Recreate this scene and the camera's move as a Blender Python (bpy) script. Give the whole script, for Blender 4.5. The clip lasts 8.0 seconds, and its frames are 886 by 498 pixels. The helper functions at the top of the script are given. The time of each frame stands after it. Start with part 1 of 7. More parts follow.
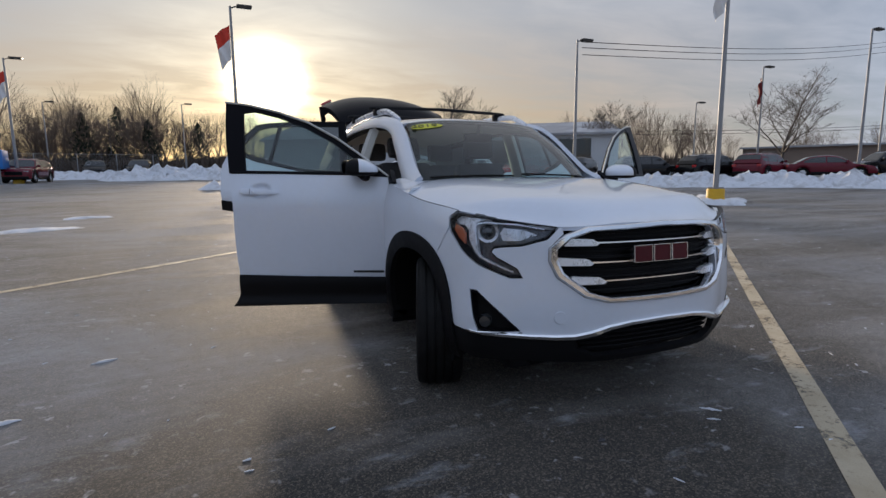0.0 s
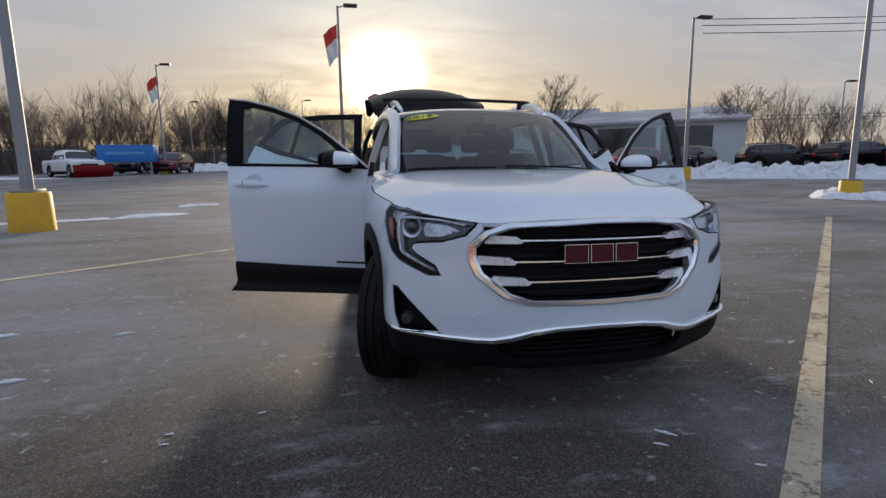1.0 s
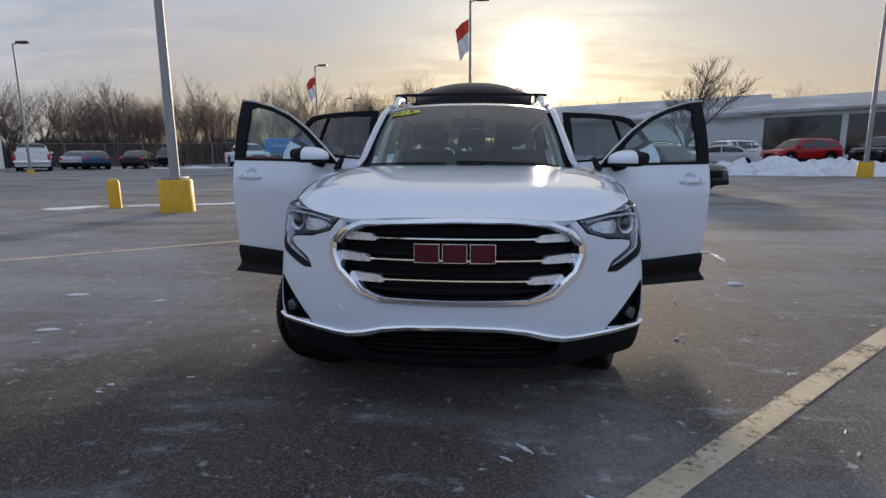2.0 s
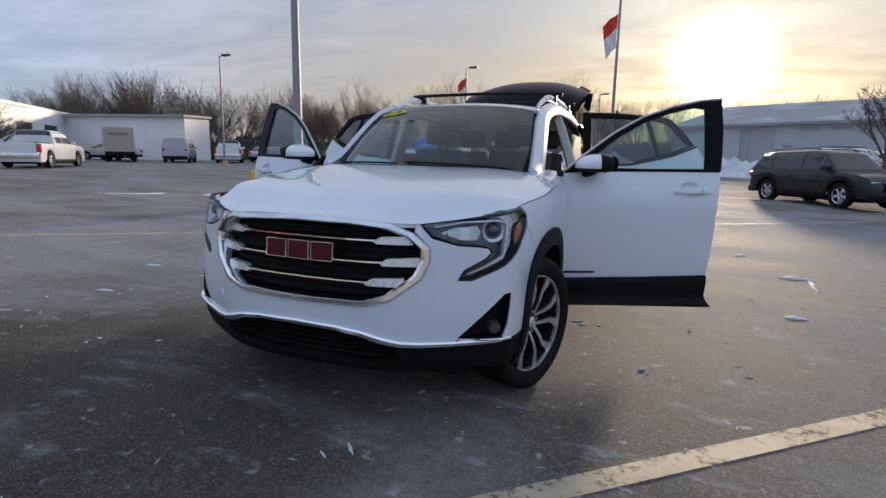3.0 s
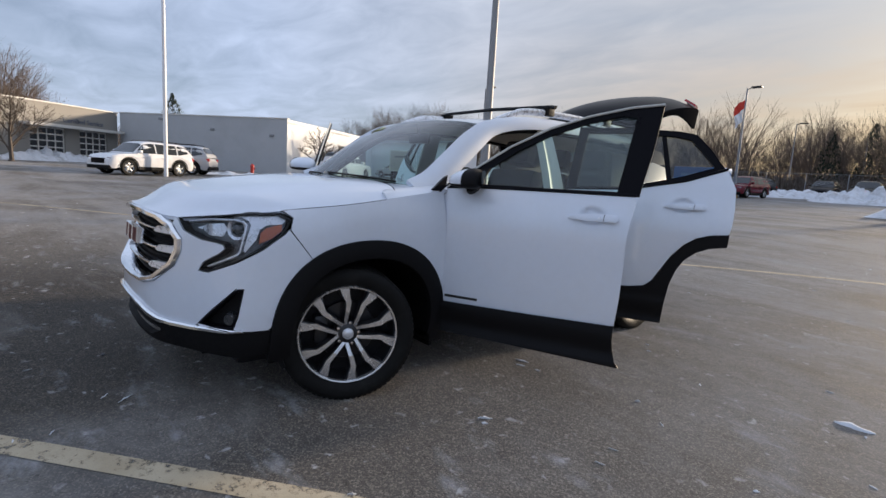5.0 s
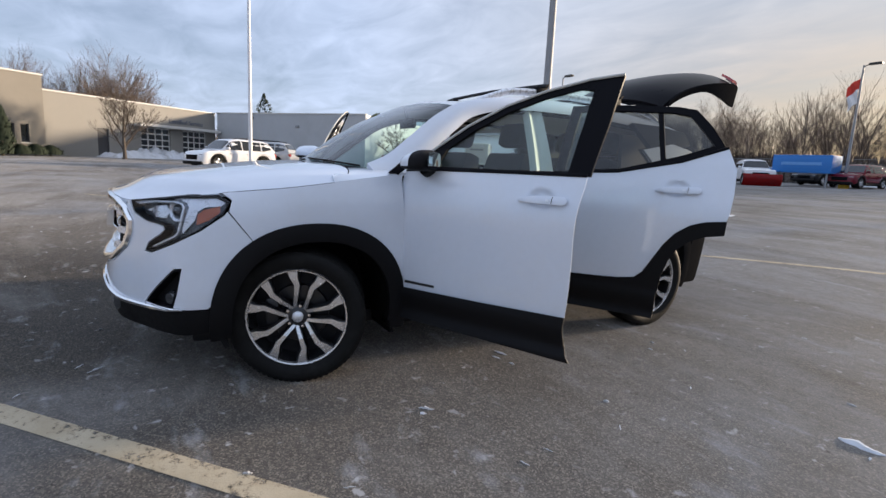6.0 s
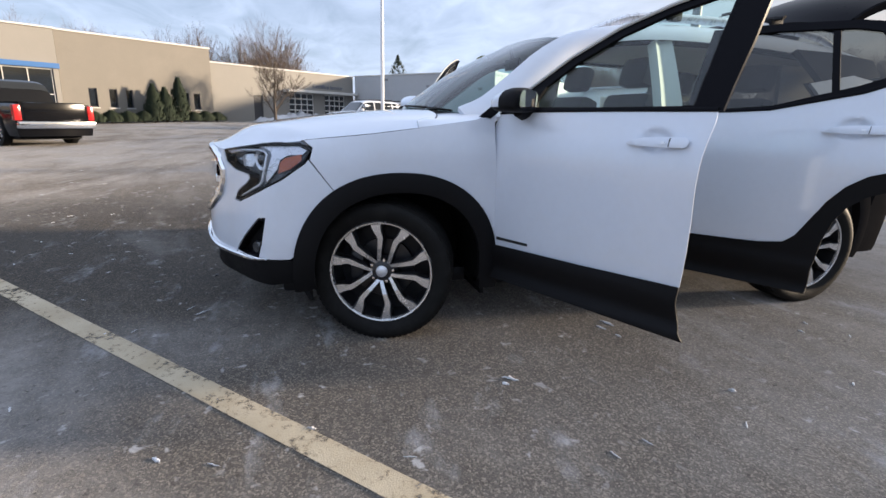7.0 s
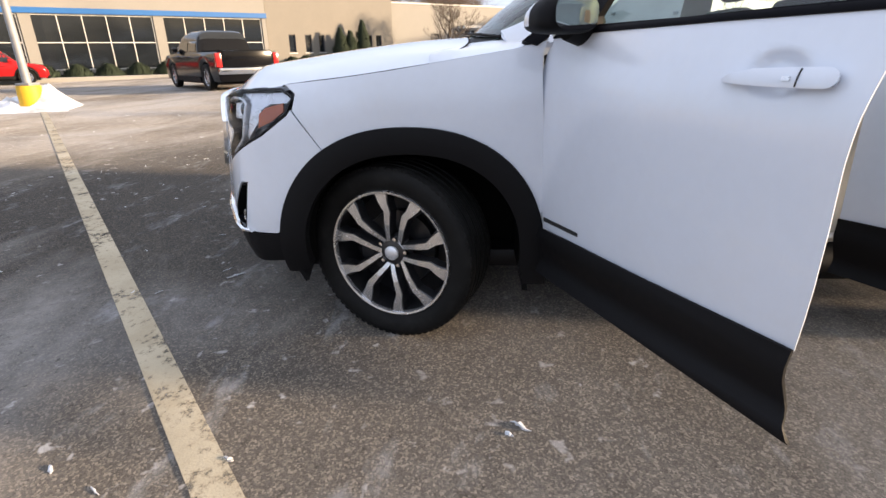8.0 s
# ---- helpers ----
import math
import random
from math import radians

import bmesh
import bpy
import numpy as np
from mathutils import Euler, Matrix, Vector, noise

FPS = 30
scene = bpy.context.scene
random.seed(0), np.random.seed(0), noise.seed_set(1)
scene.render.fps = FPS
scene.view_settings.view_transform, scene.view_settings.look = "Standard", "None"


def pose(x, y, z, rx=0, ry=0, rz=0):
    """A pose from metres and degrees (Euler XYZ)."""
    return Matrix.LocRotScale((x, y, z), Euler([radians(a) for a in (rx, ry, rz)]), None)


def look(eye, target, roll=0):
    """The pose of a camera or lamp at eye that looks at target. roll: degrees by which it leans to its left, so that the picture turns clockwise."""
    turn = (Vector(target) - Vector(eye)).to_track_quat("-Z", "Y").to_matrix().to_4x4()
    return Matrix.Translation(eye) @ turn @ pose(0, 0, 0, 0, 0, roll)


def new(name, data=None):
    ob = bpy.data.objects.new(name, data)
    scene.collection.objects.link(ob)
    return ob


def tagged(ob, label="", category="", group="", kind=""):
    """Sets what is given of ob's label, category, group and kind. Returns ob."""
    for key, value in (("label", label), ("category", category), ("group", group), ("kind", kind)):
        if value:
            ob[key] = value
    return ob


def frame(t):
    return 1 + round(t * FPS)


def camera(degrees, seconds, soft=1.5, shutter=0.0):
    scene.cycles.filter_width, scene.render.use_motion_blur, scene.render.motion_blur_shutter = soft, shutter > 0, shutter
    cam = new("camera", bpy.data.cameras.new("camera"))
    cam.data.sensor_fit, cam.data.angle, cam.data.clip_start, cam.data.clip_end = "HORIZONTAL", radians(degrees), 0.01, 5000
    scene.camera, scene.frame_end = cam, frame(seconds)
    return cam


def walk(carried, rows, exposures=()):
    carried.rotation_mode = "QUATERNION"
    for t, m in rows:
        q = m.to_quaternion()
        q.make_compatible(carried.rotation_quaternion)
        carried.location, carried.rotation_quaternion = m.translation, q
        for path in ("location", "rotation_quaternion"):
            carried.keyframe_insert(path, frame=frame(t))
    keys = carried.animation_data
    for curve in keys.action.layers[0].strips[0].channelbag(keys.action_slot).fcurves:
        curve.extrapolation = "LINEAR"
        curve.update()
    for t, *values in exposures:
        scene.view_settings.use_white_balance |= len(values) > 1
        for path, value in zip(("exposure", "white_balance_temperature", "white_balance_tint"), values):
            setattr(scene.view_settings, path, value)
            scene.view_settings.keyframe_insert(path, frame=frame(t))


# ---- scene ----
cam = camera(81.4, 8.0)
METRES, EYE, TILT, LEAN, TURN = 7.665, 1.178, 0.0, 0.0, -24.0
ROWS = [
    (0.0, 0.0, 0.0, 0.0, -0.08, -8.24, 0.56),
    (0.5, 0.0401, 0.0063, -0.0035, 5.17, -8.57, 0.67),
    (1.0, 0.1082, 0.021, -0.0003, 12.09, -9.11, 0.74),
    (1.5, 0.1865, 0.0334, 0.0009, 19.98, -9.66, 0.74),
    (3.0, 0.3904, 0.1717, 0.0015, 45.4, -9.8, -1.03),
    (3.5, 0.445, 0.2299, 0.003, 54.39, -9.16, -1.91),
    (4.0, 0.48, 0.2977, 0.0022, 62.72, -8.41, -2.68),
    (4.5, 0.5144, 0.3639, 0.0027, 69.75, -8.12, -3.2),
    (6.0, 0.5395, 0.5193, -0.0013, 84.18, -9.24, -2.62),
    (6.5, 0.5373, 0.5334, -0.0026, 90.14, -11.11, -1.96),
    (7.0, 0.506, 0.5449, -0.0108, 98.39, -14.1, -1.22),
    (7.5, 0.4509, 0.56, -0.0151, 107.69, -17.64, -0.22),
    (8.0, 0.398, 0.6003, -0.0125, 117.56, -20.66, 0.93),
]
walk(cam, [(t, pose(-1.911, -2.636, EYE, TILT, LEAN, TURN) @ pose(METRES * x, METRES * y, METRES * z, 90 + pitch, roll, yaw)) for t, x, y, z, yaw, pitch, roll in ROWS],
     [(0.0, -0.02, 6200, 10), (1.5, 0.10, 6150, 10), (3.5, 0.16, 6050, 10), (4.5, 0.22, 6150, 10), (6.5, 0.58, 6200, 10), (7.0, 0.72, 6200, 10), (8.0, 1.08, 6900, 12)])

# ---- light ----
SUN_AZ, SUN_EL = 84.2, 9.4          # degrees: from +x towards +y, and above the horizon
SUN_DIR = Vector((math.cos(radians(SUN_AZ)) * math.cos(radians(SUN_EL)),
                  math.sin(radians(SUN_AZ)) * math.cos(radians(SUN_EL)), math.sin(radians(SUN_EL))))


class Nodes:
    """A short way to write node trees."""

    def __init__(self, tree):
        self.t, self.n = tree, tree.nodes
        self.n.clear()

    def add(self, kind, props=(), **ins):
        node = self.n.new("ShaderNode" + kind)
        for key, value in dict(props).items():
            if key == "operation":
                node.operation = value
            elif key == "use_clamp":
                node.use_clamp = value
            elif key == "data_type":
                node.data_type = value
            elif key == "blend_type":
                node.blend_type = value
            elif key == "clamp":
                node.clamp = value
        for key, value in ins.items():
            sock = node.inputs[int(key[1:])] if key[0] == "i" and key[1:].isdigit() else node.inputs[key.replace("_", " ")]
            if isinstance(value, bpy.types.NodeSocket):
                self.t.links.new(value, sock)
            else:
                sock.default_value = value
        return node

    def math(self, op, a, b=0.0, clamp=False):
        return self.add("Math", {"operation": op, "use_clamp": clamp}, i0=a, i1=b).outputs[0]

    def mix(self, fac, a, b, blend="MIX"):
        node = self.add("Mix", {"data_type": "RGBA", "blend_type": blend}, i0=fac, i6=a, i7=b)
        return node.outputs[2]

    def ramp(self, fac, stops):
        node = self.add("ValToRGB", (), Fac=fac)
        el = node.color_ramp.elements
        for k, (at, col) in enumerate(stops):
            e = el[k] if k < 2 else el.new(at)
            e.position, e.color = at, (col if len(col) == 4 else (*col, 1))
        return node.outputs[0]

    def noise(self, vec, scale, detail=4.0, rough=0.55, warp=0.0):
        return self.add("TexNoise", (), Vector=vec, Scale=scale, Detail=detail, Roughness=rough, Distortion=warp).outputs["Fac"]

    def span(self, v, a, b, c=0.0, d=1.0):
        return self.add("MapRange", {"clamp": True}, i0=v, i1=a, i2=b, i3=c, i4=d).outputs[0]


def grey(v):
    return (v, v, v, 1)


def make_world():
    w = bpy.data.worlds.new("winter_sky")
    scene.world = w
    w.use_nodes = True
    k = Nodes(w.node_tree)
    sky = k.add("TexSky")
    sky.sky_type, sky.sun_disc = "NISHITA", False
    sky.sun_elevation, sky.sun_rotation = radians(SUN_EL), radians(90 - SUN_AZ)
    sky.air_density, sky.dust_density, sky.ozone_density, sky.altitude = 1.0, 1.6, 1.2, 200.0
    way = k.add("TexCoord").outputs["Generated"]
    sep = k.add("SeparateXYZ", (), Vector=way).outputs
    up = k.math("MAXIMUM", sep[2], 0.03)
    flat = k.add("CombineXYZ", (), X=k.math("DIVIDE", sep[0], k.math("ADD", up, 0.10)),
                 Y=k.math("DIVIDE", sep[1], k.math("ADD", up, 0.10))).outputs[0]
    # thin cloud sheet, wind-drawn, thickest round the sun
    dot = k.add("VectorMath", {"operation": "DOT_PRODUCT"}, i0=way, i1=tuple(SUN_DIR)).outputs["Value"]
    stretch = k.add("Mapping", (), Vector=flat, Rotation=(0, 0, radians(25)), Scale=(0.9, 1.7, 1)).outputs[0]
    fine = k.noise(stretch, 1.9, 8, 0.56, 0.5)
    broad = k.noise(stretch, 0.45, 5, 0.55, 0.4)
    near = k.span(dot, -0.6, 0.8)
    cover = k.math("ADD", k.math("ADD", 0.76, k.math("MULTIPLY", near, 0.15)), k.math("MULTIPLY", k.math("SUBTRACT", broad, 0.5), 0.6))
    cover = k.math("ADD", cover, k.math("MULTIPLY", k.math("SUBTRACT", fine, 0.52), 0.6))
    # the sheet thickens overhead
    cover = k.math("ADD", cover, k.span(sep[2], 0.30, 0.75, 0.0, 0.6), True)
    # light scattered by the cloud: pale blue-grey away from the sun, cream towards it
    warm = k.span(dot, 0.25, 0.97)
    low = k.span(sep[2], 0.0, 0.28, 1.0, 0.0)
    cloud = k.mix(warm, (5.0, 5.7, 7.2, 1), (5.1, 4.85, 4.6, 1))
    cloud = k.mix(k.math("MULTIPLY", k.math("MULTIPLY", low, k.span(dot, 0.52, 0.95)), 0.95), cloud, (6.2, 3.7, 1.15, 1))
    shade = k.span(k.math("ADD", k.math("MULTIPLY", fine, 0.6), k.math("MULTIPLY", broad, 0.4)), 0.34, 0.66, 0.86, 1.09)
    cloud = k.mix(1.0, cloud, k.add("CombineColor", (), i0=shade, i1=shade, i2=shade).outputs[0], "MULTIPLY")
    over = k.span(sep[2], 0.05, 0.80, 0.98, 1.25)
    cloud = k.mix(1.0, cloud, k.add("CombineColor", (), i0=over, i1=over, i2=over).outputs[0], "MULTIPLY")
    clear = k.mix(1.0, sky.outputs[0], (0.75, 0.85, 1.05, 1), "MULTIPLY")
    col = k.mix(k.math("MULTIPLY", cover, 0.9), clear, cloud)
    # the sun's aureole in thin cloud
    core = k.math("POWER", k.span(dot, 0.990, 1.0), 9.0)
    halo = k.math("POWER", k.span(dot, 0.86, 1.0), 4.0)
    glow = k.mix(core, (0, 0, 0, 1), (95, 78, 50, 1))
    wide = k.mix(halo, (0, 0, 0, 1), (1.0, 0.8, 0.3, 1))
    col = k.mix(1.0, k.mix(1.0, col, glow, "ADD"), wide, "ADD")
    bg = k.add("Background", (), Color=col, Strength=0.096)
    out = k.add("OutputWorld")
    k.t.links.new(bg.outputs[0], out.inputs[0])


make_world()
lamp = bpy.data.lights.new("sun", "SUN")
lamp.energy, lamp.angle, lamp.color = 6.0, radians(4.0), (1.0, 0.78, 0.55)
new("sun", lamp).matrix_world = look(SUN_DIR * 100, (0, 0, 0))


# ---- materials ----
def material(name, base=(0.5, 0.5, 0.5), rough=0.5, metal=0.0, vary=0.1, scale=3.0, bump=0.0, bump_scale=60.0, coat=0.0, spec=0.5,
             dirt=None, dirt_amount=0.5, dirt_scale=2.0, alpha=1.0):
    """A principled surface with variation at two scales."""
    m = bpy.data.materials.new(name)
    m.use_nodes = True
    k = Nodes(m.node_tree)
    pos = k.add("TexCoord").outputs["Object"]
    big, small = k.noise(pos, scale, 4, 0.6), k.noise(pos, scale * 14, 3, 0.6)
    both = k.math("ADD", k.math("MULTIPLY", big, 0.6), k.math("MULTIPLY", small, 0.4))
    dark = tuple(max(0.0, c * (1 - vary)) for c in base)
    light = tuple(min(1.0, c * (1 + vary)) for c in base)
    col = k.mix(k.span(both, 0.3, 0.7), (*dark, 1), (*light, 1))
    if dirt:
        d = k.math("MULTIPLY", k.span(k.noise(pos, dirt_scale, 6, 0.65, 0.4), 0.48, 0.72), dirt_amount)
        col = k.mix(d, col, (*dirt, 1))
    p = k.add("BsdfPrincipled", (), Base_Color=col, Metallic=metal, Coat_Weight=coat, Coat_Roughness=0.05,
              Roughness=k.span(both, 0.3, 0.7, max(0.02, rough * (1 - vary)), min(1.0, rough * (1 + vary))), Specular_IOR_Level=spec)
    if bump:
        b = k.add("Bump", (), Strength=bump, Distance=0.02, Height=k.noise(pos, bump_scale, 5, 0.65))
        k.t.links.new(b.outputs[0], p.inputs["Normal"])
    out = k.add("OutputMaterial")
    k.t.links.new(p.outputs[0], out.inputs[0])
    return m


def glass(name, tint=(0.8, 0.88, 0.86), see=0.75, rough=0.0, dust=0.06, shine=1.25):
    """Thin sheet glass: see-through with real mirror gloss."""
    m = bpy.data.materials.new(name)
    m.use_nodes = True
    k = Nodes(m.node_tree)
    fres = k.add("Fresnel", (), IOR=1.5).outputs[0]
    clear = k.add("BsdfTransparent", (), Color=(*[c * see for c in tint], 1))
    pos = k.add("TexCoord").outputs["Object"]
    film = k.add("BsdfDiffuse", (), Color=(0.55, 0.57, 0.58, 1))
    base = k.add("MixShader", (), i0=k.span(k.noise(pos, 4, 5, 0.6), 0.35, 0.8, 0.0, dust), i1=clear.outputs[0], i2=film.outputs[0])
    gloss = k.add("BsdfGlossy", (), Color=(1, 1, 1, 1), Roughness=rough)
    mix = k.add("MixShader", (), i0=k.math("MINIMUM", k.math("MULTIPLY", fres, shine), 1.0), i1=base.outputs[0], i2=gloss.outputs[0])
    out = k.add("OutputMaterial")
    k.t.links.new(mix.outputs[0], out.inputs[0])
    return m


def asphalt():
    m = bpy.data.materials.new("asphalt")
    m.use_nodes = True
    k = Nodes(m.node_tree)
    pos = k.add("TexCoord").outputs["Object"]
    # stone chips in binder
    chip = k.add("TexVoronoi", (), Vector=pos, Scale=150.0)
    chips = k.math("POWER", k.add("SeparateColor", (), Color=chip.outputs["Color"]).outputs[0], 3.0)
    grain = k.noise(pos, 240, 3, 0.7)
    wear = k.noise(pos, 0.55, 7, 0.62, 0.5)
    fleck = k.noise(pos, 9.0, 6, 0.7)
    col = k.mix(k.span(wear, 0.3, 0.7), (0.028, 0.027, 0.027, 1), (0.060, 0.056, 0.050, 1))
    col = k.mix(k.math("MULTIPLY", chips, 0.55), col, (0.27, 0.225, 0.17, 1))
    col = k.mix(k.span(grain, 0.50, 0.78, 0, 0.4), col, (0.012, 0.012, 0.013, 1))
    # dried salt in wide streaks along the traffic, broken by tyre tracks
    along = k.add("Mapping", (), Vector=pos, Rotation=(0, 0, radians(-20)), Scale=(0.10, 0.42, 1)).outputs[0]
    salt = k.noise(along, 1.5, 9, 0.62, 1.2)
    cloudy = k.noise(pos, 0.35, 6, 0.6, 0.6)
    # car's shade painted in: asphalt before the nose stays dark, salt grows with distance
    shade_fade = k.add("VectorMath", {"operation": "DISTANCE"}, i0=pos, i1=(-1.1, -2.0, 0.0)).outputs["Value"]
    # mask of the pale film, zero inside the painted shade
    dust = k.span(shade_fade, 1.5, 3.9, 0.0, 0.92)
    shade_fade = k.span(shade_fade, 1.4, 5.0, -0.06, 0.035)
    saltm = k.span(k.math("ADD", shade_fade, k.math("ADD", k.math("MULTIPLY", salt, 0.6), k.math("MULTIPLY", cloudy, 0.4))), 0.455, 0.60)
    saltm = k.math("MULTIPLY", saltm, k.span(k.math("ADD", fleck, k.math("MULTIPLY", grain, 0.5)), 0.45, 1.0, 0.35, 1.0))
    # pale film of dried brine over most of the lot, left out of the painted shade
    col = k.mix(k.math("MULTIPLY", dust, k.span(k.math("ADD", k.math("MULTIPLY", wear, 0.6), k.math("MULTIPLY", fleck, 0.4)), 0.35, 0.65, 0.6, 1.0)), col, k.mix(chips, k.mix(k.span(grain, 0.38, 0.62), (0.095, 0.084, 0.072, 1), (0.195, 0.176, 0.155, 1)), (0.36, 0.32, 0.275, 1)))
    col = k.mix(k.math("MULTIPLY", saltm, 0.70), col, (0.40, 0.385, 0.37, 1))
    # cold film of frost in wide patches, also left out of the painted shade
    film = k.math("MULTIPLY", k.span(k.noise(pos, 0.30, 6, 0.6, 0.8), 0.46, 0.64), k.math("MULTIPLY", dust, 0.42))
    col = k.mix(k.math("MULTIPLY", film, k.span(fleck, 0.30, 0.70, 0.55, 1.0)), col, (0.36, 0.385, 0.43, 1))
    # thin frost smears
    smear = k.add("Mapping", (), Vector=pos, Rotation=(0, 0, radians(35)), Scale=(0.8, 2.0, 1)).outputs[0]
    spots = k.noise(smear, 1.9, 10, 0.70)
    frost = k.math("MULTIPLY", k.span(spots, 0.565, 0.67), k.span(fleck, 0.35, 0.7, 0.3, 1.0))
    col = k.mix(k.math("MULTIPLY", frost, 0.60), col, (0.40, 0.41, 0.43, 1))
    # small blots of frost and grit
    blot = k.math("MULTIPLY", k.span(k.noise(pos, 11.0, 3, 0.6, 0.3), 0.635, 0.71), k.span(k.noise(pos, 0.9, 3, 0.5), 0.42, 0.60, 0.25, 1.0))
    col = k.mix(k.math("MULTIPLY", blot, 0.75), col, (0.52, 0.51, 0.51, 1))
    pits = k.span(k.noise(pos, 34.0, 4, 0.65), 0.60, 0.72, 0.0, 0.55)
    col = k.mix(pits, col, (0.016, 0.015, 0.014, 1))
    p = k.add("BsdfPrincipled", (), Base_Color=col, Diffuse_Roughness=1.0, Roughness=k.span(saltm, 0, 1, 0.82, 0.95), Specular_IOR_Level=0.18)
    h = k.math("ADD", k.math("MULTIPLY", chips, 0.8), k.math("MULTIPLY", grain, 0.5))
    b = k.add("Bump", (), Strength=0.7, Distance=0.008, Height=h)
    k.t.links.new(b.outputs[0], p.inputs["Normal"])
    out = k.add("OutputMaterial")
    k.t.links.new(p.outputs[0], out.inputs[0])
    return m


def line_paint():
    """Worn road paint: the asphalt shows through in chips and cracks."""
    m = bpy.data.materials.new("line_paint")
    m.use_nodes = True
    k = Nodes(m.node_tree)
    pos = k.add("TexCoord").outputs["Object"]
    gone = k.math("ADD", k.math("MULTIPLY", k.noise(pos, 26, 7, 0.75), 0.6), k.math("MULTIPLY", k.noise(pos, 4.0, 4, 0.6), 0.4))
    col = k.mix(k.span(k.noise(pos, 3.0, 5, 0.6), 0.3, 0.7), (0.36, 0.29, 0.185, 1), (0.50, 0.43, 0.31, 1))
    col = k.mix(k.span(k.noise(pos, 180, 2, 0.6), 0.5, 0.75, 0, 0.5), col, (0.27, 0.24, 0.19, 1))
    p = k.add("BsdfPrincipled", (), Base_Color=col, Roughness=0.75)
    b = k.add("Bump", (), Strength=0.5, Distance=0.004, Height=k.noise(pos, 160, 3, 0.6))
    k.t.links.new(b.outputs[0], p.inputs["Normal"])
    hole = k.add("BsdfTransparent")
    mix = k.add("MixShader", (), i0=k.span(gone, 0.515, 0.605, 0.0, 0.9), i1=p.outputs[0], i2=hole.outputs[0])
    out = k.add("OutputMaterial")
    k.t.links.new(mix.outputs[0], out.inputs[0])
    return m


ASPHALT, LINE = asphalt(), line_paint()
SNOW = material("snow", (0.62, 0.64, 0.68), 0.75, vary=0.16, scale=1.6, bump=1.0, bump_scale=4.0, dirt=(0.26, 0.25, 0.24), dirt_amount=0.85, dirt_scale=1.6)
WHITE_PAINT = material("white_car_paint", (0.63, 0.675, 0.755), 0.30, vary=0.03, scale=2.0, coat=1.0, dirt=(0.60, 0.60, 0.59), dirt_amount=0.16, dirt_scale=3.0)
BLACK_PLASTIC = material("black_plastic", (0.006, 0.006, 0.007), 0.62, vary=0.2, bump=0.08, bump_scale=500, spec=0.14)
MATT_BLACK = material("matt_black_plastic", (0.012, 0.012, 0.013), 0.95, vary=0.2, spec=0.0)
GLOSS_BLACK = material("gloss_black", (0.006, 0.006, 0.008), 0.30, vary=0.1, spec=0.05)
RUBBER = material("rubber", (0.008, 0.008, 0.008), 0.62, vary=0.25, scale=8, bump=0.12, bump_scale=120, dirt=(0.028, 0.027, 0.026), dirt_amount=0.35, dirt_scale=9, spec=0.14)
CHROME = material("chrome", (0.82, 0.83, 0.85), 0.10, 1.0, vary=0.06)
ALLOY = material("machined_alloy", (0.68, 0.69, 0.71), 0.26, 0.85, vary=0.10, scale=10)
DARK_ALLOY = material("dark_alloy", (0.035, 0.036, 0.04), 0.35, 0.6, vary=0.2, scale=8, coat=0.3)
STEEL = material("galvanised_steel", (0.27, 0.275, 0.285), 0.6, 0.35, vary=0.15, scale=5)
WINDOW = glass("clear_window", (0.72, 0.93, 0.90), 0.90, dust=0.02)
SCREEN = glass("windscreen", (0.62, 0.88, 0.87), 0.70, dust=0.015, shine=0.95)
PRIVACY = glass("privacy_glass", (0.50, 0.55, 0.55), 0.42, dust=0.02)
LENS = glass("lamp_lens", (0.95, 0.97, 1.0), 0.95, dust=0.005, shine=0.35)
AMBER = material("amber_lens", (0.42, 0.10, 0.035), 0.25, vary=0.15, scale=20, coat=0.8)
RED_LENS = material("red_lens", (0.40, 0.012, 0.012), 0.15, vary=0.2, scale=20, coat=0.8)
DARK_CLOTH = material("dark_cloth", (0.055, 0.055, 0.06), 0.85, vary=0.2, scale=8, bump=0.2, bump_scale=300)
DASH = material("dash_plastic", (0.035, 0.036, 0.038), 0.85, spec=0.1, vary=0.2, bump=0.2, bump_scale=260)
BEIGE = material("headliner", (0.52, 0.50, 0.46), 0.9, vary=0.06, scale=6)
RED_BADGE = material("red_enamel", (0.075, 0.008, 0.012), 0.5, vary=0.1, spec=0.2)
YELLOW = material("yellow_paint", (0.62, 0.36, 0.015), 0.6, vary=0.12, scale=3, bump=0.2, bump_scale=40, dirt=(0.30, 0.22, 0.08), dirt_amount=0.5)
BARK = material("bark", (0.085, 0.068, 0.055), 0.9, vary=0.35, scale=3, bump=0.5, bump_scale=30)
FAR_BARK = material("pale_bark", (0.13, 0.095, 0.072), 0.9, vary=0.35, scale=0.6)
BRUSH = material("brush", (0.075, 0.055, 0.042), 0.95, vary=0.4, scale=0.8)
EVERGREEN = material("evergreen", (0.022, 0.035, 0.02), 0.85, vary=0.4, scale=5)
STICKER = material("yellow_sticker", (0.62, 0.60, 0.05), 0.6, vary=0.05)
INK = material("sticker_ink", (0.16, 0.17, 0.05), 0.6, vary=0.1)


# ---- building blocks ----
def mesh_of(bm, name, mats=(), smooth=True, bevel=0.0):
    me = bpy.data.meshes.new(name)
    bm.normal_update()
    bm.to_mesh(me)
    bm.free()
    for m in mats:
        me.materials.append(m)
    if smooth:
        me.shade_smooth()
        me.set_sharp_from_angle(angle=radians(35))
    return me


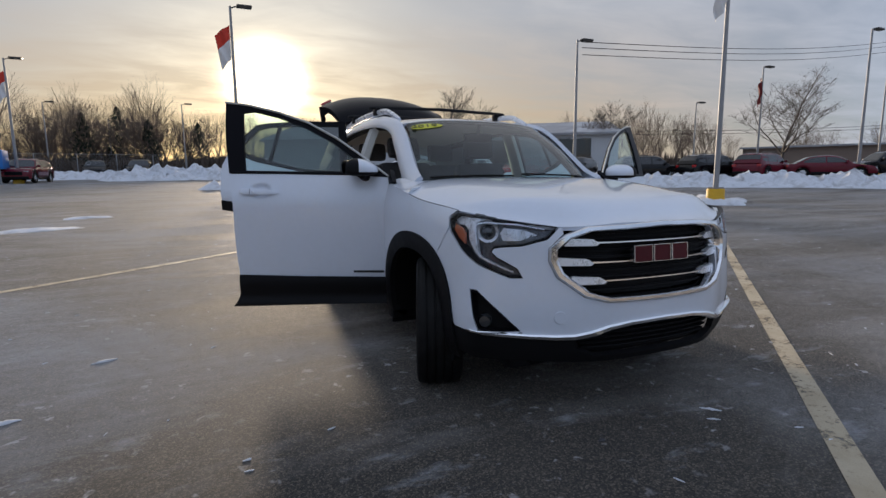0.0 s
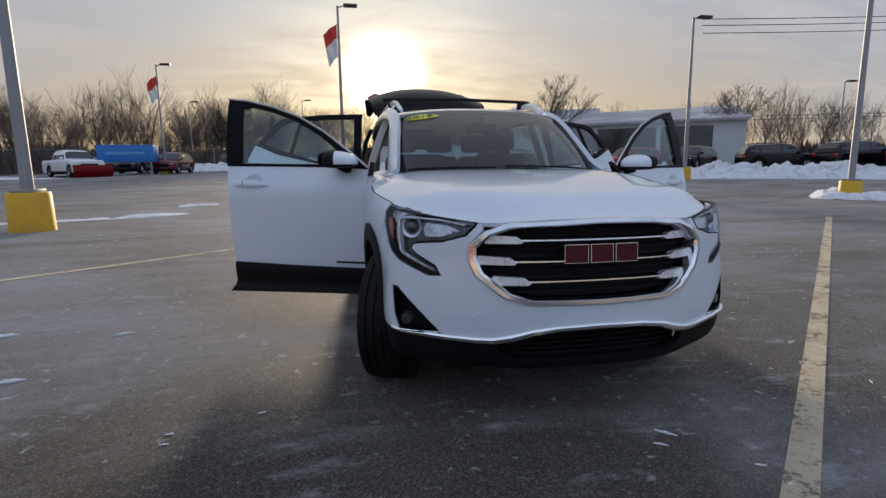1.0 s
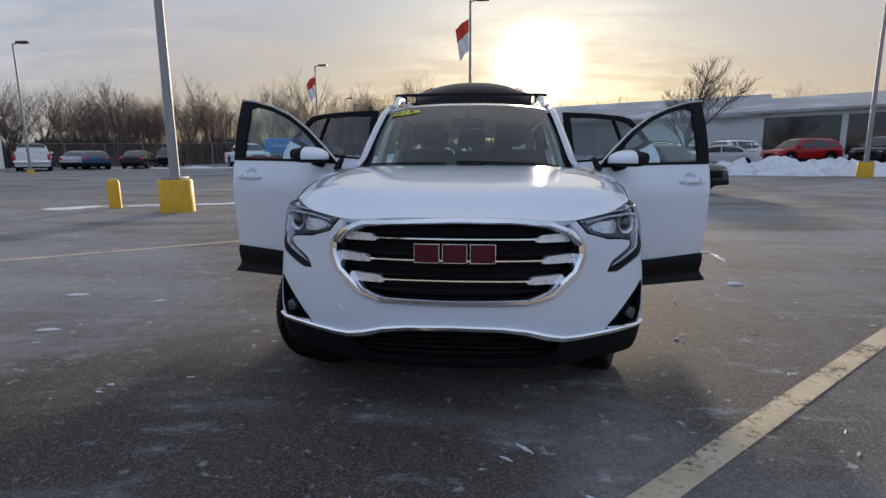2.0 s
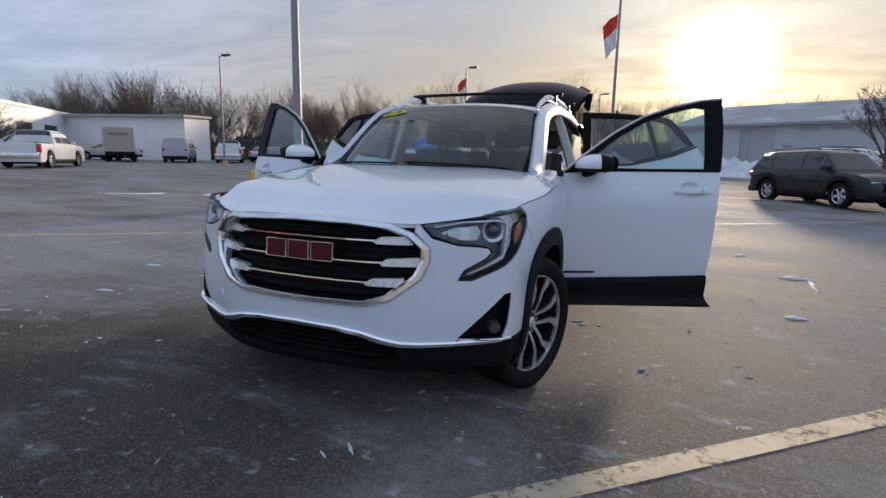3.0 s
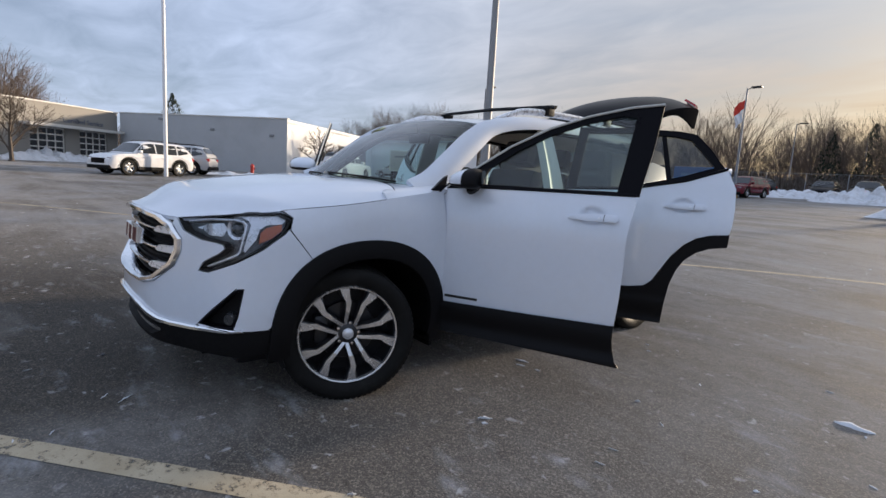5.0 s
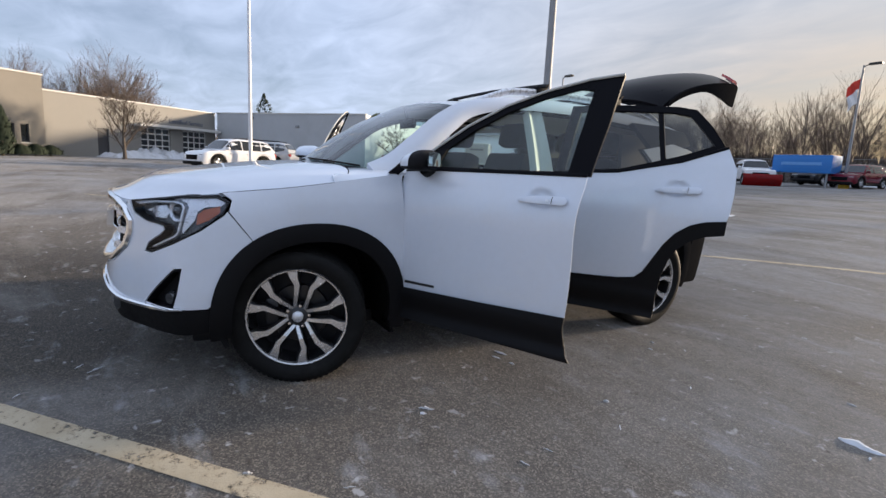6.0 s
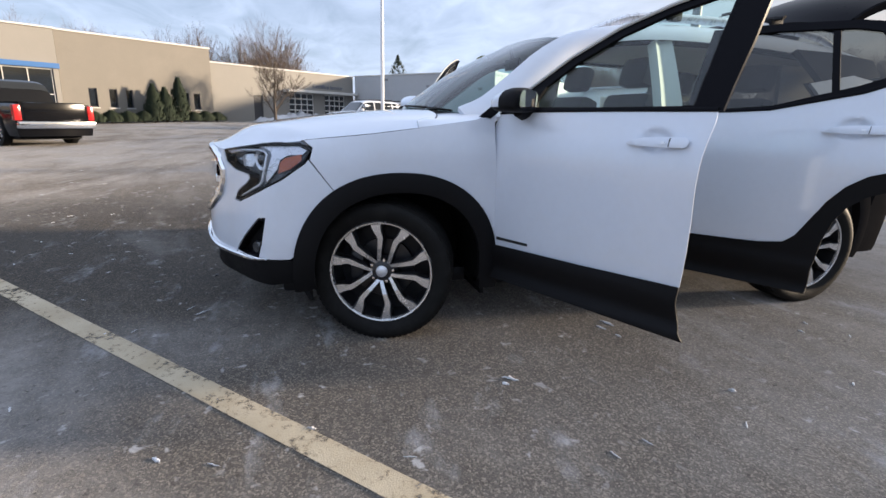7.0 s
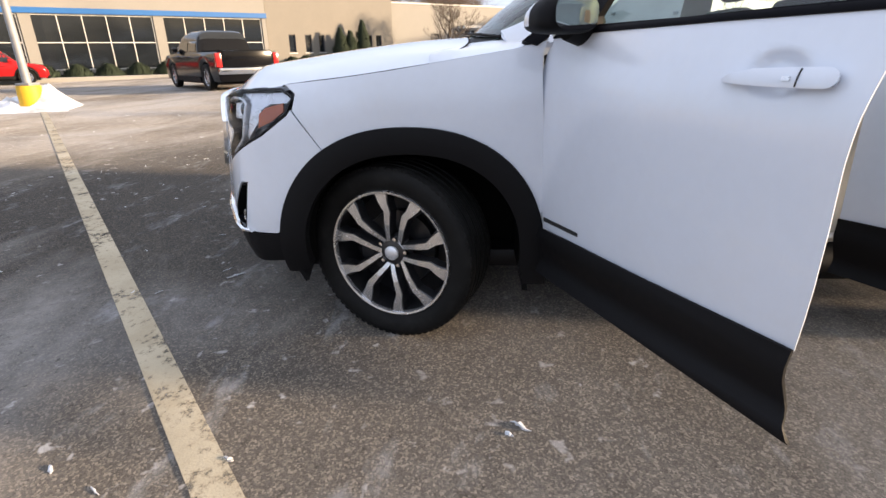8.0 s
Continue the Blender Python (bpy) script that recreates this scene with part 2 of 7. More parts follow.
def part(name, bm, mat, parent=None, label="", smooth=True):
    """One mesh object, under a thing or a part when a parent is given."""
    ob = new(name, mesh_of(bm, name, mat if isinstance(mat, (list, tuple)) else [mat], smooth))
    ob.parent = parent
    return tagged(ob, label)


def thing(name, label, category, x=0.0, y=0.0, z=0.0, turn=0.0, group="", kind=""):
    """The empty that holds a thing's parts."""
    ob = tagged(new(name), label, category, group, kind)
    ob.matrix_basis = pose(x, y, z, 0, 0, turn)
    return ob


def box(bm, x0, x1, y0, y1, z0, z1, bevel=0.0, m=None, mat=0):
    made = bmesh.ops.create_cube(bm, size=1.0)["verts"]
    for v in made:
        v.co = Vector((x0 + (v.co.x + 0.5) * (x1 - x0), y0 + (v.co.y + 0.5) * (y1 - y0), z0 + (v.co.z + 0.5) * (z1 - z0)))
    faces = list({f for v in made for f in v.link_faces})
    if bevel:
        edges = list({e for v in made for e in v.link_edges})
        out = bmesh.ops.bevel(bm, geom=edges, offset=bevel, segments=2, affect="EDGES", profile=0.6)
        made = list({v for f in out["faces"] for v in f.verts} | {v for v in made if v.is_valid})
        faces = list({f for v in made for f in v.link_faces})
    if m:
        for v in made:
            v.co = m @ v.co
    for f in faces:
        f.material_index = mat
    return made


def tube(bm, pts, radii, sides=8, caps=True, squash=1.0):
    """A tapered pipe along a line of points."""
    rings, n = [], len(pts)
    pts = [Vector(p) for p in pts]
    for i, p in enumerate(pts):
        d = (pts[min(i + 1, n - 1)] - pts[max(i - 1, 0)]).normalized()
        a = d.orthogonal().normalized() if i == 0 else (a - d * a.dot(d)).normalized()
        b = d.cross(a)
        r = radii[i] if isinstance(radii, (list, tuple)) else radii
        rings.append([bm.verts.new(p + (a * math.cos(k * math.tau / sides) + b * math.sin(k * math.tau / sides) * squash) * r) for k in range(sides)])
    for r0, r1 in zip(rings, rings[1:]):
        for k in range(sides):
            bm.faces.new((r0[k], r0[(k + 1) % sides], r1[(k + 1) % sides], r1[k]))
    if caps:
        bm.faces.new(rings[0][::-1])
        bm.faces.new(rings[-1])
    return rings


def lathe(bm, profile, sides=32, m=None, close=False):
    """Turns (radius, height) pairs about z."""
    rings = []
    for r, z in profile:
        ring = [bm.verts.new(Vector((r * math.cos(k * math.tau / sides), r * math.sin(k * math.tau / sides), z))) for k in range(sides)]
        rings.append(ring)
    pairs = list(zip(rings, rings[1:])) + ([(rings[-1], rings[0])] if close else [])
    for a, b in pairs:
        for k in range(sides):
            bm.faces.new((a[k], a[(k + 1) % sides], b[(k + 1) % sides], b[k]))
    if m:
        for ring in rings:
            for v in ring:
                v.co = m @ v.co
    return rings


def smoothstep(v, a, b):
    k = min(max((v - a) / (b - a), 0.0), 1.0)
    return k * k * (3 - 2 * k)


def ground_z(x, y):
    """The lot falls a little across the car's stall and rises to its far edges."""
    r = math.hypot(x, y - 1)
    az = math.atan2(y - 1, x)
    side = smoothstep(math.cos(az - radians(110)), -0.4, 0.2)
    rise = 0.7 + 0.4 * smoothstep(math.cos(az - radians(60)), 0.3, 0.8)
    early = smoothstep(math.cos(az - radians(150)), 0.0, 0.6)
    ramp = early * min(max((r - 2.5) / 49.5, 0.0), 1.0) + (1 - early) * smoothstep(r, 14, 52)
    return side * (rise * ramp + 0.004 * max(r - 55, 0)) - 0.0087 * min(max(x, -3.0), 3.0)


def make_ground():
    bm = bmesh.new()
    radii = [0.0, 1.5, 2.5, 3.0, 3.5, 4, 4.5, 5, 5.5, 6, 6.5, 7, 7.5, 8, 8.5, 9, 9.5, 10, 11, 12] + [12 * 1.09 ** k for k in range(1, 56)] + [2400]
    sides, rings = 96, []
    for r in radii[1:]:
        rings.append([bm.verts.new((r * math.cos(a), 1 + r * math.sin(a), ground_z(r * math.cos(a), 1 + r * math.sin(a)) if r < 400 else 0))
                      for a in (k * math.tau / sides for k in range(sides))])
    mid = bm.verts.new((0, 1, 0))
    for k in range(sides):
        bm.faces.new((mid, rings[0][k], rings[0][(k + 1) % sides]))
        for a, b in zip(rings, rings[1:]):
            bm.faces.new((a[k], b[k], b[(k + 1) % sides], a[(k + 1) % sides]))
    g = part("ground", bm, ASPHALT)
    tagged(g, "grey asphalt lot streaked with dried salt and frost, shade painted in before the crossover", "ground", kind="structure")


make_ground()

# painted stall lines
LINE_DIR = Vector((0.7525, 0.6586))


def stall_line(px, py, a, b, width, slope=0.0):
    """A worn stripe through a point, from a to b metres along the stall direction."""
    d = Vector((math.cos(math.atan2(LINE_DIR.y, LINE_DIR.x) + slope), math.sin(math.atan2(LINE_DIR.y, LINE_DIR.x) + slope)))
    n = Vector((-d.y, d.x))
    bm, prev = bmesh.new(), None
    steps = int((b - a) / 0.5)
    for i in range(steps + 1):
        c = Vector((px, py)) + d * (a + (b - a) * i / steps)
        row = []
        for s in (-1, 1):
            q = c + n * s * width / 2
            row.append(bm.verts.new((q.x, q.y, ground_z(q.x, q.y) + 0.004)))
        if prev:
            bm.faces.new((prev[0], row[0], row[1], prev[1]))
        prev = row
    ob = part("stall_line", bm, LINE)
    return tagged(ob, "worn pale yellow painted stall line on asphalt", "road marking", "stall lines", "structure")


stall_line(0.28, -1.63, -13.0, 12.2, 0.115)
stall_line(-3.91, 3.72, -9.0, 13.0, 0.10, -0.045)


def sheet(poly, fn, step=0.06, depth=0.022, vstep=None, out=0.0):
    """A curved panel: an outline in the map's two coordinates, cut into a grid, laid on the surface, its rim turned inwards."""
    area = sum(a[0] * b[1] - b[0] * a[1] for a, b in zip(poly, poly[1:] + poly[:1]))
    if area < 0:
        poly = poly[::-1]
    bm = bmesh.new()
    bm.faces.new([bm.verts.new((u, v, 0)) for u, v in poly])
    bm.normal_update()
    bmesh.ops.triangulate(bm, faces=bm.faces[:])
    for axis, st in ((0, step), (1, vstep or step)):
        lo, hi = min(p[axis] for p in poly), max(p[axis] for p in poly)
        k = math.floor(lo / st) + 1
        while k * st < hi - 1e-4:
            co, no = [0, 0, 0], [0, 0, 0]
            co[axis], no[axis] = k * st, 1
            bmesh.ops.bisect_plane(bm, geom=bm.verts[:] + bm.edges[:] + bm.faces[:], plane_co=co, plane_no=no, dist=1e-5)
            k += 1
    bmesh.ops.remove_doubles(bm, verts=bm.verts[:], dist=1e-4)
    norms = {}
    e = 2e-3
    for v in bm.verts:
        s, z = v.co.x, v.co.y
        p = Vector(fn(s, z))
        n = (Vector(fn(s + e, z)) - Vector(fn(s - e, z))).cross(Vector(fn(s, z + e)) - Vector(fn(s, z - e))).normalized()
        v.co = p + n * out
        norms[tuple(round(c, 5) for c in v.co)] = n
    if depth:
        rim = [ed for ed in bm.edges if len(ed.link_faces) == 1]
        made = bmesh.ops.extrude_edge_only(bm, edges=rim)["geom"]
        for v in made:
            if isinstance(v, bmesh.types.BMVert):
                v.co -= norms.get(tuple(round(c, 5) for c in v.co), Vector((0, 0, 0))) * depth
    return bm


def ring(outer, inner, fn, depth=0.02, out=0.0, parts_per=4, closed=True, lift=0.0):
    """A band between two outlines with the same corners; lift raises its middle."""
    def dense(poly):
        res, n = [], len(poly)
        for i in range(n if closed else n - 1):
            a, b = poly[i], poly[(i + 1) % n]
            res += [(a[0] + (b[0] - a[0]) * k / parts_per, a[1] + (b[1] - a[1]) * k / parts_per) for k in range(parts_per)]
        return res if closed else res + [poly[-1]]
    o, i = dense(outer), dense(inner)
    bm = bmesh.new()
    e = 2e-3
    rows = []
    for (ou, ov), (iu, iv) in zip(o, i):
        row = []
        for k, (frac, up) in enumerate(((0, -depth), (0, 0), (0.25, lift), (0.75, lift), (1, 0), (1, -depth))):
            s, z = ou + (iu - ou) * frac, ov + (iv - ov) * frac
            p = Vector(fn(s, z))
            n = (Vector(fn(s + e, z)) - Vector(fn(s - e, z))).cross(Vector(fn(s, z + e)) - Vector(fn(s, z - e))).normalized()
            row.append(bm.verts.new(p + n * (out + up)))
        rows.append(row)
    n = len(rows)
    for r in range(n if closed else n - 1):
        a, b = rows[r], rows[(r + 1) % n]
        for k in range(5):
            bm.faces.new((a[k], a[k + 1], b[k + 1], b[k]))
    if not closed:
        bm.faces.new(rows[0])
        bm.faces.new(rows[-1][::-1])
    bmesh.ops.recalc_face_normals(bm, faces=bm.faces)
    return bm


def grid_sheet(fn, nu, nv, depth=0.0):
    """A surface from a function of two numbers between 0 and 1."""
    bm = bmesh.new()
    g = [[bm.verts.new(fn(i / nu, j / nv)) for j in range(nv + 1)] for i in range(nu + 1)]
    for i in range(nu):
        for j in range(nv):
            bm.faces.new((g[i][j], g[i + 1][j], g[i + 1][j + 1], g[i][j + 1]))
    bm.normal_update()
    if depth:
        # a second layer under the first, turned over, and a rim that joins them
        rim = [e for e in bm.edges if len(e.link_faces) == 1]
        low = {v: bm.verts.new(v.co - v.normal * depth) for v in bm.verts[:]}
        for f in bm.faces[:]:
            bm.faces.new([low[v] for v in reversed(f.verts)])
        for e in rim:
            a, b = e.verts
            bm.faces.new((a, b, low[b], low[a]))
    bmesh.ops.recalc_face_normals(bm, faces=bm.faces)
    return bm


def snow_patch(bm, x, y, w, d, h, turn=0.0, seed=0, lump=1.0):
    """A low uneven heap of snow, thin at its rim."""
    n, m = max(14, int(w / 0.22)), max(9, int(d / 0.22))
    n, m = min(n, 150), min(m, 36)
    grid = []
    c, s = math.cos(turn), math.sin(turn)
    for i in range(n + 1):
        row = []
        for j in range(m + 1):
            u, v = i / n * 2 - 1, j / m * 2 - 1
            lx, ly = u * w / 2, v * d / 2
            gx, gy = x + c * lx - s * ly, y + s * lx + c * ly
            q = Vector((gx * 1.3, gy * 1.3, seed * 7.3))
            edge = 1 - max(abs(u) ** 3, abs(v) ** 2.2) - 0.35 * (noise.noise(q * 0.7) + 0.3)
            z = h * max(edge, -0.3) * (0.8 + 0.80 * noise.fractal(q * 0.8 * lump, 0.75, 2.2, 6) - 0.25 * abs(noise.noise(q * 2.3)))
            row.append(bm.verts.new((gx, gy, ground_z(gx, gy) - 0.03 + max(z, -0.03))))
        grid.append(row)
    for i in range(n):
        for j in range(m):
            bm.faces.new((grid[i][j], grid[i + 1][j], grid[i + 1][j + 1], grid[i][j + 1]))


def snow_bank(label, *patches):
    bm = bmesh.new()
    for k, p in enumerate(patches):
        snow_patch(bm, *p, seed=k + len(label))
    return tagged(part("snow_bank", bm, SNOW), label, "snow", kind="stuff")


snow_bank("long ploughed bank of lumpy white snow at the lot edge", (24, 19.5, 34, 4.5, 0.75, radians(128)), (17, 25, 16, 4.0, 0.7, radians(150)), (30, 10, 14, 4.0, 0.7, radians(110)))
snow_bank("grey ploughed snow heap before a warehouse", (7, 33, 16, 5, 0.9, radians(160)), (-4.5, 46, 11, 6, 1.25, radians(10)), (-13, 50, 12, 4, 0.8, 0.1))
snow_bank("thin strip of old snow beside the lamp base", (-6.6, 9.4, 7.0, 0.7, 0.07, radians(19)), (-10.4, 7.6, 5, 0.9, 0.06, radians(25)), (-5.4, 9.8, 1.8, 0.8, 0.09, radians(20)), (-4.7, 12.3, 1.2, 0.7, 0.07, 0.3))
snow_bank("small snow heap round the lamp base", (15.6, 11.1, 3.0, 2.2, 0.45, 0.6))
snow_bank("small snow heap round the flag lamp base", (-0.4, 27.0, 4.5, 2.5, 0.55, 0.0))
snow_bank("small snow heap on a lamp island", (-9.3, -10.2, 2.3, 1.8, 0.62, 0.5))
snow_bank("low snow heap before the service doors", (-46, 0.0, 9, 3, 0.9, radians(128)), (-44, 14, 8, 2.5, 0.5, radians(30)))
snow_bank("thin strip of snow along the workshop wall", (-32.2, 10.4, 6.5, 1.8, 0.32, radians(78)))
snow_bank("thin old snow by the far cars", (-25, 37.5, 14, 1.4, 0.16, radians(-8)))


# ---- lamps and poles ----
def flag_cloth(parent, z, cols, w=0.62, h=1.6, side=-1):
    bm = bmesh.new()
    n, m = 8, 14
    grid = [[bm.verts.new((side * (0.08 + w * (i / n) * (1 - 0.35 * j / m)), 0.10 * math.sin(i * 1.1 + j * 0.5), z - h * j / m - 0.55 * (i / n) ** 1.2)) for j in range(m + 1)] for i in range(n + 1)]
    for i in range(n):
        for j in range(m):
            f = bm.faces.new((grid[i][j], grid[i + 1][j], grid[i + 1][j + 1], grid[i][j + 1]))
            f.material_index = 0 if j < m * 0.42 else 1
    part("flag", bm, cols, parent, "hanging two-coloured cloth flag")


FLAG_RED = material("red_cloth", (0.55, 0.05, 0.03), 0.9, vary=0.15)
FLAG_DARK = material("dark_red_cloth", (0.16, 0.02, 0.02), 0.9, vary=0.2)
FLAG_WHITE = material("white_cloth", (0.70, 0.70, 0.70), 0.9, vary=0.1)
FLAG_TEAL = material("teal_cloth", (0.15, 0.40, 0.42), 0.9, vary=0.2)
DARK_METAL = material("bronze_metal", (0.05, 0.045, 0.04), 0.5, 0.5, vary=0.2)


def lamp_post(x, y, height, label, base=0.9, base_r=0.32, radius=0.11, flag=None, arm=0.0, mat=STEEL, side=-1, turn=0.0, cloth=0.7):
    z = ground_z(x, y) - 0.01
    t = thing("lamp_post", label, "lamp post", x, y, z, turn, "lamp posts of the lot")
    if base:
        bm = bmesh.new()
        lathe(bm, [(0, 0), (base_r * 1.02, 0), (base_r, base * 0.1), (base_r * 0.97, base - 0.04), (base_r * 0.92, base), (0, base)], 24)
        part("base", bm, YELLOW, t, "yellow painted concrete base")
    bm = bmesh.new()
    tube(bm, [(0, 0, base * 0.9), (0, 0, height * 0.5), (0, 0, height)], [radius, radius * 0.8, radius * 0.55], 12)
    part("pole", bm, mat, t)
    bm = bmesh.new()
    box(bm, -radius * 1.9, radius * 1.9, -radius * 1.9, radius * 1.9, base, base + 0.06, 0.01)
    part("flange", bm, mat, t)
    bm = bmesh.new()
    tube(bm, [(0, 0, height - 0.1), (0.25, 0, height), (0.55, 0, height)], 0.03, 6)
    part("arm", bm, DARK_METAL, t)
    bm = bmesh.new()
    box(bm, 0.3, 1.0, -0.17, 0.17, height - 0.03, height + 0.10, 0.03)
    part("lamp_head", bm, DARK_METAL, t, "flat dark lamp head")
    if flag:
        flag_cloth(t, height * 0.9, flag, cloth, side=side)
    return t


lamp_post(-6.46, 7.80, 9.5, "tall grey lamp post on a thick yellow base", base=0.70, base_r=0.35, radius=0.105)
lamp_post(15.3, 10.9, 9.5, "tall grey lamp post with a teal flag", base=0.55, base_r=0.32, radius=0.10, flag=[FLAG_TEAL, FLAG_WHITE], side=-1)
lamp_post(-0.5, 25.7, 8.9, "grey lamp post with a red and white flag", base=0.75, base_r=0.34, radius=0.10, flag=[FLAG_RED, FLAG_WHITE], side=-1)
lamp_post(17.4, 21.9, 8.3, "plain grey lamp post among parked cars", base=0.7, radius=0.10)
lamp_post(35.8, 16.9, 9.1, "grey lamp post behind the snow bank", base=0.9, radius=0.10)
lamp_post(-13.75, 41.05, 8.15, "grey lamp post with a small red flag", base=0.6, radius=0.10, flag=[FLAG_RED, FLAG_WHITE])
lamp_post(-28.2, 27.9, 7.8, "grey lamp post by the far row", base=0.25, base_r=0.2, radius=0.085)
lamp_post(-9.3, -10.2, 9.5, "grey lamp post on a snowy island", base=0.55, base_r=0.26, radius=0.09)
for px, py, ph in ((-4.2, 59.3, 7.6), (-16.7, 61.7, 7.6), (-12.7, 71.6, 7), (37.7, 31.0, 6.2), (43.0, 19.4, 8.0)):
    lamp_post(px, py, ph, "distant grey lamp post", base=0.6, radius=0.08)


def flagpole(x, y, h):
    t = thing("flagpole", "slender white flagpole before the service building", "flagpole", x, y, ground_z(x, y))
    bm = bmesh.new()
    tube(bm, [(0, 0, 0), (0, 0, h * 0.6), (0, 0, h)], [0.10, 0.085, 0.05], 12)
    part("pole", bm, material("white_pole", (0.75, 0.75, 0.76), 0.4, vary=0.05), t)
    bm = bmesh.new()
    bmesh.ops.create_uvsphere(bm, u_segments=12, v_segments=8, radius=0.11, matrix=Matrix.Translation((0, 0, h)))
    part("finial", bm, CHROME, t)


lamp_post(35.8, 23.7, 7.9, "grey lamp post with a dark red flag", base=0.6, radius=0.09, flag=[FLAG_DARK, FLAG_DARK], cloth=0.32)
flagpole(-25.9, 4.3, 12.5)


def bollard(x, y):
    t = thing("bollard", "short yellow steel bollard in old snow", "bollard", x, y, ground_z(x, y))
    bm = bmesh.new()
    lathe(bm, [(0, 0), (0.13, 0), (0.13, 0.58), (0.11, 0.64), (0.06, 0.67), (0, 0.68)], 20)
    part("post", bm, YELLOW, t)


bollard(-8.25, 8.3)


def hydrant(x, y):
    t = thing("hydrant", "small red hydrant standing in old snow", "hydrant", x, y, ground_z(x, y))
    bm = bmesh.new()
    lathe(bm, [(0, 0), (0.17, 0), (0.17, 0.06), (0.12, 0.08), (0.12, 0.55), (0.15, 0.58), (0.14, 0.66), (0.08, 0.74), (0.03, 0.80), (0, 0.80)], 18)
    body = part("barrel", bm, HYDRANT_RED, t)
    for a in (0, 90, 180):
        bm = bmesh.new()
        lathe(bm, [(0, 0.20), (0.06, 0.20), (0.06, 0.10)], 12, pose(0, 0, 0.46, 0, 90, a))
        part("outlet", bm, HYDRANT_RED, body)


HYDRANT_RED = material("hydrant_red", (0.42, 0.03, 0.02), 0.5, vary=0.15)
hydrant(-33.6, 11.2)


# ---- buildings ----
BRICK = material("painted_brick", (0.205, 0.190, 0.165), 0.85, vary=0.07, scale=0.8, bump=0.3, bump_scale=12, dirt=(0.25, 0.23, 0.20), dirt_amount=0.35, dirt_scale=0.5)
CREAM = material("cream_render", (0.245, 0.235, 0.215), 0.8, vary=0.05, scale=0.6, bump=0.15, bump_scale=10, dirt=(0.28, 0.26, 0.235), dirt_amount=0.3, dirt_scale=0.4)
GREY_WALL = material("grey_block_wall", (0.44, 0.45, 0.46), 0.85, vary=0.06, scale=0.6, bump=0.2, bump_scale=9, dirt=(0.33, 0.33, 0.33), dirt_amount=0.4, dirt_scale=0.35)
PALE_WALL = material("pale_metal_cladding", (0.50, 0.51, 0.52), 0.6, vary=0.05, scale=0.7, dirt=(0.44, 0.43, 0.42), dirt_amount=0.3, dirt_scale=0.4)
WHITE_WALL = material("white_painted_wall", (0.78, 0.79, 0.80), 0.7, vary=0.04, scale=0.6, bump=0.1, bump_scale=9, dirt=(0.62, 0.61, 0.59), dirt_amount=0.3, dirt_scale=0.35)
ROOF_GREY = material("weathered_roof", (0.30, 0.30, 0.31), 0.8, vary=0.12, scale=0.5, dirt=(0.62, 0.64, 0.67), dirt_amount=0.7, dirt_scale=0.25)
DARK_GLASS = material("dark_shop_glass", (0.012, 0.015, 0.018), 0.06, vary=0.2, scale=0.5, spec=0.8)
BLUE_BAND = material("blue_fascia", (0.02, 0.12, 0.34), 0.45, vary=0.06)
WHITE_TRIM = material("white_trim", (0.58, 0.57, 0.54), 0.6, vary=0.05)
DARK_TRIM = material("dark_trim", (0.04, 0.04, 0.045), 0.5, vary=0.2)
SIGN_INK = material("sign_letters", (0.10, 0.12, 0.16), 0.5, vary=0.1)


def wall_panel(parent, length, height, openings=(), mat=BRICK, deep=0.3, name="wall", x0=0.0, y0=0.0):
    """A wall along x with its face at y = y0, openings (a, b, low, high) cut right through."""
    xs = sorted({0.0, length, *[v for o in openings for v in o[:2]]})
    zs = sorted({-0.6, height, *[v for o in openings for v in o[2:4]]})
    inside = lambda x, z: any(a < x < b and lo < z < hi for a, b, lo, hi in openings)
    bm = bmesh.new()
    for i in range(len(xs) - 1):
        for j in range(len(zs) - 1):
            if not inside((xs[i] + xs[i + 1]) / 2, (zs[j] + zs[j + 1]) / 2):
                q = [bm.verts.new((x0 + x, y0, z)) for x, z in ((xs[i], zs[j]), (xs[i + 1], zs[j]), (xs[i + 1], zs[j + 1]), (xs[i], zs[j + 1]))]
                bm.faces.new(q)
    bmesh.ops.remove_doubles(bm, verts=bm.verts, dist=1e-4)
    out = bmesh.ops.extrude_face_region(bm, geom=bm.faces[:])
    for v in out["geom"]:
        if isinstance(v, bmesh.types.BMVert):
            v.co.y += deep
    bmesh.ops.recalc_face_normals(bm, faces=bm.faces)
    return part(name, bm, mat, parent, smooth=False)


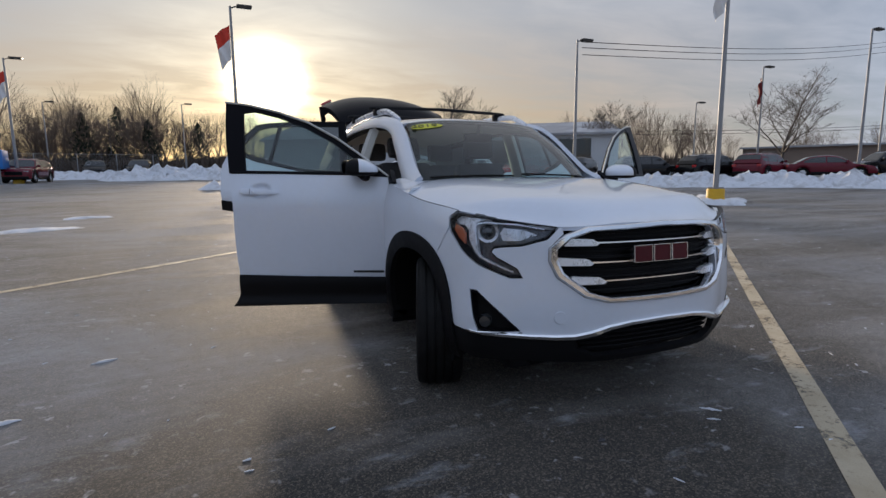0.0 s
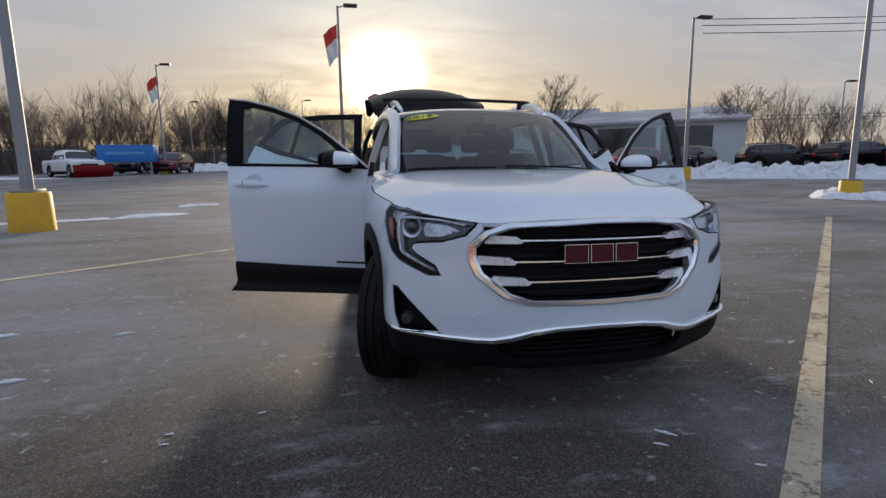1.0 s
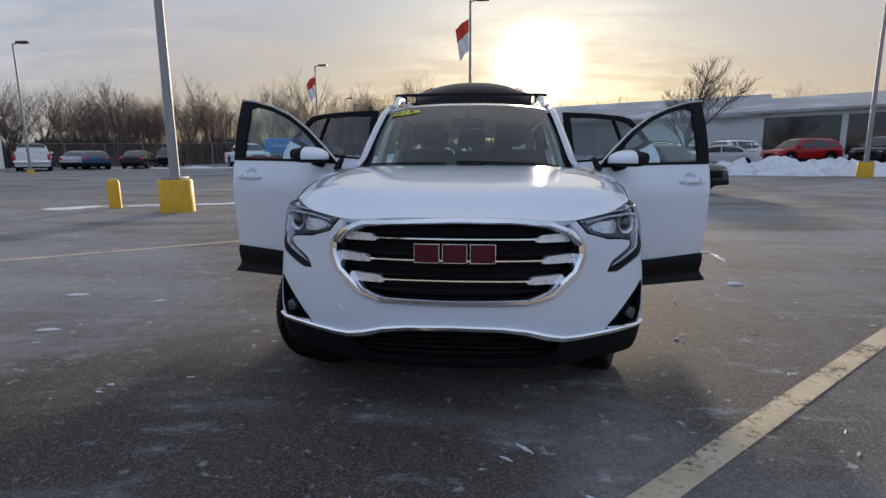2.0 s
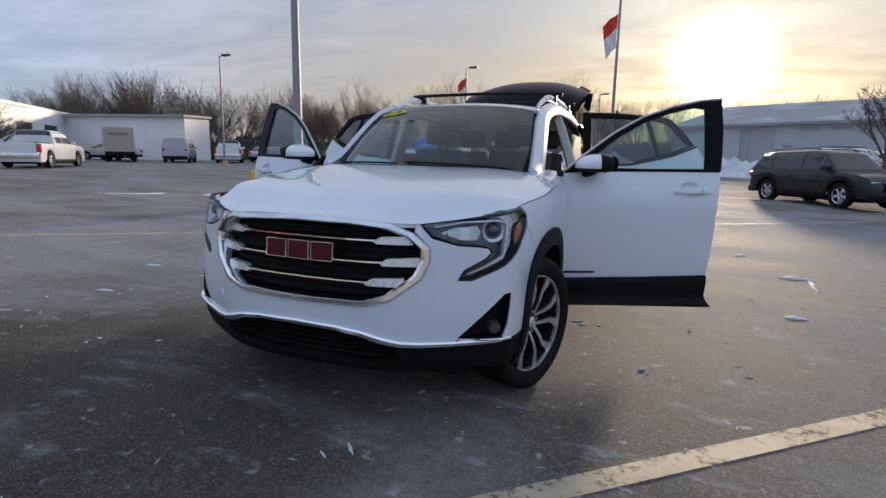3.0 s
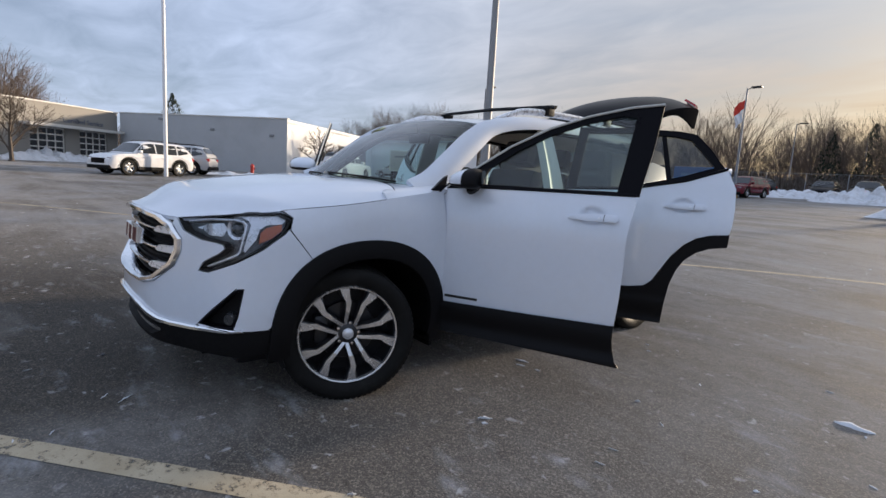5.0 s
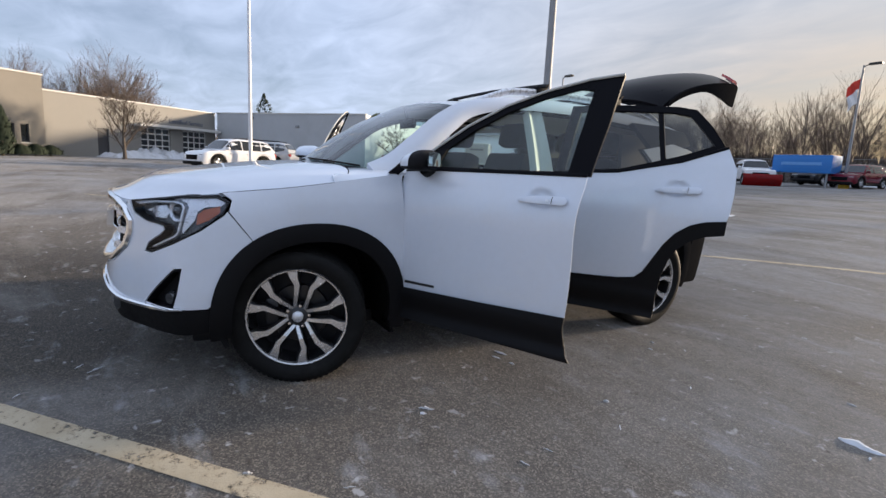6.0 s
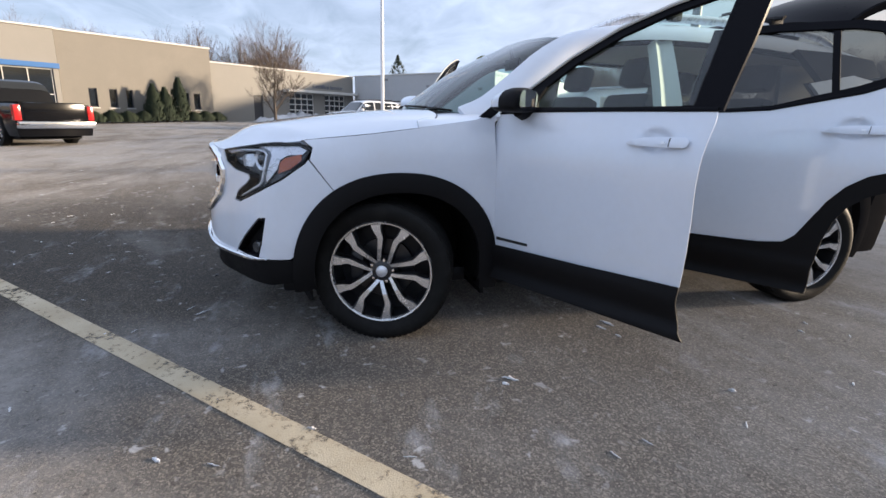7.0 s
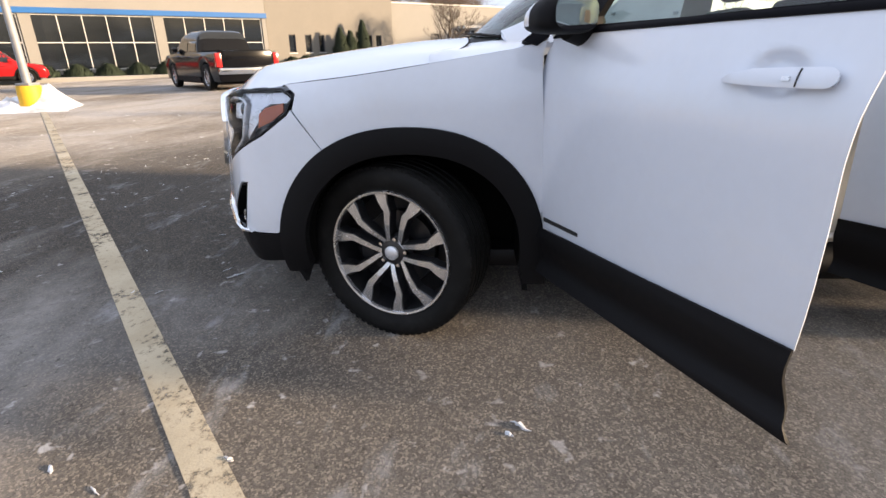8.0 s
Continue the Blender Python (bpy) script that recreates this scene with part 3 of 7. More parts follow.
def window_unit(parent, a, b, lo, hi, y=0.0, cols=1, rows=1, frame_mat=DARK_TRIM, pane_mat=DARK_GLASS, rail=0.06):
    """A framed window with its panes, set into an opening."""
    bm = bmesh.new()
    for x in (a, b - rail):
        box(bm, x, x + rail, y + 0.08, y + 0.18, lo, hi)
    for z in (lo, hi - rail):
        box(bm, a, b, y + 0.085, y + 0.175, z, z + rail)
    w = part("window", bm, frame_mat, parent, smooth=False)
    for i in range(1, cols):
        x = a + (b - a - rail) * i / cols
        bm = bmesh.new()
        box(bm, x, x + rail, y + 0.082, y + 0.178, lo + rail, hi - rail)
        part("mullion", bm, frame_mat, w, smooth=False)
    for j in range(1, rows):
        z = lo + (hi - lo - rail) * j / rows
        bm = bmesh.new()
        box(bm, a + rail, b - rail, y + 0.085, y + 0.175, z, z + rail)
        part("transom", bm, frame_mat, w, smooth=False)
    for i in range(cols):
        for j in range(rows):
            bm = bmesh.new()
            box(bm, a + (b - a) * i / cols + rail / 2, a + (b - a) * (i + 1) / cols - rail / 2, y + 0.12, y + 0.14,
                lo + (hi - lo) * j / rows + rail / 2, lo + (hi - lo) * (j + 1) / rows - rail / 2)
            part("pane", bm, pane_mat, w, smooth=False)
    return w


def roof_slab(parent, length, depth, z, mat=ROOF_GREY, cap=WHITE_TRIM, y0=0.0, x0=0.0):
    bm = bmesh.new()
    box(bm, x0 - 0.02, x0 + length + 0.02, y0 + 0.05, y0 + depth, z - 0.35, z - 0.2)
    part("roof", bm, mat, parent, smooth=False)
    bm = bmesh.new()
    box(bm, x0 - 0.06, x0 + length + 0.06, y0 - 0.06, y0 + 0.34, z, z + 0.10, 0.015)
    part("coping", bm, cap, parent, smooth=False)


U_AZ = math.degrees(math.atan2(0.78, -0.62))
A = Vector((-41.0, -6.5))


def showroom():
    far = A + Vector((0.62, -0.78)) * 43
    t = thing("showroom", "tan painted brick showroom with a blue band over tall shop windows", "building", far.x, far.y, 0.15, U_AZ)
    # local x runs to the corner at 43, the face looks to local -y
    c = lambda d: 43.0 - d
    narrow = [(c(b), c(a)) for a, b in ((1.0, 1.5), (1.85, 2.35), (5.75, 6.2), (6.75, 7.25), (7.95, 8.45))]
    wall_panel(t, 9.9, 5.7, [(a - 33.1, b - 33.1, 1.25, 2.45) for a, b in narrow], BRICK, x0=33.1)
    for a, b in narrow:
        window_unit(t, a, b, 1.25, 2.45)
        bm = bmesh.new()
        box(bm, a - 0.06, b + 0.06, -0.05, 0.1, 1.18, 1.25, 0.01)
        part("sill", bm, WHITE_TRIM, t, smooth=False)
    bays = [(c(10.0 + 6.6 * (k + 1)) + 0.28, c(10.0 + 6.6 * k) - 0.28) for k in range(5)]
    wall_panel(t, 33.0, 5.7, [(a, b, 0.45, 3.42) for a, b in bays], CREAM, x0=0.05, y0=-0.12)
    for a, b in bays:
        window_unit(t, a, b, 0.45, 3.42, -0.12, 5, 2, WHITE_TRIM, DARK_GLASS, 0.05)
    bm = bmesh.new()
    box(bm, 0.05, 33.1, -0.22, -0.12, 3.45, 3.75, 0.01)
    part("fascia", bm, BLUE_BAND, t, "blue fascia band", smooth=False)
    bm = bmesh.new()
    box(bm, 42.68, 42.98, 0.31, 18, -0.4, 5.7)
    part("side_wall", bm, BRICK, t, smooth=False)
    roof_slab(t, 9.9, 18, 5.7, x0=33.1)
    roof_slab(t, 33.0, 18, 5.72, x0=0.05, y0=-0.12)
    bm = bmesh.new()
    box(bm, 0.1, 42.6, 12, 12.3, 0, 5.3)
    part("back_wall", bm, DARK_TRIM, t, smooth=False)
    bm = bmesh.new()
    box(bm, 0, 43.5, -2.6, -0.23, -0.5, 0.10, 0.02)
    part("walkway", bm, material("concrete", (0.27, 0.26, 0.24), 0.85, vary=0.12, scale=1.5, bump=0.2), t)
    return t


showroom()


def text_part(words, size, mat, parent, m, name="lettering", squeeze=1.0):
    cu = bpy.data.curves.new(name, "FONT")
    cu.body, cu.size, cu.extrude, cu.align_x = words, size, size * 0.03, "CENTER"
    tmp = bpy.data.objects.new(name, cu)
    scene.collection.objects.link(tmp)
    me = bpy.data.meshes.new_from_object(tmp.evaluated_get(bpy.context.evaluated_depsgraph_get()))
    bpy.data.objects.remove(tmp)
    bpy.data.curves.remove(cu)
    me.transform(m @ Matrix.Diagonal((squeeze, 1, 1, 1)))
    me.materials.append(mat)
    ob = new(name, me)
    ob.parent = parent
    return ob


def service_wing():
    t = thing("service_wing", "cream service wing with glazed bay doors and a sign", "building", A.x, A.y, 0.65, U_AZ)
    # local x runs from the showroom corner, the face looks to local -y
    bays = [(7.6, 10.4), (11.7, 14.3)]
    wall_panel(t, 15.4, 4.3, [(a, b, 0.0, 2.5) for a, b in bays] + [(4.0, 4.9, 0.0, 2.1)], CREAM, y0=0.35)
    for a, b in bays:
        window_unit(t, a, b, 0.0, 2.5, 0.37, 4, 5, WHITE_TRIM, DARK_GLASS, 0.09)
    bm = bmesh.new()
    box(bm, 4.0, 4.9, 0.45, 0.52, 0.0, 2.1)
    part("door", bm, DARK_TRIM, t, "dark side door", smooth=False)
    bm = bmesh.new()
    box(bm, 6.9, 15.2, -0.6, 0.34, 2.52, 2.74, 0.02)
    part("canopy", bm, WHITE_TRIM, t, "flat canopy over the bay doors", smooth=False)
    text_part("Certified Service", 0.54, SIGN_INK, t, pose(12.1, 0.32, 3.0, 90, 0, 0))
    roof_slab(t, 15.4, 16, 4.3, y0=0.35)
    bm = bmesh.new()
    box(bm, 0, 15.4, 8.0, 8.3, 0, 4.0)
    part("back_wall", bm, DARK_TRIM, t, smooth=False)
    return t


service_wing()


def grey_block():
    z = 0.6
    b = A + Vector((-0.62, 0.78)) * 15.4
    t = thing("workshop", "grey painted block workshop with flat roof and vents", "building", b.x, b.y, z, math.degrees(math.atan2(0.62, 0.78)))
    # local x runs out towards the lot; its face looks to local -y
    wall_panel(t, 16.0, 4.4, (), GREY_WALL, y0=0.0)
    # shallow courses of the block wall
    for k in range(10):
        bm = bmesh.new()
        box(bm, 0.02, 15.98, -0.012, 0.0, 0.42 + 0.41 * k, 0.435 + 0.41 * k)
        part("block_course", bm, GREY_WALL, t, smooth=False)
    end = wall_panel(t, 24.0, 4.4, [(10, 12.8, 0, 3.0), (15, 17.8, 0, 3.0), (6, 7, 0, 2.1)], WHITE_WALL, name="end_wall")
    end.matrix_basis = pose(16.02, 0.02, 0, 0, 0, 90)
    for a, c in ((10, 12.8), (15, 17.8), (6, 7)):
        bm = bmesh.new()
        box(bm, a, c, 0.1, 0.16, 0, 3.0 if c - a > 2 else 2.1)
        d = part("garage_door" if c - a > 2 else "door", bm, DARK_TRIM if c - a > 2 else STEEL, t, smooth=False)
        d.matrix_basis = pose(16.02, 0.02, 0, 0, 0, 90)
    roof_slab(t, 16.0, 24.0, 4.4)
    for x, zz in ((4, 4.3), (9, 3.6), (14.5, 3.3)):
        bm = bmesh.new()
        box(bm, x, x + 0.35, -0.12, 0.02, zz - 0.35, zz - 0.15, 0.02)
        part("vent", bm, STEEL, t)
    for x, y in ((2.5, 3), (8.5, 6), (13, 14)):
        bm = bmesh.new()
        box(bm, x, x + 0.5, y, y + 0.5, 4.15, 4.85, 0.03)
        part("roof_vent", bm, DARK_TRIM, t)


grey_block()


def warehouse(name, label, x, y, z, az, length, depth, height, mat, slope=0.0, openings=(), ribs=0.0, fill=None):
    t = thing(name, label, "building", x, y, z, az)
    wall_panel(t, length, height, openings, mat)
    for o in openings:
        bm = bmesh.new()
        box(bm, o[0], o[1], 0.12, 0.18, o[2], o[3])
        part("glazing" if fill is None else "shutter", bm, fill or DARK_GLASS, t, smooth=False)
    wall_panel(t, depth, height, (), mat, name="side_wall").matrix_basis = pose(length - 0.02, 0.02, 0, 0, 0, 90)
    wall_panel(t, depth, height, (), mat, name="side_wall").matrix_basis = pose(0.02, depth, 0, 0, 0, -90)
    bm = bmesh.new()
    h0, h1 = height - 0.05, height + slope
    pts = [(-0.3, -0.5, h0), (length + 0.3, -0.5, h0), (length + 0.3, depth, h1), (-0.3, depth, h1)]
    low = [bm.verts.new(p) for p in pts]
    high = [bm.verts.new((p[0], p[1], p[2] + 0.22)) for p in pts]
    bm.faces.new(low[::-1])
    bm.faces.new(high)
    for i in range(4):
        bm.faces.new((low[i], low[(i + 1) % 4], high[(i + 1) % 4], high[i]))
    part("roof", bm, ROOF_GREY, t, smooth=False)
    if ribs:
        n = int(length / ribs)
        for i in range(n):
            bm = bmesh.new()
            box(bm, i * ribs + 0.1, i * ribs + 0.18, -0.05, 0.02, 0, height - 0.1)
            part("rib", bm, mat, t, smooth=False)
    return t


# the long low hall towards the sun, and the shop with the dark glass
warehouse("long_hall", "long grey hall with pitched roof and a wide shutter", 3.5, 56.0, 0.9, -27.0, 24, 14, 3.9, PALE_WALL, 3.0,
          [(k * 2.3 + 11.0, k * 2.3 + 12.5, 3.3, 3.6) for k in range(5)] + [(0.6, 2.4, 3.3, 3.6), (6.4, 9.2, 0, 3.6), (9.9, 10.6, 0, 2.1)], 2.3, GREY_WALL)
warehouse("sales_office", "low white sales office with dark shop windows", 21.2, 47.4, 1.0, -35.5, 17.0, 12, 4.0, PALE_WALL, 2.1,
          [(4.2, 9.6, 0.4, 3.6), (10.0, 14.4, 0.4, 3.6)], 0)
warehouse("body_shop", "white flat-roofed body shop with bare walls", -50.5, 30.7, 0.65, 14.0, 12.5, 4.0, 4.0, WHITE_WALL, 0.1, (), 0)
warehouse("far_store", "long low brown store far behind the cars", 62, 44, 1.1, -65.0, 34, 12, 3.0, material("brown_wall", (0.20, 0.15, 0.12), 0.8, vary=0.1, scale=0.5), 0.3)


def box_sign():
    t = thing("trailer_banner", "bright blue trailer with a pale worded panel", "trailer", -15.7, 39.6, ground_z(-15.7, 39.6), 6)
    bm = bmesh.new()
    box(bm, -2.1, 1.6, 0, 1.9, 1.0, 2.25, 0.05)
    part("body", bm, material("blue_panel", (0.02, 0.16, 0.48), 0.4, vary=0.06), t)
    bm = bmesh.new()
    box(bm, -1.5, 1.0, -0.02, 0.0, 1.55, 1.75)
    part("bar", bm, material("pale_blue_bar", (0.12, 0.30, 0.60), 0.5, vary=0.1), t)
    for x in (-1.8, 1.3):
        bm = bmesh.new()
        box(bm, x, x + 0.1, 0.1, 0.2, 0, 1.05)
        part("leg", bm, STEEL, t)


box_sign()


# ---- fence ----
def mesh_fence(x0, y0, x1, y1, h=2.2, step=3.0):
    t = thing("mesh_fence", "tall grey chain-link fence along the lot edge", "fence", x0, y0, 0, math.degrees(math.atan2(y1 - y0, x1 - x0)))
    L = math.hypot(x1 - x0, y1 - y0)
    c, s = (x1 - x0) / L, (y1 - y0) / L
    n = int(L / step)
    gz = lambda d: ground_z(x0 + c * d, y0 + s * d)
    for i in range(n + 1):
        d = L * i / n
        bm = bmesh.new()
        tube(bm, [(d, 0, gz(d) - 0.2), (d, 0, gz(d) + h)], 0.035, 6)
        part("post", bm, STEEL, t)
    bm = bmesh.new()
    for hh in (0.1, h):
        tube(bm, [(L * i / n, 0, gz(L * i / n) + hh) for i in range(n + 1)], 0.02, 4)
    for i in range(int(L / 0.35)):
        d = i * 0.35
        for k in (-1, 1):
            d2 = min(max(d + k * h, 0), L)
            top = h * abs(d2 - d) / h
            tube(bm, [(d, 0, gz(d)), (d2, 0, gz(d2) + top)], 0.004, 3, False)
    part("mesh", bm, STEEL, t)


mesh_fence(-44, 40, -30, 47.5)
mesh_fence(-30, 47.5, -4, 56)


# ---- trees ----
def bare_tree(seed, height, spread, depth=5, trunk=0.16, low=0.22, sides=5, fork=3):
    """Tapered trunk with limbs that fork to fine twigs; one bmesh."""
    rnd = random.Random(seed)
    bm = bmesh.new()

    def limb(p, d, length, r, level):
        pts, rad = [p], [r]
        steps = 3 if level < 3 else 2
        for i in range(steps):
            d = (d + Vector((rnd.uniform(-1, 1), rnd.uniform(-1, 1), rnd.uniform(-0.5, 0.8))) * (0.16 + 0.03 * level)).normalized()
            pts.append(pts[-1] + d * length / steps)
            rad.append(r * (1 - 0.42 * (i + 1) / steps))
        tube(bm, pts, rad, sides if level < 2 else (4 if level < 4 else 3), level == 0)
        if level >= depth:
            return
        for k in range(fork if level else fork + 3):
            at = rnd.uniform(0.35 if level else low + 0.1, 1.0)
            i = min(int(at * steps), steps - 1)
            q = pts[i].lerp(pts[i + 1], at * steps - i)
            side = Vector((rnd.uniform(-1, 1), rnd.uniform(-1, 1), 0)).normalized()
            e = (d * 0.75 + side * spread + Vector((0, 0, 0.25))).normalized()
            limb(q, e, length * rnd.uniform(0.55, 0.78), max(rad[min(i + 1, steps)] * 0.62, 0.008), level + 1)
        limb(pts[-1], d, length * 0.62, rad[-1], level + 1)

    limb(Vector((0, 0, -0.2)), Vector((0, 0, 1)), height * 0.42, trunk, 0)
    return bm


def planted_tree(x, y, seed, height, spread, label, mat=BARK, depth=5, trunk=0.15, fork=3):
    t = thing("bare_tree", label, "tree", x, y, ground_z(x, y), seed * 50)
    bm = bmesh.new()
    tube(bm, [(0, 0, -0.1), (0, 0, 0.12)], [trunk * 1.7, trunk * 1.05], 10)
    part("root_flare", bm, mat, t)
    part("crown", bare_tree(seed, height, spread, depth, trunk, fork=fork), mat, t, "bare forking limbs and twigs")


planted_tree(39.0, 24.0, 3, 8.4, 1.05, "broad leafless tree behind the snow bank")
planted_tree(36.0, 40.5, 5, 7.6, 0.8, "dark leafless tree with clinging leaves by the office")
planted_tree(12.2, 28.5, 8, 6.6, 0.7, "leafless tree beside parked cars")
planted_tree(-39.5, -1.8, 11, 5.0, 0.85, "small leafless tree before the service wing")
planted_tree(-38.6, 18.6, 14, 4.3, 1.15, "low spreading leafless tree by the workshop")


def woodland():
    """Far bare woods behind the lot, many trunks with fine crowns."""
    shapes = []
    for k in range(6):
        b = bare_tree(40 + k, 11.0 + k % 3, 0.55, 4, 0.15, 0.3, 4, 3)
        b.verts.index_update()
        shapes.append(([v.co.copy() for v in b.verts], [[v.index for v in f.verts] for f in b.faces]))
        b.free()
    rnd = random.Random(9)
    verts, faces = [], []
    arcs = [(92, 150, 64, 84, 240, 0.80), (38, 92, 84, 115, 90, 0.9), (150, 181, 88, 105, 120, 0.48), (180, 212, 66, 82, 170, 0.85), (10, 38, 95, 120, 20, 0.7)]
    for a0, a1, r0, r1, count, size in arcs:
        for i in range(count):
            a, r = radians(rnd.uniform(a0, a1)), rnd.uniform(r0, r1)
            x, y = r * math.cos(a), r * math.sin(a)
            vs, fs = shapes[rnd.randrange(6)]
            m = pose(x, y, ground_z(x, y) - 0.2, rnd.uniform(-3, 3), rnd.uniform(-3, 3), rnd.uniform(0, 360)) @ Matrix.Scale(size * rnd.uniform(0.6, 1.08), 4)
            n = len(verts)
            verts.extend(tuple(m @ v) for v in vs)
            faces.extend([j + n for j in f] for f in fs)
    me = bpy.data.meshes.new("woodland")
    me.from_pydata(verts, [], faces)
    me.materials.append(FAR_BARK)
    tagged(new("woodland", me), "band of bare grey-brown winter trees", "trees", kind="stuff")
    # undergrowth: many small upright twigs and low scrub
    verts, faces = [], []
    for a0, a1, r0, r1, count, top in ((86, 152, 60, 72, 30000, 3.9), (36, 86, 80, 92, 9000, 3.8), (152, 181, 78, 94, 8000, 2.6), (181, 214, 78, 94, 7000, 6.0)):
        for i in range(count):
            a, r = radians(rnd.uniform(a0, a1)), rnd.uniform(r0, r1)
            x, y = r * math.cos(a), r * math.sin(a)
            z, h, w = ground_z(x, y) - 0.1, top * rnd.uniform(0.3, 1.0) * (0.7 + 0.5 * noise.noise((x * 0.12, y * 0.12, 2))), rnd.uniform(0.08, 0.4)
            tx, ty, sp = rnd.uniform(-0.4, 0.4), rnd.uniform(-0.4, 0.4), rnd.uniform(0, 3.14)
            cx, cy = math.cos(sp) * w, math.sin(sp) * w
            n = len(verts)
            verts += [(x - cx, y - cy, z), (x + cx, y + cy, z), (x + tx, y + ty, z + h), (x - cy, y + cx, z + h * 0.3)]
            faces += [(n, n + 1, n + 2), (n, n + 2, n + 3)]
    me = bpy.data.meshes.new("undergrowth")
    me.from_pydata(verts, [], faces)
    me.materials.append(BRUSH)
    tagged(new("undergrowth", me), "dark brown winter scrub below the trees", "scrub", kind="stuff")


woodland()


def evergreen(x, y, h, r, label, seed, name="evergreen_shrub"):
    """Upright conifer of many small sprays round a trunk."""
    rnd = random.Random(seed)
    t = thing(name, label, "shrub", x, y, ground_z(x, y))
    bm = bmesh.new()
    tube(bm, [(0, 0, -0.1), (0, 0, h * 0.9)], [0.07, 0.02], 6)
    part("trunk", bm, BARK, t)
    bm = bmesh.new()
    for i in range(1500):
        k = rnd.random()
        rad = r * (1 - k ** 2.2) * (0.55 + 0.45 * rnd.random()) * (0.9 + 0.12 * math.sin(k * 17 + seed)) + 0.03
        a = rnd.uniform(0, math.tau)
        c = Vector((rad * math.cos(a), rad * math.sin(a), 0.1 + k * h * 0.95))
        d = Vector((math.cos(a) * 0.4, math.sin(a) * 0.4, 0.9)).normalized() * rnd.uniform(0.12, 0.3)
        s = Vector((-math.sin(a), math.cos(a), 0)) * rnd.uniform(0.04, 0.09)
        bm.faces.new([bm.verts.new(c - s), bm.verts.new(c + s), bm.verts.new(c + d)])
    part("foliage", bm, EVERGREEN, t)


for k, (L, h) in enumerate(((4.9, 2.4), (4.1, 2.2), (3.1, 3.0))):
    q = A + Vector((0.62, -0.78)) * L + Vector((0.78, 0.62)) * 1.2
    evergreen(q.x, q.y, h, 0.72, "dark upright evergreen shrub against the brick wall", k + 1)
for k, (L, h) in enumerate(((0.3, 0.45), (1.2, 0.5), (2.1, 0.45), (3.6, 0.5), (5.6, 0.5), (6.6, 0.5), (7.6, 0.55), (8.6, 0.5))):
    q = A + Vector((0.62, -0.78)) * L + Vector((0.78, 0.62)) * 1.1
    evergreen(q.x, q.y, h, 0.75, "low dark clipped hedge shrub by the wall", k + 21, "hedge_shrub")
for k in range(16):
    q = A + Vector((0.62, -0.78)) * (10.4 + 1.55 * k) + Vector((0.78, 0.62)) * 1.0
    evergreen(q.x, q.y, 0.62, 0.85, "low brown clipped hedge under the shop windows", k + 61, "hedge_shrub")
for k, (x, y, h) in enumerate(((-14, 64, 7), (-11, 66, 8), (-8, 65, 6.5), (-3, 72, 7), (-62, 12, 8))):
    evergreen(x, y, h, h * 0.3, "dark conifer at the edge of the woods", k + 41, "conifer")


def power_lines():
    t = thing("power_lines", "slack black overhead cables between far poles", "cable", kind="structure")
    for z, off in ((10.4, 0), (10.1, 0.3), (9.7, 0.6), (5.6, 0), (5.2, 0.5)):
        bm = bmesh.new()
        a, b = (Vector((22.8 + off, 28.3 + off, z)), Vector((90, 41 + off, z * 1.88))) if z > 7 else (Vector((46, 52, z + 1)), Vector((110, 30, z + 3.5)))
        tube(bm, [a.lerp(b, i / 20) - Vector((0, 0, 0.8 * math.sin(math.pi * i / 20))) for i in range(21)], 0.03, 4)
        part("cable", bm, RUBBER, t)


power_lines()


# ---- parked vehicles ----
PAINTS = {"white": (0.74, 0.74, 0.75), "black": (0.004, 0.004, 0.005), "graphite": (0.028, 0.029, 0.031), "silver": (0.42, 0.43, 0.45), "red": (0.30, 0.012, 0.014), "navy": (0.02, 0.05, 0.12), "maroon": (0.12, 0.01, 0.02), "cream": (0.60, 0.57, 0.48)}
PAINT = {k: material("paint_" + k, v, 0.16, vary=0.06, scale=2, coat=0.3, spec=0.15, dirt=tuple(0.8 * c + 0.003 for c in v), dirt_amount=0.5, dirt_scale=1.5) for k, v in PAINTS.items()}
TINT = material("car_glass_dark", (0.012, 0.014, 0.016), 0.05, vary=0.2, spec=0.8)


def lerp_list(keys, x):
    for (a, va), (b, vb) in zip(keys, keys[1:]):
        if x <= b:
            k = min(max((x - a) / (b - a), 0), 1)
            return va + (vb - va) * k
    return keys[-1][1]


def car_wheel(parent, x, y, r, name="wheel"):
    bm = bmesh.new()
    side = 1 if x > 0 else -1
    m = pose(x, y, r, 0, 90 * side, 0)
    lathe(bm, [(r * 0.66, -0.11), (r * 0.95, -0.11), (r, -0.08), (r, 0.08), (r * 0.95, 0.11), (r * 0.66, 0.10), (r * 0.62, 0.02)], 24, m)
    w = part(name, bm, RUBBER, parent)
    bm = bmesh.new()
    for k in range(5):
        a = k * math.tau / 5
        box(bm, 0.03, r * 0.64, -0.035, 0.035, 0.03, 0.07, 0.01, m @ pose(0, 0, 0, 0, 0, math.degrees(a)))
    lathe(bm, [(0.0, 0.07), (0.06, 0.07), (0.07, 0.03)], 10, m)
    lathe(bm, [(r * 0.60, 0.06), (r * 0.67, 0.08), (r * 0.67, 0.02)], 24, m)
    lathe(bm, [(0, -0.02), (r * 0.62, -0.02)], 16, m)
    part("rim", bm, ALLOY, w)


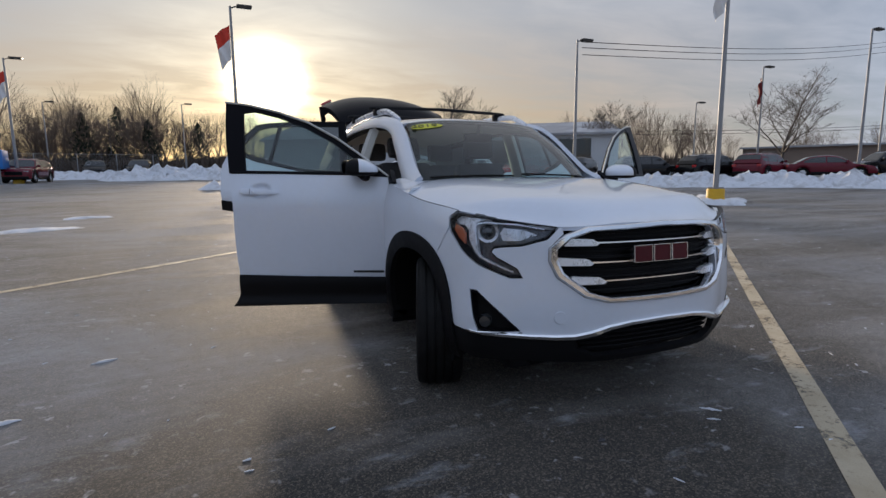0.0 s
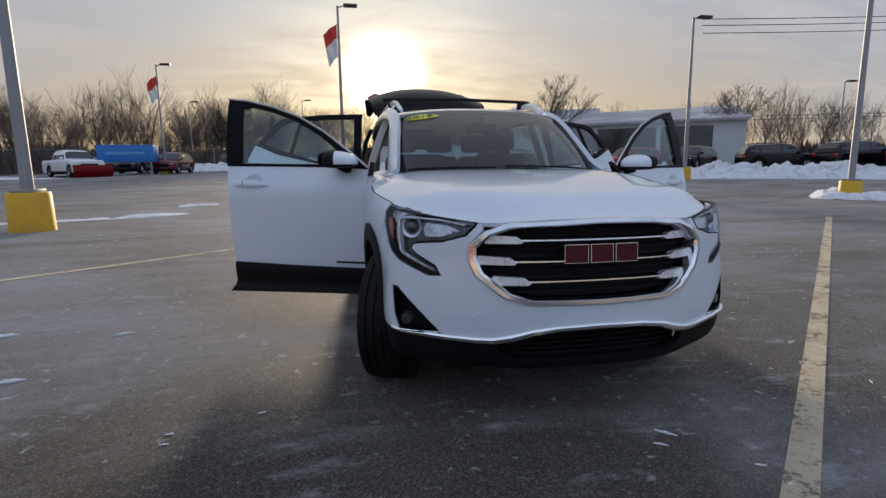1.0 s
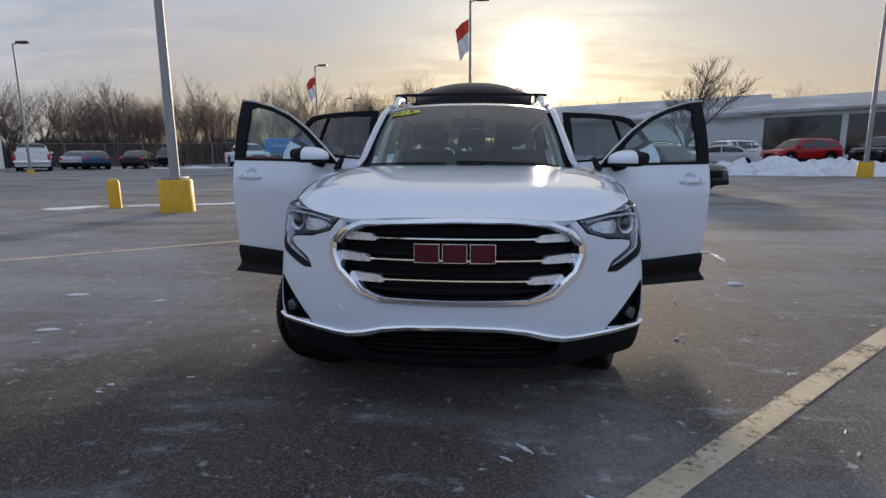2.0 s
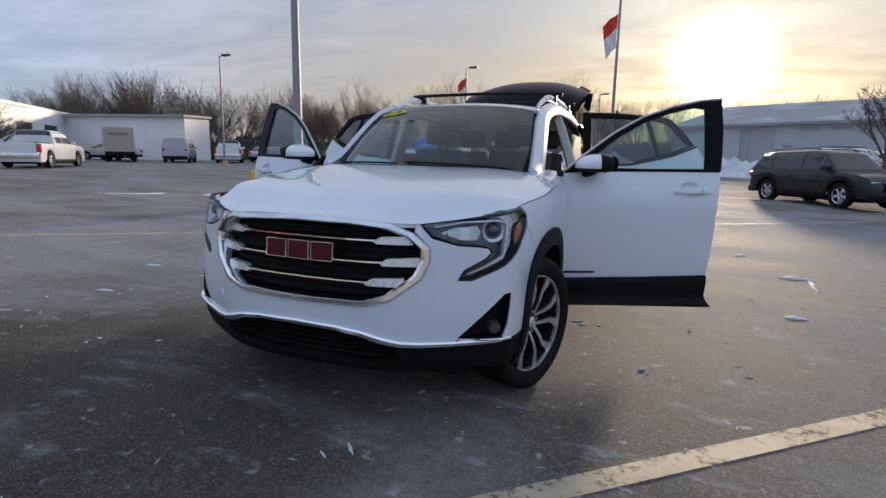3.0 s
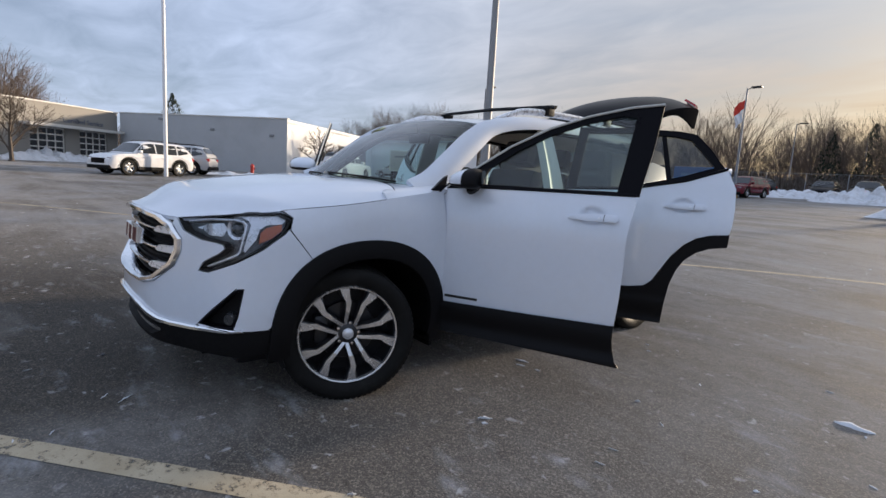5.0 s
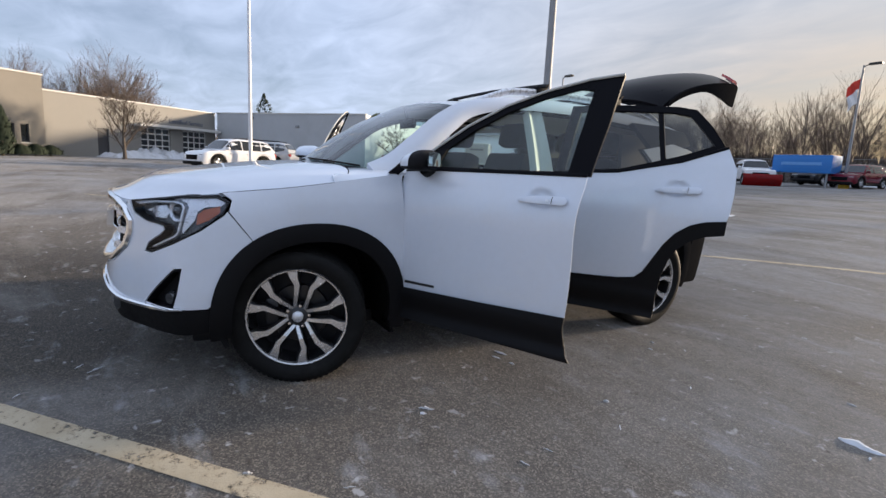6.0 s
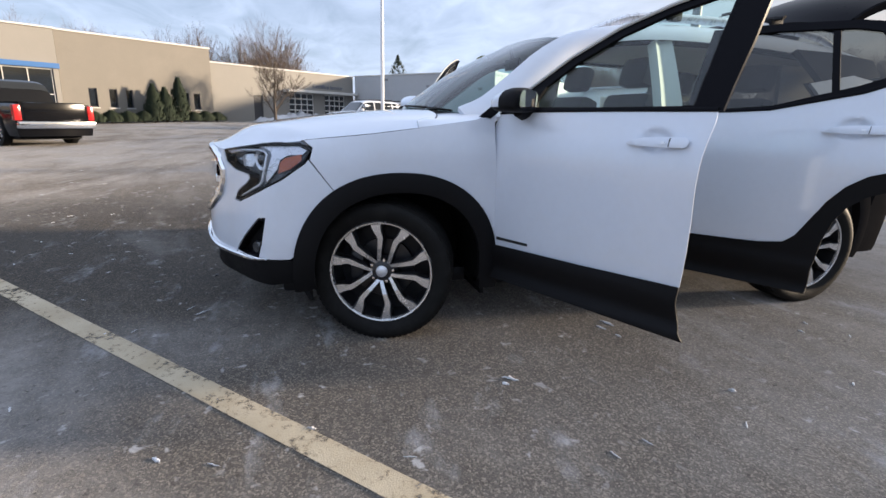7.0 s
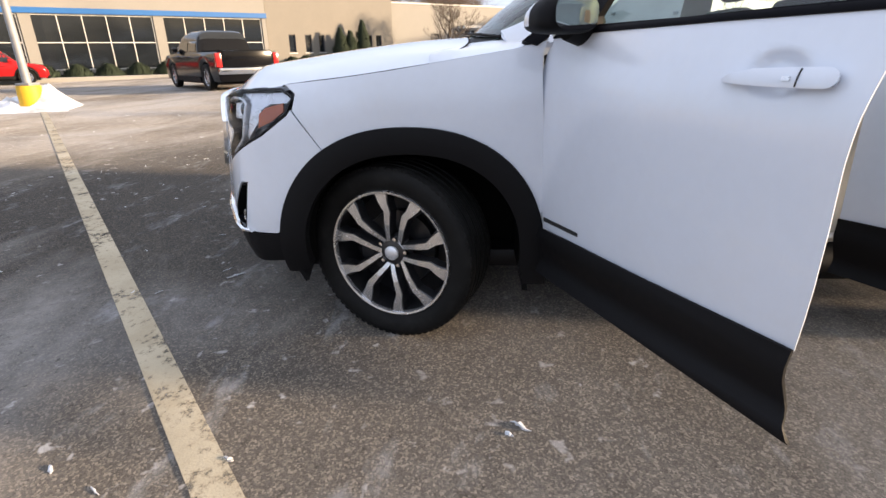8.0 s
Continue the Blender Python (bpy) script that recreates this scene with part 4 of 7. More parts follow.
def vehicle(kind, paint, x, y, turn, label, z=None):
    """A parked car built from its side outline; local +y is its front."""
    L, W, H, R, belt = {"suv": (4.55, 1.86, 1.68, 0.37, 1.03), "sedan": (4.8, 1.84, 1.46, 0.33, 0.94), "pickup": (5.8, 2.02, 1.92, 0.42, 1.20), "van": (5.0, 1.95, 1.95, 0.35, 1.12)}[kind]
    t = thing("pickup_truck" if kind == "pickup" else ("van" if kind == "van" else "parked_car"), label, "pickup" if kind == "pickup" else ("van" if kind == "van" else "car"),
              x, y, ground_z(x, y) if z is None else z, turn, "vehicles parked round the lot")
    f, b = L / 2, -L / 2
    # shoulder line from tail to nose
    hood = {"suv": [(b, 0.80), (b + 0.10, belt - 0.03), (b + 0.5, belt + 0.03), (f - 1.25, belt), (f - 0.45, belt - 0.07), (f - 0.14, belt - 0.17), (f, 0.66)],
            "sedan": [(b, 0.70), (b + 0.10, belt - 0.03), (b + 0.6, belt + 0.01), (f - 1.4, belt - 0.01), (f - 0.35, belt - 0.17), (f - 0.1, belt - 0.28), (f, 0.50)],
            "pickup": [(b, belt), (f - 1.5, belt), (f - 0.25, belt - 0.05), (f - 0.05, belt - 0.16), (f, 0.7)],
            "van": [(b, belt), (f - 0.9, belt), (f - 0.3, belt - 0.2), (f, 0.6)]}[kind]
    fa, ra = f - 0.92, b + (1.25 if kind == "pickup" else 0.92)
    arch = R + 0.07
    ys = sorted({b, b + 0.06, f - 0.06, f, *[b + L * i / 28 for i in range(1, 28)], *[c + arch * math.cos(k * math.pi / 10) for c in (fa, ra) for k in range(11)]})
    bm, rows = bmesh.new(), []
    for yy in ys:
        low = 0.30
        for c in (fa, ra):
            if abs(yy - c) < arch:
                low = max(low, R + math.sqrt(arch ** 2 - (yy - c) ** 2))
        top = max(lerp_list(hood, yy), low + 0.05)
        end = min(1.0, (min(yy - b, f - yy) + 0.02) / (0.30 if kind != "pickup" else 0.10))
        hw = W / 2 * (0.86 + 0.14 * math.sin(min(end, 1) * math.pi / 2))
        prof = [(hw * 0.95, low), (hw * 0.985, low + (top - low) * 0.25), (hw, low + (top - low) * 0.62), (hw * 0.985, top - 0.09), (hw * 0.935, top), (hw * 0.55, top + 0.03), (0, top + 0.04)]
        rows.append([bm.verts.new((s * px, yy, pz)) for s, seq in ((-1, prof), (1, prof[:-1][::-1])) for px, pz in seq])
    for r0, r1 in zip(rows, rows[1:]):
        for k in range(len(r0) - 1):
            bm.faces.new((r0[k], r0[k + 1], r1[k + 1], r1[k]))
    bm.faces.new(rows[0][::-1])
    bm.faces.new(rows[-1])
    bmesh.ops.recalc_face_normals(bm, faces=bm.faces)
    part("body", bm, PAINT[paint], t)
    # cabin: roof line from tail to cowl, rounded across
    roof = {"suv": [(b + 0.06, belt), (b + 0.16, belt + 0.22), (b + 0.42, H - 0.10), (b + 0.75, H - 0.03), (0.0, H), (0.35, H - 0.03), (0.62, H - 0.11), (f - 1.10, belt)],
            "sedan": [(b + 0.55, belt), (b + 1.25, H - 0.10), (b + 1.7, H - 0.02), (-0.1, H), (0.3, H - 0.05), (0.5, H - 0.11), (f - 1.25, belt)],
            "pickup": [(b + 1.92, belt), (b + 2.04, H - 0.08), (b + 2.2, H - 0.01), (0.3, H), (0.8, H - 0.04), (1.0, H - 0.11), (f - 1.42, belt)],
            "van": [(b + 0.02, belt), (b + 0.10, H - 0.06), (b + 0.3, H), (0.9, H - 0.02), (1.1, H - 0.08), (f - 0.72, belt)]}[kind]
    y0, y1 = roof[0][0], roof[-1][0]
    hw0, lean = W / 2 * 0.94, 0.20 if kind != "van" else 0.10

    def shell(yy, q, out=0.0):
        """The cabin at yy along the car, q from -1 to 1 across."""
        h, a = max(lerp_list(roof, yy) - belt, 0.0), q * math.pi / 2
        c = abs(math.cos(a)) ** 0.32
        return (math.copysign(abs(math.sin(a)) ** 0.32, q) * hw0 * (1 - lean * c * h / (H - belt)), yy, belt - 0.01 + (h + 0.01) * c + out)

    def flank(yy, zz, side):
        h = max(lerp_list(roof, yy) - belt, 0.05)
        c = min(max((zz - belt) / h, 0.0), 0.97)
        return (side * (hw0 * (1 - c ** 6.25) ** 0.16 * (1 - lean * (zz - belt) / (H - belt)) + 0.007), yy, zz)

    bm, rows = bmesh.new(), []
    for yy in sorted({*[y0 + (y1 - y0) * i / 26 for i in range(27)], *[p[0] for p in roof]}):
        rows.append([bm.verts.new(shell(yy, k / 10)) for k in range(-10, 11)])
    for r0, r1 in zip(rows, rows[1:]):
        for k in range(20):
            bm.faces.new((r0[k], r0[k + 1], r1[k + 1], r1[k]))
    bmesh.ops.recalc_face_normals(bm, faces=bm.faces)
    cabin = part("cabin", bm, PAINT[paint], t)
    # side glass between the pillars
    cuts = {"suv": [(b + 0.36, b + 0.95), (b + 1.02, -0.12), (-0.05, f - 1.40)], "sedan": [(b + 0.95, -0.30), (-0.23, f - 1.55)], "pickup": [(b + 2.14, 0.02), (0.10, f - 1.65)], "van": [(0.55, f - 1.0)]}[kind]
    for side in (-1, 1):
        for a, c in cuts:
            low, top = [], []
            for k in range(9):
                yy = a + (c - a) * k / 8
                hi = lerp_list(roof, yy) - 0.11
                bot = belt + 0.05 + (0.10 * smooth_step(yy, b + 0.95, b + 0.30) if kind == "suv" else 0.0)
                if hi > bot + 0.015:
                    low.append((yy, bot))
                    top.append((yy, hi))
            if len(low) > 1:
                bm = sheet(low + top[::-1], lambda yy, zz: flank(yy, zz, side), 0.3, 0.0)
                part("side_window", bm, TINT, cabin, smooth=False)
    # front and rear glass
    k0, k1 = len(roof) - 2, (2 if kind != "van" else 1)
    ya, yb = roof[-1][0] - 0.06, roof[k0][0] + 0.02
    part("windscreen", grid_sheet(lambda i, j: shell(ya + (yb - ya) * j, (i * 2 - 1) * 0.60, 0.010), 12, 6), TINT, cabin)
    if kind != "van":
        ya, yb = roof[0][0] + 0.035, roof[k1][0] - 0.03
        lo = 0.22 if kind != "sedan" else 0.06
        part("rear_window", grid_sheet(lambda i, j: tuple(Vector(shell(ya + (yb - ya) * (lo + (1 - lo) * j), (i * 2 - 1) * 0.58)) + Vector((0, -0.014, 0.006))), 12, 6), TINT, cabin)
    for sx in (-1, 1):
        for wy in (fa, ra):
            car_wheel(t, sx * (W / 2 - 0.12), wy, R)
            bm = bmesh.new()
            for k in range(13):
                a0, a1 = math.pi * (k - 0.5) / 12, math.pi * (k + 0.5) / 12
                q = [(sx * (W / 2 + o), wy + r * math.cos(a), R + r * math.sin(a)) for o, r, a in ((0.004, arch + 0.05, a0), (0.012, arch - 0.02, a0), (0.012, arch - 0.02, a1), (0.004, arch + 0.05, a1))]
                bm.faces.new([bm.verts.new(p) for p in q])
            bmesh.ops.remove_doubles(bm, verts=bm.verts[:], dist=1e-4)
            if kind == "suv":
                part("arch_trim", bm, BLACK_PLASTIC, t)
            else:
                bm.free()
        bm = bmesh.new()
        box(bm, sx * W * 0.36 - 0.15, sx * W * 0.36 + 0.15, f - 0.26, f - 0.06, belt - 0.36, belt - 0.24, 0.03, pose(0, 0, 0, 0, 0, 0))
        part("headlamp", bm, LENS_SILVER, t)
        bm = bmesh.new()
        if kind == "pickup":
            box(bm, sx * W * 0.465 - 0.09, sx * W * 0.465 + 0.09, b - 0.012, b + 0.16, belt - 0.46, belt - 0.03, 0.025)
        else:
            box(bm, sx * W * 0.40 - 0.12, sx * W * 0.40 + 0.12, b - 0.004, b + 0.26, belt - 0.22, belt - 0.06, 0.03)
        part("tail_lamp", bm, RED_LENS, t)
        bm = bmesh.new()
        box(bm, sx * (W / 2 + 0.04) - 0.10, sx * (W / 2 + 0.04) + 0.10, y1 - 0.42, y1 - 0.28, belt + 0.03, belt + 0.19, 0.05)
        part("door_mirror", bm, PAINT[paint], t)
        bm = bmesh.new()
        box(bm, sx * (W / 2 - 0.03), sx * (W / 2 + 0.006), ra + arch + 0.03, fa - arch - 0.03, 0.28, 0.42, 0.01)
        part("sill", bm, BLACK_PLASTIC, t)
        for yy in ((-0.55, 0.45) if kind != "pickup" else (-0.05, 0.95)):
            bm = bmesh.new()
            box(bm, sx * (W / 2 - 0.01), sx * (W / 2 + 0.022), yy, yy + 0.20, belt - 0.17, belt - 0.13, 0.01)
            part("door_handle", bm, PAINT[paint], t)
    bm = bmesh.new()
    box(bm, -W * 0.27, W * 0.27, f - 0.10, f + 0.012, 0.50, belt - 0.28, 0.03)
    part("grille", bm, GLOSS_BLACK, t)
    bm = bmesh.new()
    box(bm, -W * 0.45, W * 0.45, f - 0.20, f + 0.03, 0.26, 0.44, 0.06)
    part("front_bumper", bm, BLACK_PLASTIC, t)
    bm = bmesh.new()
    if kind == "pickup":
        box(bm, -W * 0.49, W * 0.49, b - 0.16, b + 0.06, 0.52, 0.72, 0.03)
        part("rear_bumper", bm, CHROME, t, "chrome rear bumper")
        bm = bmesh.new()
        box(bm, -W * 0.39, W * 0.39, b - 0.02, b + 0.02, 0.76, belt + 0.03, 0.015)
        part("tailgate", bm, PAINT[paint], t)
        bm = bmesh.new()
        box(bm, -W * 0.41, W * 0.41, b + 0.12, b + 1.85, belt - 0.02, belt + 0.05, 0.01)
        part("bed_cover", bm, BED_LINING, t)
    else:
        box(bm, -W * 0.45, W * 0.45, b - 0.03, b + 0.16, 0.30, 0.52, 0.06)
        part("rear_bumper", bm, BLACK_PLASTIC, t)
    if kind == "suv":
        for sx in (-1, 1):
            bm = bmesh.new()
            tube(bm, [(sx * hw0 * 0.66, b + 0.7, H - 0.02), (sx * hw0 * 0.68, b + 0.85, H + 0.035), (sx * hw0 * 0.68, 0.1, H + 0.045), (sx * hw0 * 0.66, 0.3, H - 0.01)], 0.018, 6)
            part("roof_rail", bm, SATIN_BLACK if paint != "silver" else BLACK_PLASTIC, t)
    bm = bmesh.new()
    box(bm, -W * 0.40, W * 0.40, b + 0.4, f - 0.4, 0.2, 0.36)
    part("underbody", bm, BLACK_PLASTIC, t)
    return t


def smooth_step(v, a, b):
    k = min(max((v - a) / (b - a), 0.0), 1.0)
    return k * k * (3 - 2 * k)


LENS_SILVER = material("headlamp_silver", (0.45, 0.46, 0.48), 0.2, 0.6, vary=0.1)
BED_LINING = material("bed_lining", (0.006, 0.006, 0.006), 0.9, vary=0.2, spec=0.05)
SATIN_BLACK = material("satin_black", (0.015, 0.015, 0.016), 0.4, vary=0.1)


def bearing(x, y, tx, ty):
    """The turn at which a vehicle at x, y has its front towards tx, ty."""
    return math.degrees(math.atan2(ty - y, tx - x)) - 90


vehicle("pickup", "white", -19.7, 40.1, bearing(-19.7, 40.1, -19.02, 39.37), "white pickup truck with a red snow plough")
plough = thing("snow_plough", "red steel snow plough blade on the ground", "plough", -17.45, 37.7, ground_z(-17.45, 37.7), bearing(-19.7, 40.1, -19.02, 39.37))
bm = bmesh.new()
rows = [[bm.verts.new((xx, 0.28 * math.sin(k * 0.42) - 0.1, 0.02 + 0.14 * k)) for xx in (-1.25, -0.4, 0.4, 1.25)] for k in range(7)]
for r0, r1 in zip(rows, rows[1:]):
    for k in range(3):
        bm.faces.new((r0[k], r0[k + 1], r1[k + 1], r1[k]))
bmesh.ops.solidify(bm, geom=bm.faces[:], thickness=0.05)
part("blade", bm, PAINT["red"], plough)
bm = bmesh.new()
box(bm, -0.5, 0.5, -0.55, -0.1, 0.15, 0.5, 0.03)
part("mount", bm, DARK_METAL, plough)
CARS = [("sedan", "black", -27.9, 38.2, 20, "black parked sedan at the far row"), ("suv", "graphite", -28.6, 43.5, 200, "dark grey parked car beyond a sedan"),
        ("sedan", "silver", -32.5, 37.5, 25, "silver parked sedan at the far row"), ("suv", "graphite", -17.0, 45.5, 170, "grey parked car behind the plough truck"),
        ("suv", "maroon", -13.6, 42.6, 175, "dark red parked car beside a blue trailer"), ("suv", "black", -7.6, 51.0, 180, "black parked car by a lamp post"),
        ("suv", "black", -11.5, 54.5, 185, "black parked car before the woods"), ("sedan", "graphite", -8.4, 55.5, 200, "dark parked sedan before the woods"), ("suv", "graphite", -16.5, 51, 150, "dark parked car near the fence"), ("suv", "black", -19.8, 51.5, 150, "black parked car near the fence"),
        ("suv", "black", 26.6, 25.3, -115, "large black parked car behind the snow bank"), ("suv", "black", 29.5, 22.5, -96, "black parked car behind the snow bank"),
        ("suv", "maroon", 31.2, 20.0, -80, "dark red parked car behind the snow bank"), ("sedan", "maroon", 34.2, 17.8, -138, "dark red parked sedan behind the snow bank"),
        ("suv", "black", 40.2, 17.5, 60, "black parked car at the far row"), ("sedan", "white", 42.5, 12.5, 60, "white parked sedan at the far row"),
        ("suv", "black", 24.2, 30.2, 120, "black parked car near the office"), ("suv", "red", 20.6, 32.4, 100, "bright red parked car near the office"),
        ("suv", "white", 17.2, 35.0, 110, "white parked car near the office"), ("sedan", "white", 14.2, 36.2, 110, "white parked sedan near the hall"),
        ("suv", "white", 10.6, 32.2, 60, "white parked car behind a tree"), ("sedan", "silver", 14.8, 30.8, 60, "silver parked car behind the snow"),
        ("suv", "graphite", 6.6, 16.8, bearing(6.6, 16.8, 7.1, 15.93), "dark grey crossover parked on the open lot"),
        ("pickup", "white", -28.6, 15.5, 38, "white pickup truck seen from its tail"), ("suv", "white", -27.0, 3.5, 206, "white crossover parked before the workshop"),
        ("suv", "silver", -30.6, 5.6, 147, "silver crossover parked before the workshop"),
        ("pickup", "black", -16.6, -9.1, 135, "black pickup truck parked on the lot"), ("suv", "red", -22.6, -23.5, 40, "red car by the showroom"),
        ("pickup", "white", -32.4, 32.9, 40, "white pickup by the fence gate"), ("van", "silver", -34.2, 29.3, 40, "grey van by the fence gate"), ("sedan", "navy", -30.5, 36.5, 40, "blue parked sedan by the fence"),
        ("sedan", "silver", -40.8, 28.2, 100, "silver sedan by the body shop")]
for kind, paint, x, y, turn, label in CARS:
    vehicle(kind, paint, x, y, turn, label)


def box_truck(x, y, turn):
    t = thing("box_truck", "white box truck seen from its tail", "truck", x, y, ground_z(x, y), turn)
    bm = bmesh.new()
    box(bm, -1.05, 1.05, -2.4, 1.6, 0.75, 2.6, 0.04)
    part("cargo_box", bm, PAINT["cream"], t)
    bm = bmesh.new()
    box(bm, -0.95, 0.95, -2.43, -2.40, 0.85, 2.5)
    part("rear_door", bm, material("rear_shutter", (0.40, 0.36, 0.31), 0.7, vary=0.1), t)
    bm = bmesh.new()
    box(bm, -0.6, 0.6, -2.45, -2.43, 1.95, 2.12)
    part("bar", bm, material("faded_lettering", (0.22, 0.19, 0.17), 0.7), t)
    bm = bmesh.new()
    box(bm, -0.95, 0.95, 1.65, 3.0, 0.55, 2.2, 0.12)
    part("cab", bm, PAINT["white"], t)
    for sx in (-1, 1):
        for wy in (-1.4, 2.4):
            car_wheel(t, sx * 0.85, wy, 0.38)
    bm = bmesh.new()
    box(bm, -0.9, 0.9, -2.35, 2.0, 0.5, 0.74)
    part("chassis", bm, BLACK_PLASTIC, t)


box_truck(-37.0, 26.3, bearing(-37.0, 26.3, -60, 45))


# ---- the white crossover: its skin as a map ----
# local frame: front axle on the ground at the origin, nose towards -y, the driver's side at +x
PLAN = [(0.0, -0.885), (0.35, -0.855), (0.6, -0.738), (0.78, -0.634), (0.866, -0.54), (0.89, -0.35), (0.910, 0.0), (0.918, 0.6), (0.92, 1.4), (0.92, 2.4), (0.912, 2.95),
        (0.875, 3.32), (0.79, 3.52), (0.62, 3.60), (0.0, 3.63)]


def spline(keys, t):
    """Catmull-Rom through keys of equal steps."""
    n = len(keys) - 1
    i = min(max(int(math.floor(t)), 0), n - 1)
    k = t - i
    p0, p1, p2, p3 = keys[max(i - 1, 0)], keys[i], keys[i + 1], keys[min(i + 2, n)]
    return tuple(0.5 * ((2 * b) + (c - a) * k + (2 * a - 5 * b + 4 * c - d) * k * k + (3 * b - a - 3 * c + d) * k ** 3) for a, b, c, d in zip(p0, p1, p2, p3))


def make_plan():
    pts = [spline([(-0.35, -0.855)] + PLAN + [(-0.62, 3.60)], 1 + i / 40) for i in range((len(PLAN) - 1) * 40 + 1)]
    run = [0.0]
    for a, b in zip(pts, pts[1:]):
        run.append(run[-1] + math.hypot(b[0] - a[0], b[1] - a[1]))
    return pts, run


PLAN_PTS, PLAN_RUN = make_plan()


def plan_at(s):
    """Point and outward normal on the widest outline, s metres from the nose."""
    s = min(max(s, 0.0), PLAN_RUN[-1] - 1e-6)
    lo, hi = 0, len(PLAN_RUN) - 1
    while hi - lo > 1:
        mid = (lo + hi) // 2
        if PLAN_RUN[mid] <= s:
            lo = mid
        else:
            hi = mid
    k = (s - PLAN_RUN[lo]) / (PLAN_RUN[hi] - PLAN_RUN[lo])
    a, b = PLAN_PTS[lo], PLAN_PTS[hi]
    w0, w1 = max(lo - 3, 0), min(hi + 3, len(PLAN_PTS) - 1)
    dx, dy = PLAN_PTS[w1][0] - PLAN_PTS[w0][0], PLAN_PTS[w1][1] - PLAN_PTS[w0][1]
    if s < 0.08:
        dx, dy = 1.0, dy * s / 0.08
    ln = math.hypot(dx, dy)
    return a[0] + (b[0] - a[0]) * k, a[1] + (b[1] - a[1]) * k, dy / ln, -dx / ln


def s_of_y(y):
    """How far along the outline the side stands at y."""
    for i, p in enumerate(PLAN_PTS):
        if p[0] > 0.7 and p[1] >= y:
            q = PLAN_PTS[max(i - 1, 0)]
            k = (y - q[1]) / (p[1] - q[1]) if q[1] < y < p[1] else 1.0
            return PLAN_RUN[max(i - 1, 0)] + (PLAN_RUN[i] - PLAN_RUN[max(i - 1, 0)]) * k
    return PLAN_RUN[-1]


def keyed(keys, v):
    """Smooth curve through (place, value) keys."""
    if v <= keys[0][0]:
        return keys[0][1]
    for i in range(len(keys) - 1):
        if v <= keys[i + 1][0]:
            (x1, y1), (x2, y2) = keys[i], keys[i + 1]
            x0, y0 = keys[i - 1] if i else (2 * x1 - x2, 2 * y1 - y2)
            x3, y3 = keys[i + 2] if i + 2 < len(keys) else (2 * x2 - x1, 2 * y2 - y1)
            h = x2 - x1
            k = (v - x1) / h
            m1, m2 = (y2 - y0) / (x2 - x0) * h, (y3 - y1) / (x3 - x1) * h
            return (2 * k ** 3 - 3 * k * k + 1) * y1 + (k ** 3 - 2 * k * k + k) * m1 + (3 * k * k - 2 * k ** 3) * y2 + (k ** 3 - k * k) * m2
    return keys[-1][1]


INSET_FRONT = [(0.18, 0.12), (0.26, 0.06), (0.36, 0.015), (0.48, 0.0), (0.6, 0.004), (0.7, 0.012), (0.8, 0.02), (0.9, 0.03), (0.97, 0.05), (1.03, 0.09)]
INSET_SIDE = [(0.20, 0.09), (0.30, 0.05), (0.40, 0.035), (0.55, 0.02), (0.75, 0.008), (0.92, 0.002), (1.00, 0.008), (1.08, 0.028), (1.16, 0.052), (1.28, 0.088), (1.45, 0.150), (1.60, 0.212), (1.70, 0.26)]


def smooth01(v, a, b):
    k = min(max((v - a) / (b - a), 0.0), 1.0)
    return k * k * (3 - 2 * k)


def skin(s, z, out=0.0):
    """The body's outer surface on the driver's side, s along its outline, at height z."""
    x, y, nx, ny = plan_at(s)
    front = 1 - smooth01(y, -0.50, 0.05)
    d = keyed(INSET_FRONT, z) * front + keyed(INSET_SIDE, z) * (1 - front) - out
    return x - nx * d, y - ny * d, z


def mirrored(bm):
    for v in bm.verts:
        v.co.x = -v.co.x
    bmesh.ops.reverse_faces(bm, faces=bm.faces[:])
    return bm


def moved(bm, shift):
    for v in bm.verts:
        v.co += Vector(shift)
    return bm


crossover = thing("crossover", "white crossover parked with its doors and liftgate open", "car")
crossover.matrix_basis = pose(0, 0, 0, 0, 0.5, 0)


def cpart(name, bm, mat, side=1, parent=None, label="", smooth=True, hinge=None):
    """A part of the crossover, built on the driver's side and mirrored for the other."""
    if side < 0:
        mirrored(bm)
    if hinge:
        moved(bm, (-hinge[0] * side, -hinge[1], -hinge[2]))
    return part(name, bm, mat, parent or crossover, label, smooth)


def sy(y):
    return s_of_y(y)


def arch_curve(cy, cz, a_front, a_rear, b, p_front=2.2, p_rear=2.6, a0=-8, a1=188, n=44):
    """A squarish wheel arch, from its rear foot over the top to its front foot, as (s, z)."""
    res = []
    for i in range(n + 1):
        t = radians(a0 + (a1 - a0) * i / n)
        c, s = math.cos(t), math.sin(t)
        a, p = (a_rear, p_rear) if c >= 0 else (a_front, p_front)
        res.append((sy(cy + a * math.copysign(abs(c) ** (2 / p), c)), cz + b * math.copysign(abs(s) ** (2 / p), s)))
    return res


Z_HOOD = [(-0.40, 0.995), (-0.10, 1.026), (0.15, 1.060), (0.60, 1.125)]
FRONT_OUT = arch_curve(0.075, 0.36, 0.515, 0.51, 0.495, 2.2, 2.25)
FRONT_IN = arch_curve(0.075, 0.36, 0.415, 0.42, 0.40, 2.2, 2.25)
REAR_OUT = arch_curve(2.725, 0.36, 0.52, 0.50, 0.55, 2.6, 2.4)
REAR_IN = arch_curve(2.725, 0.36, 0.42, 0.41, 0.445, 2.6, 2.4)

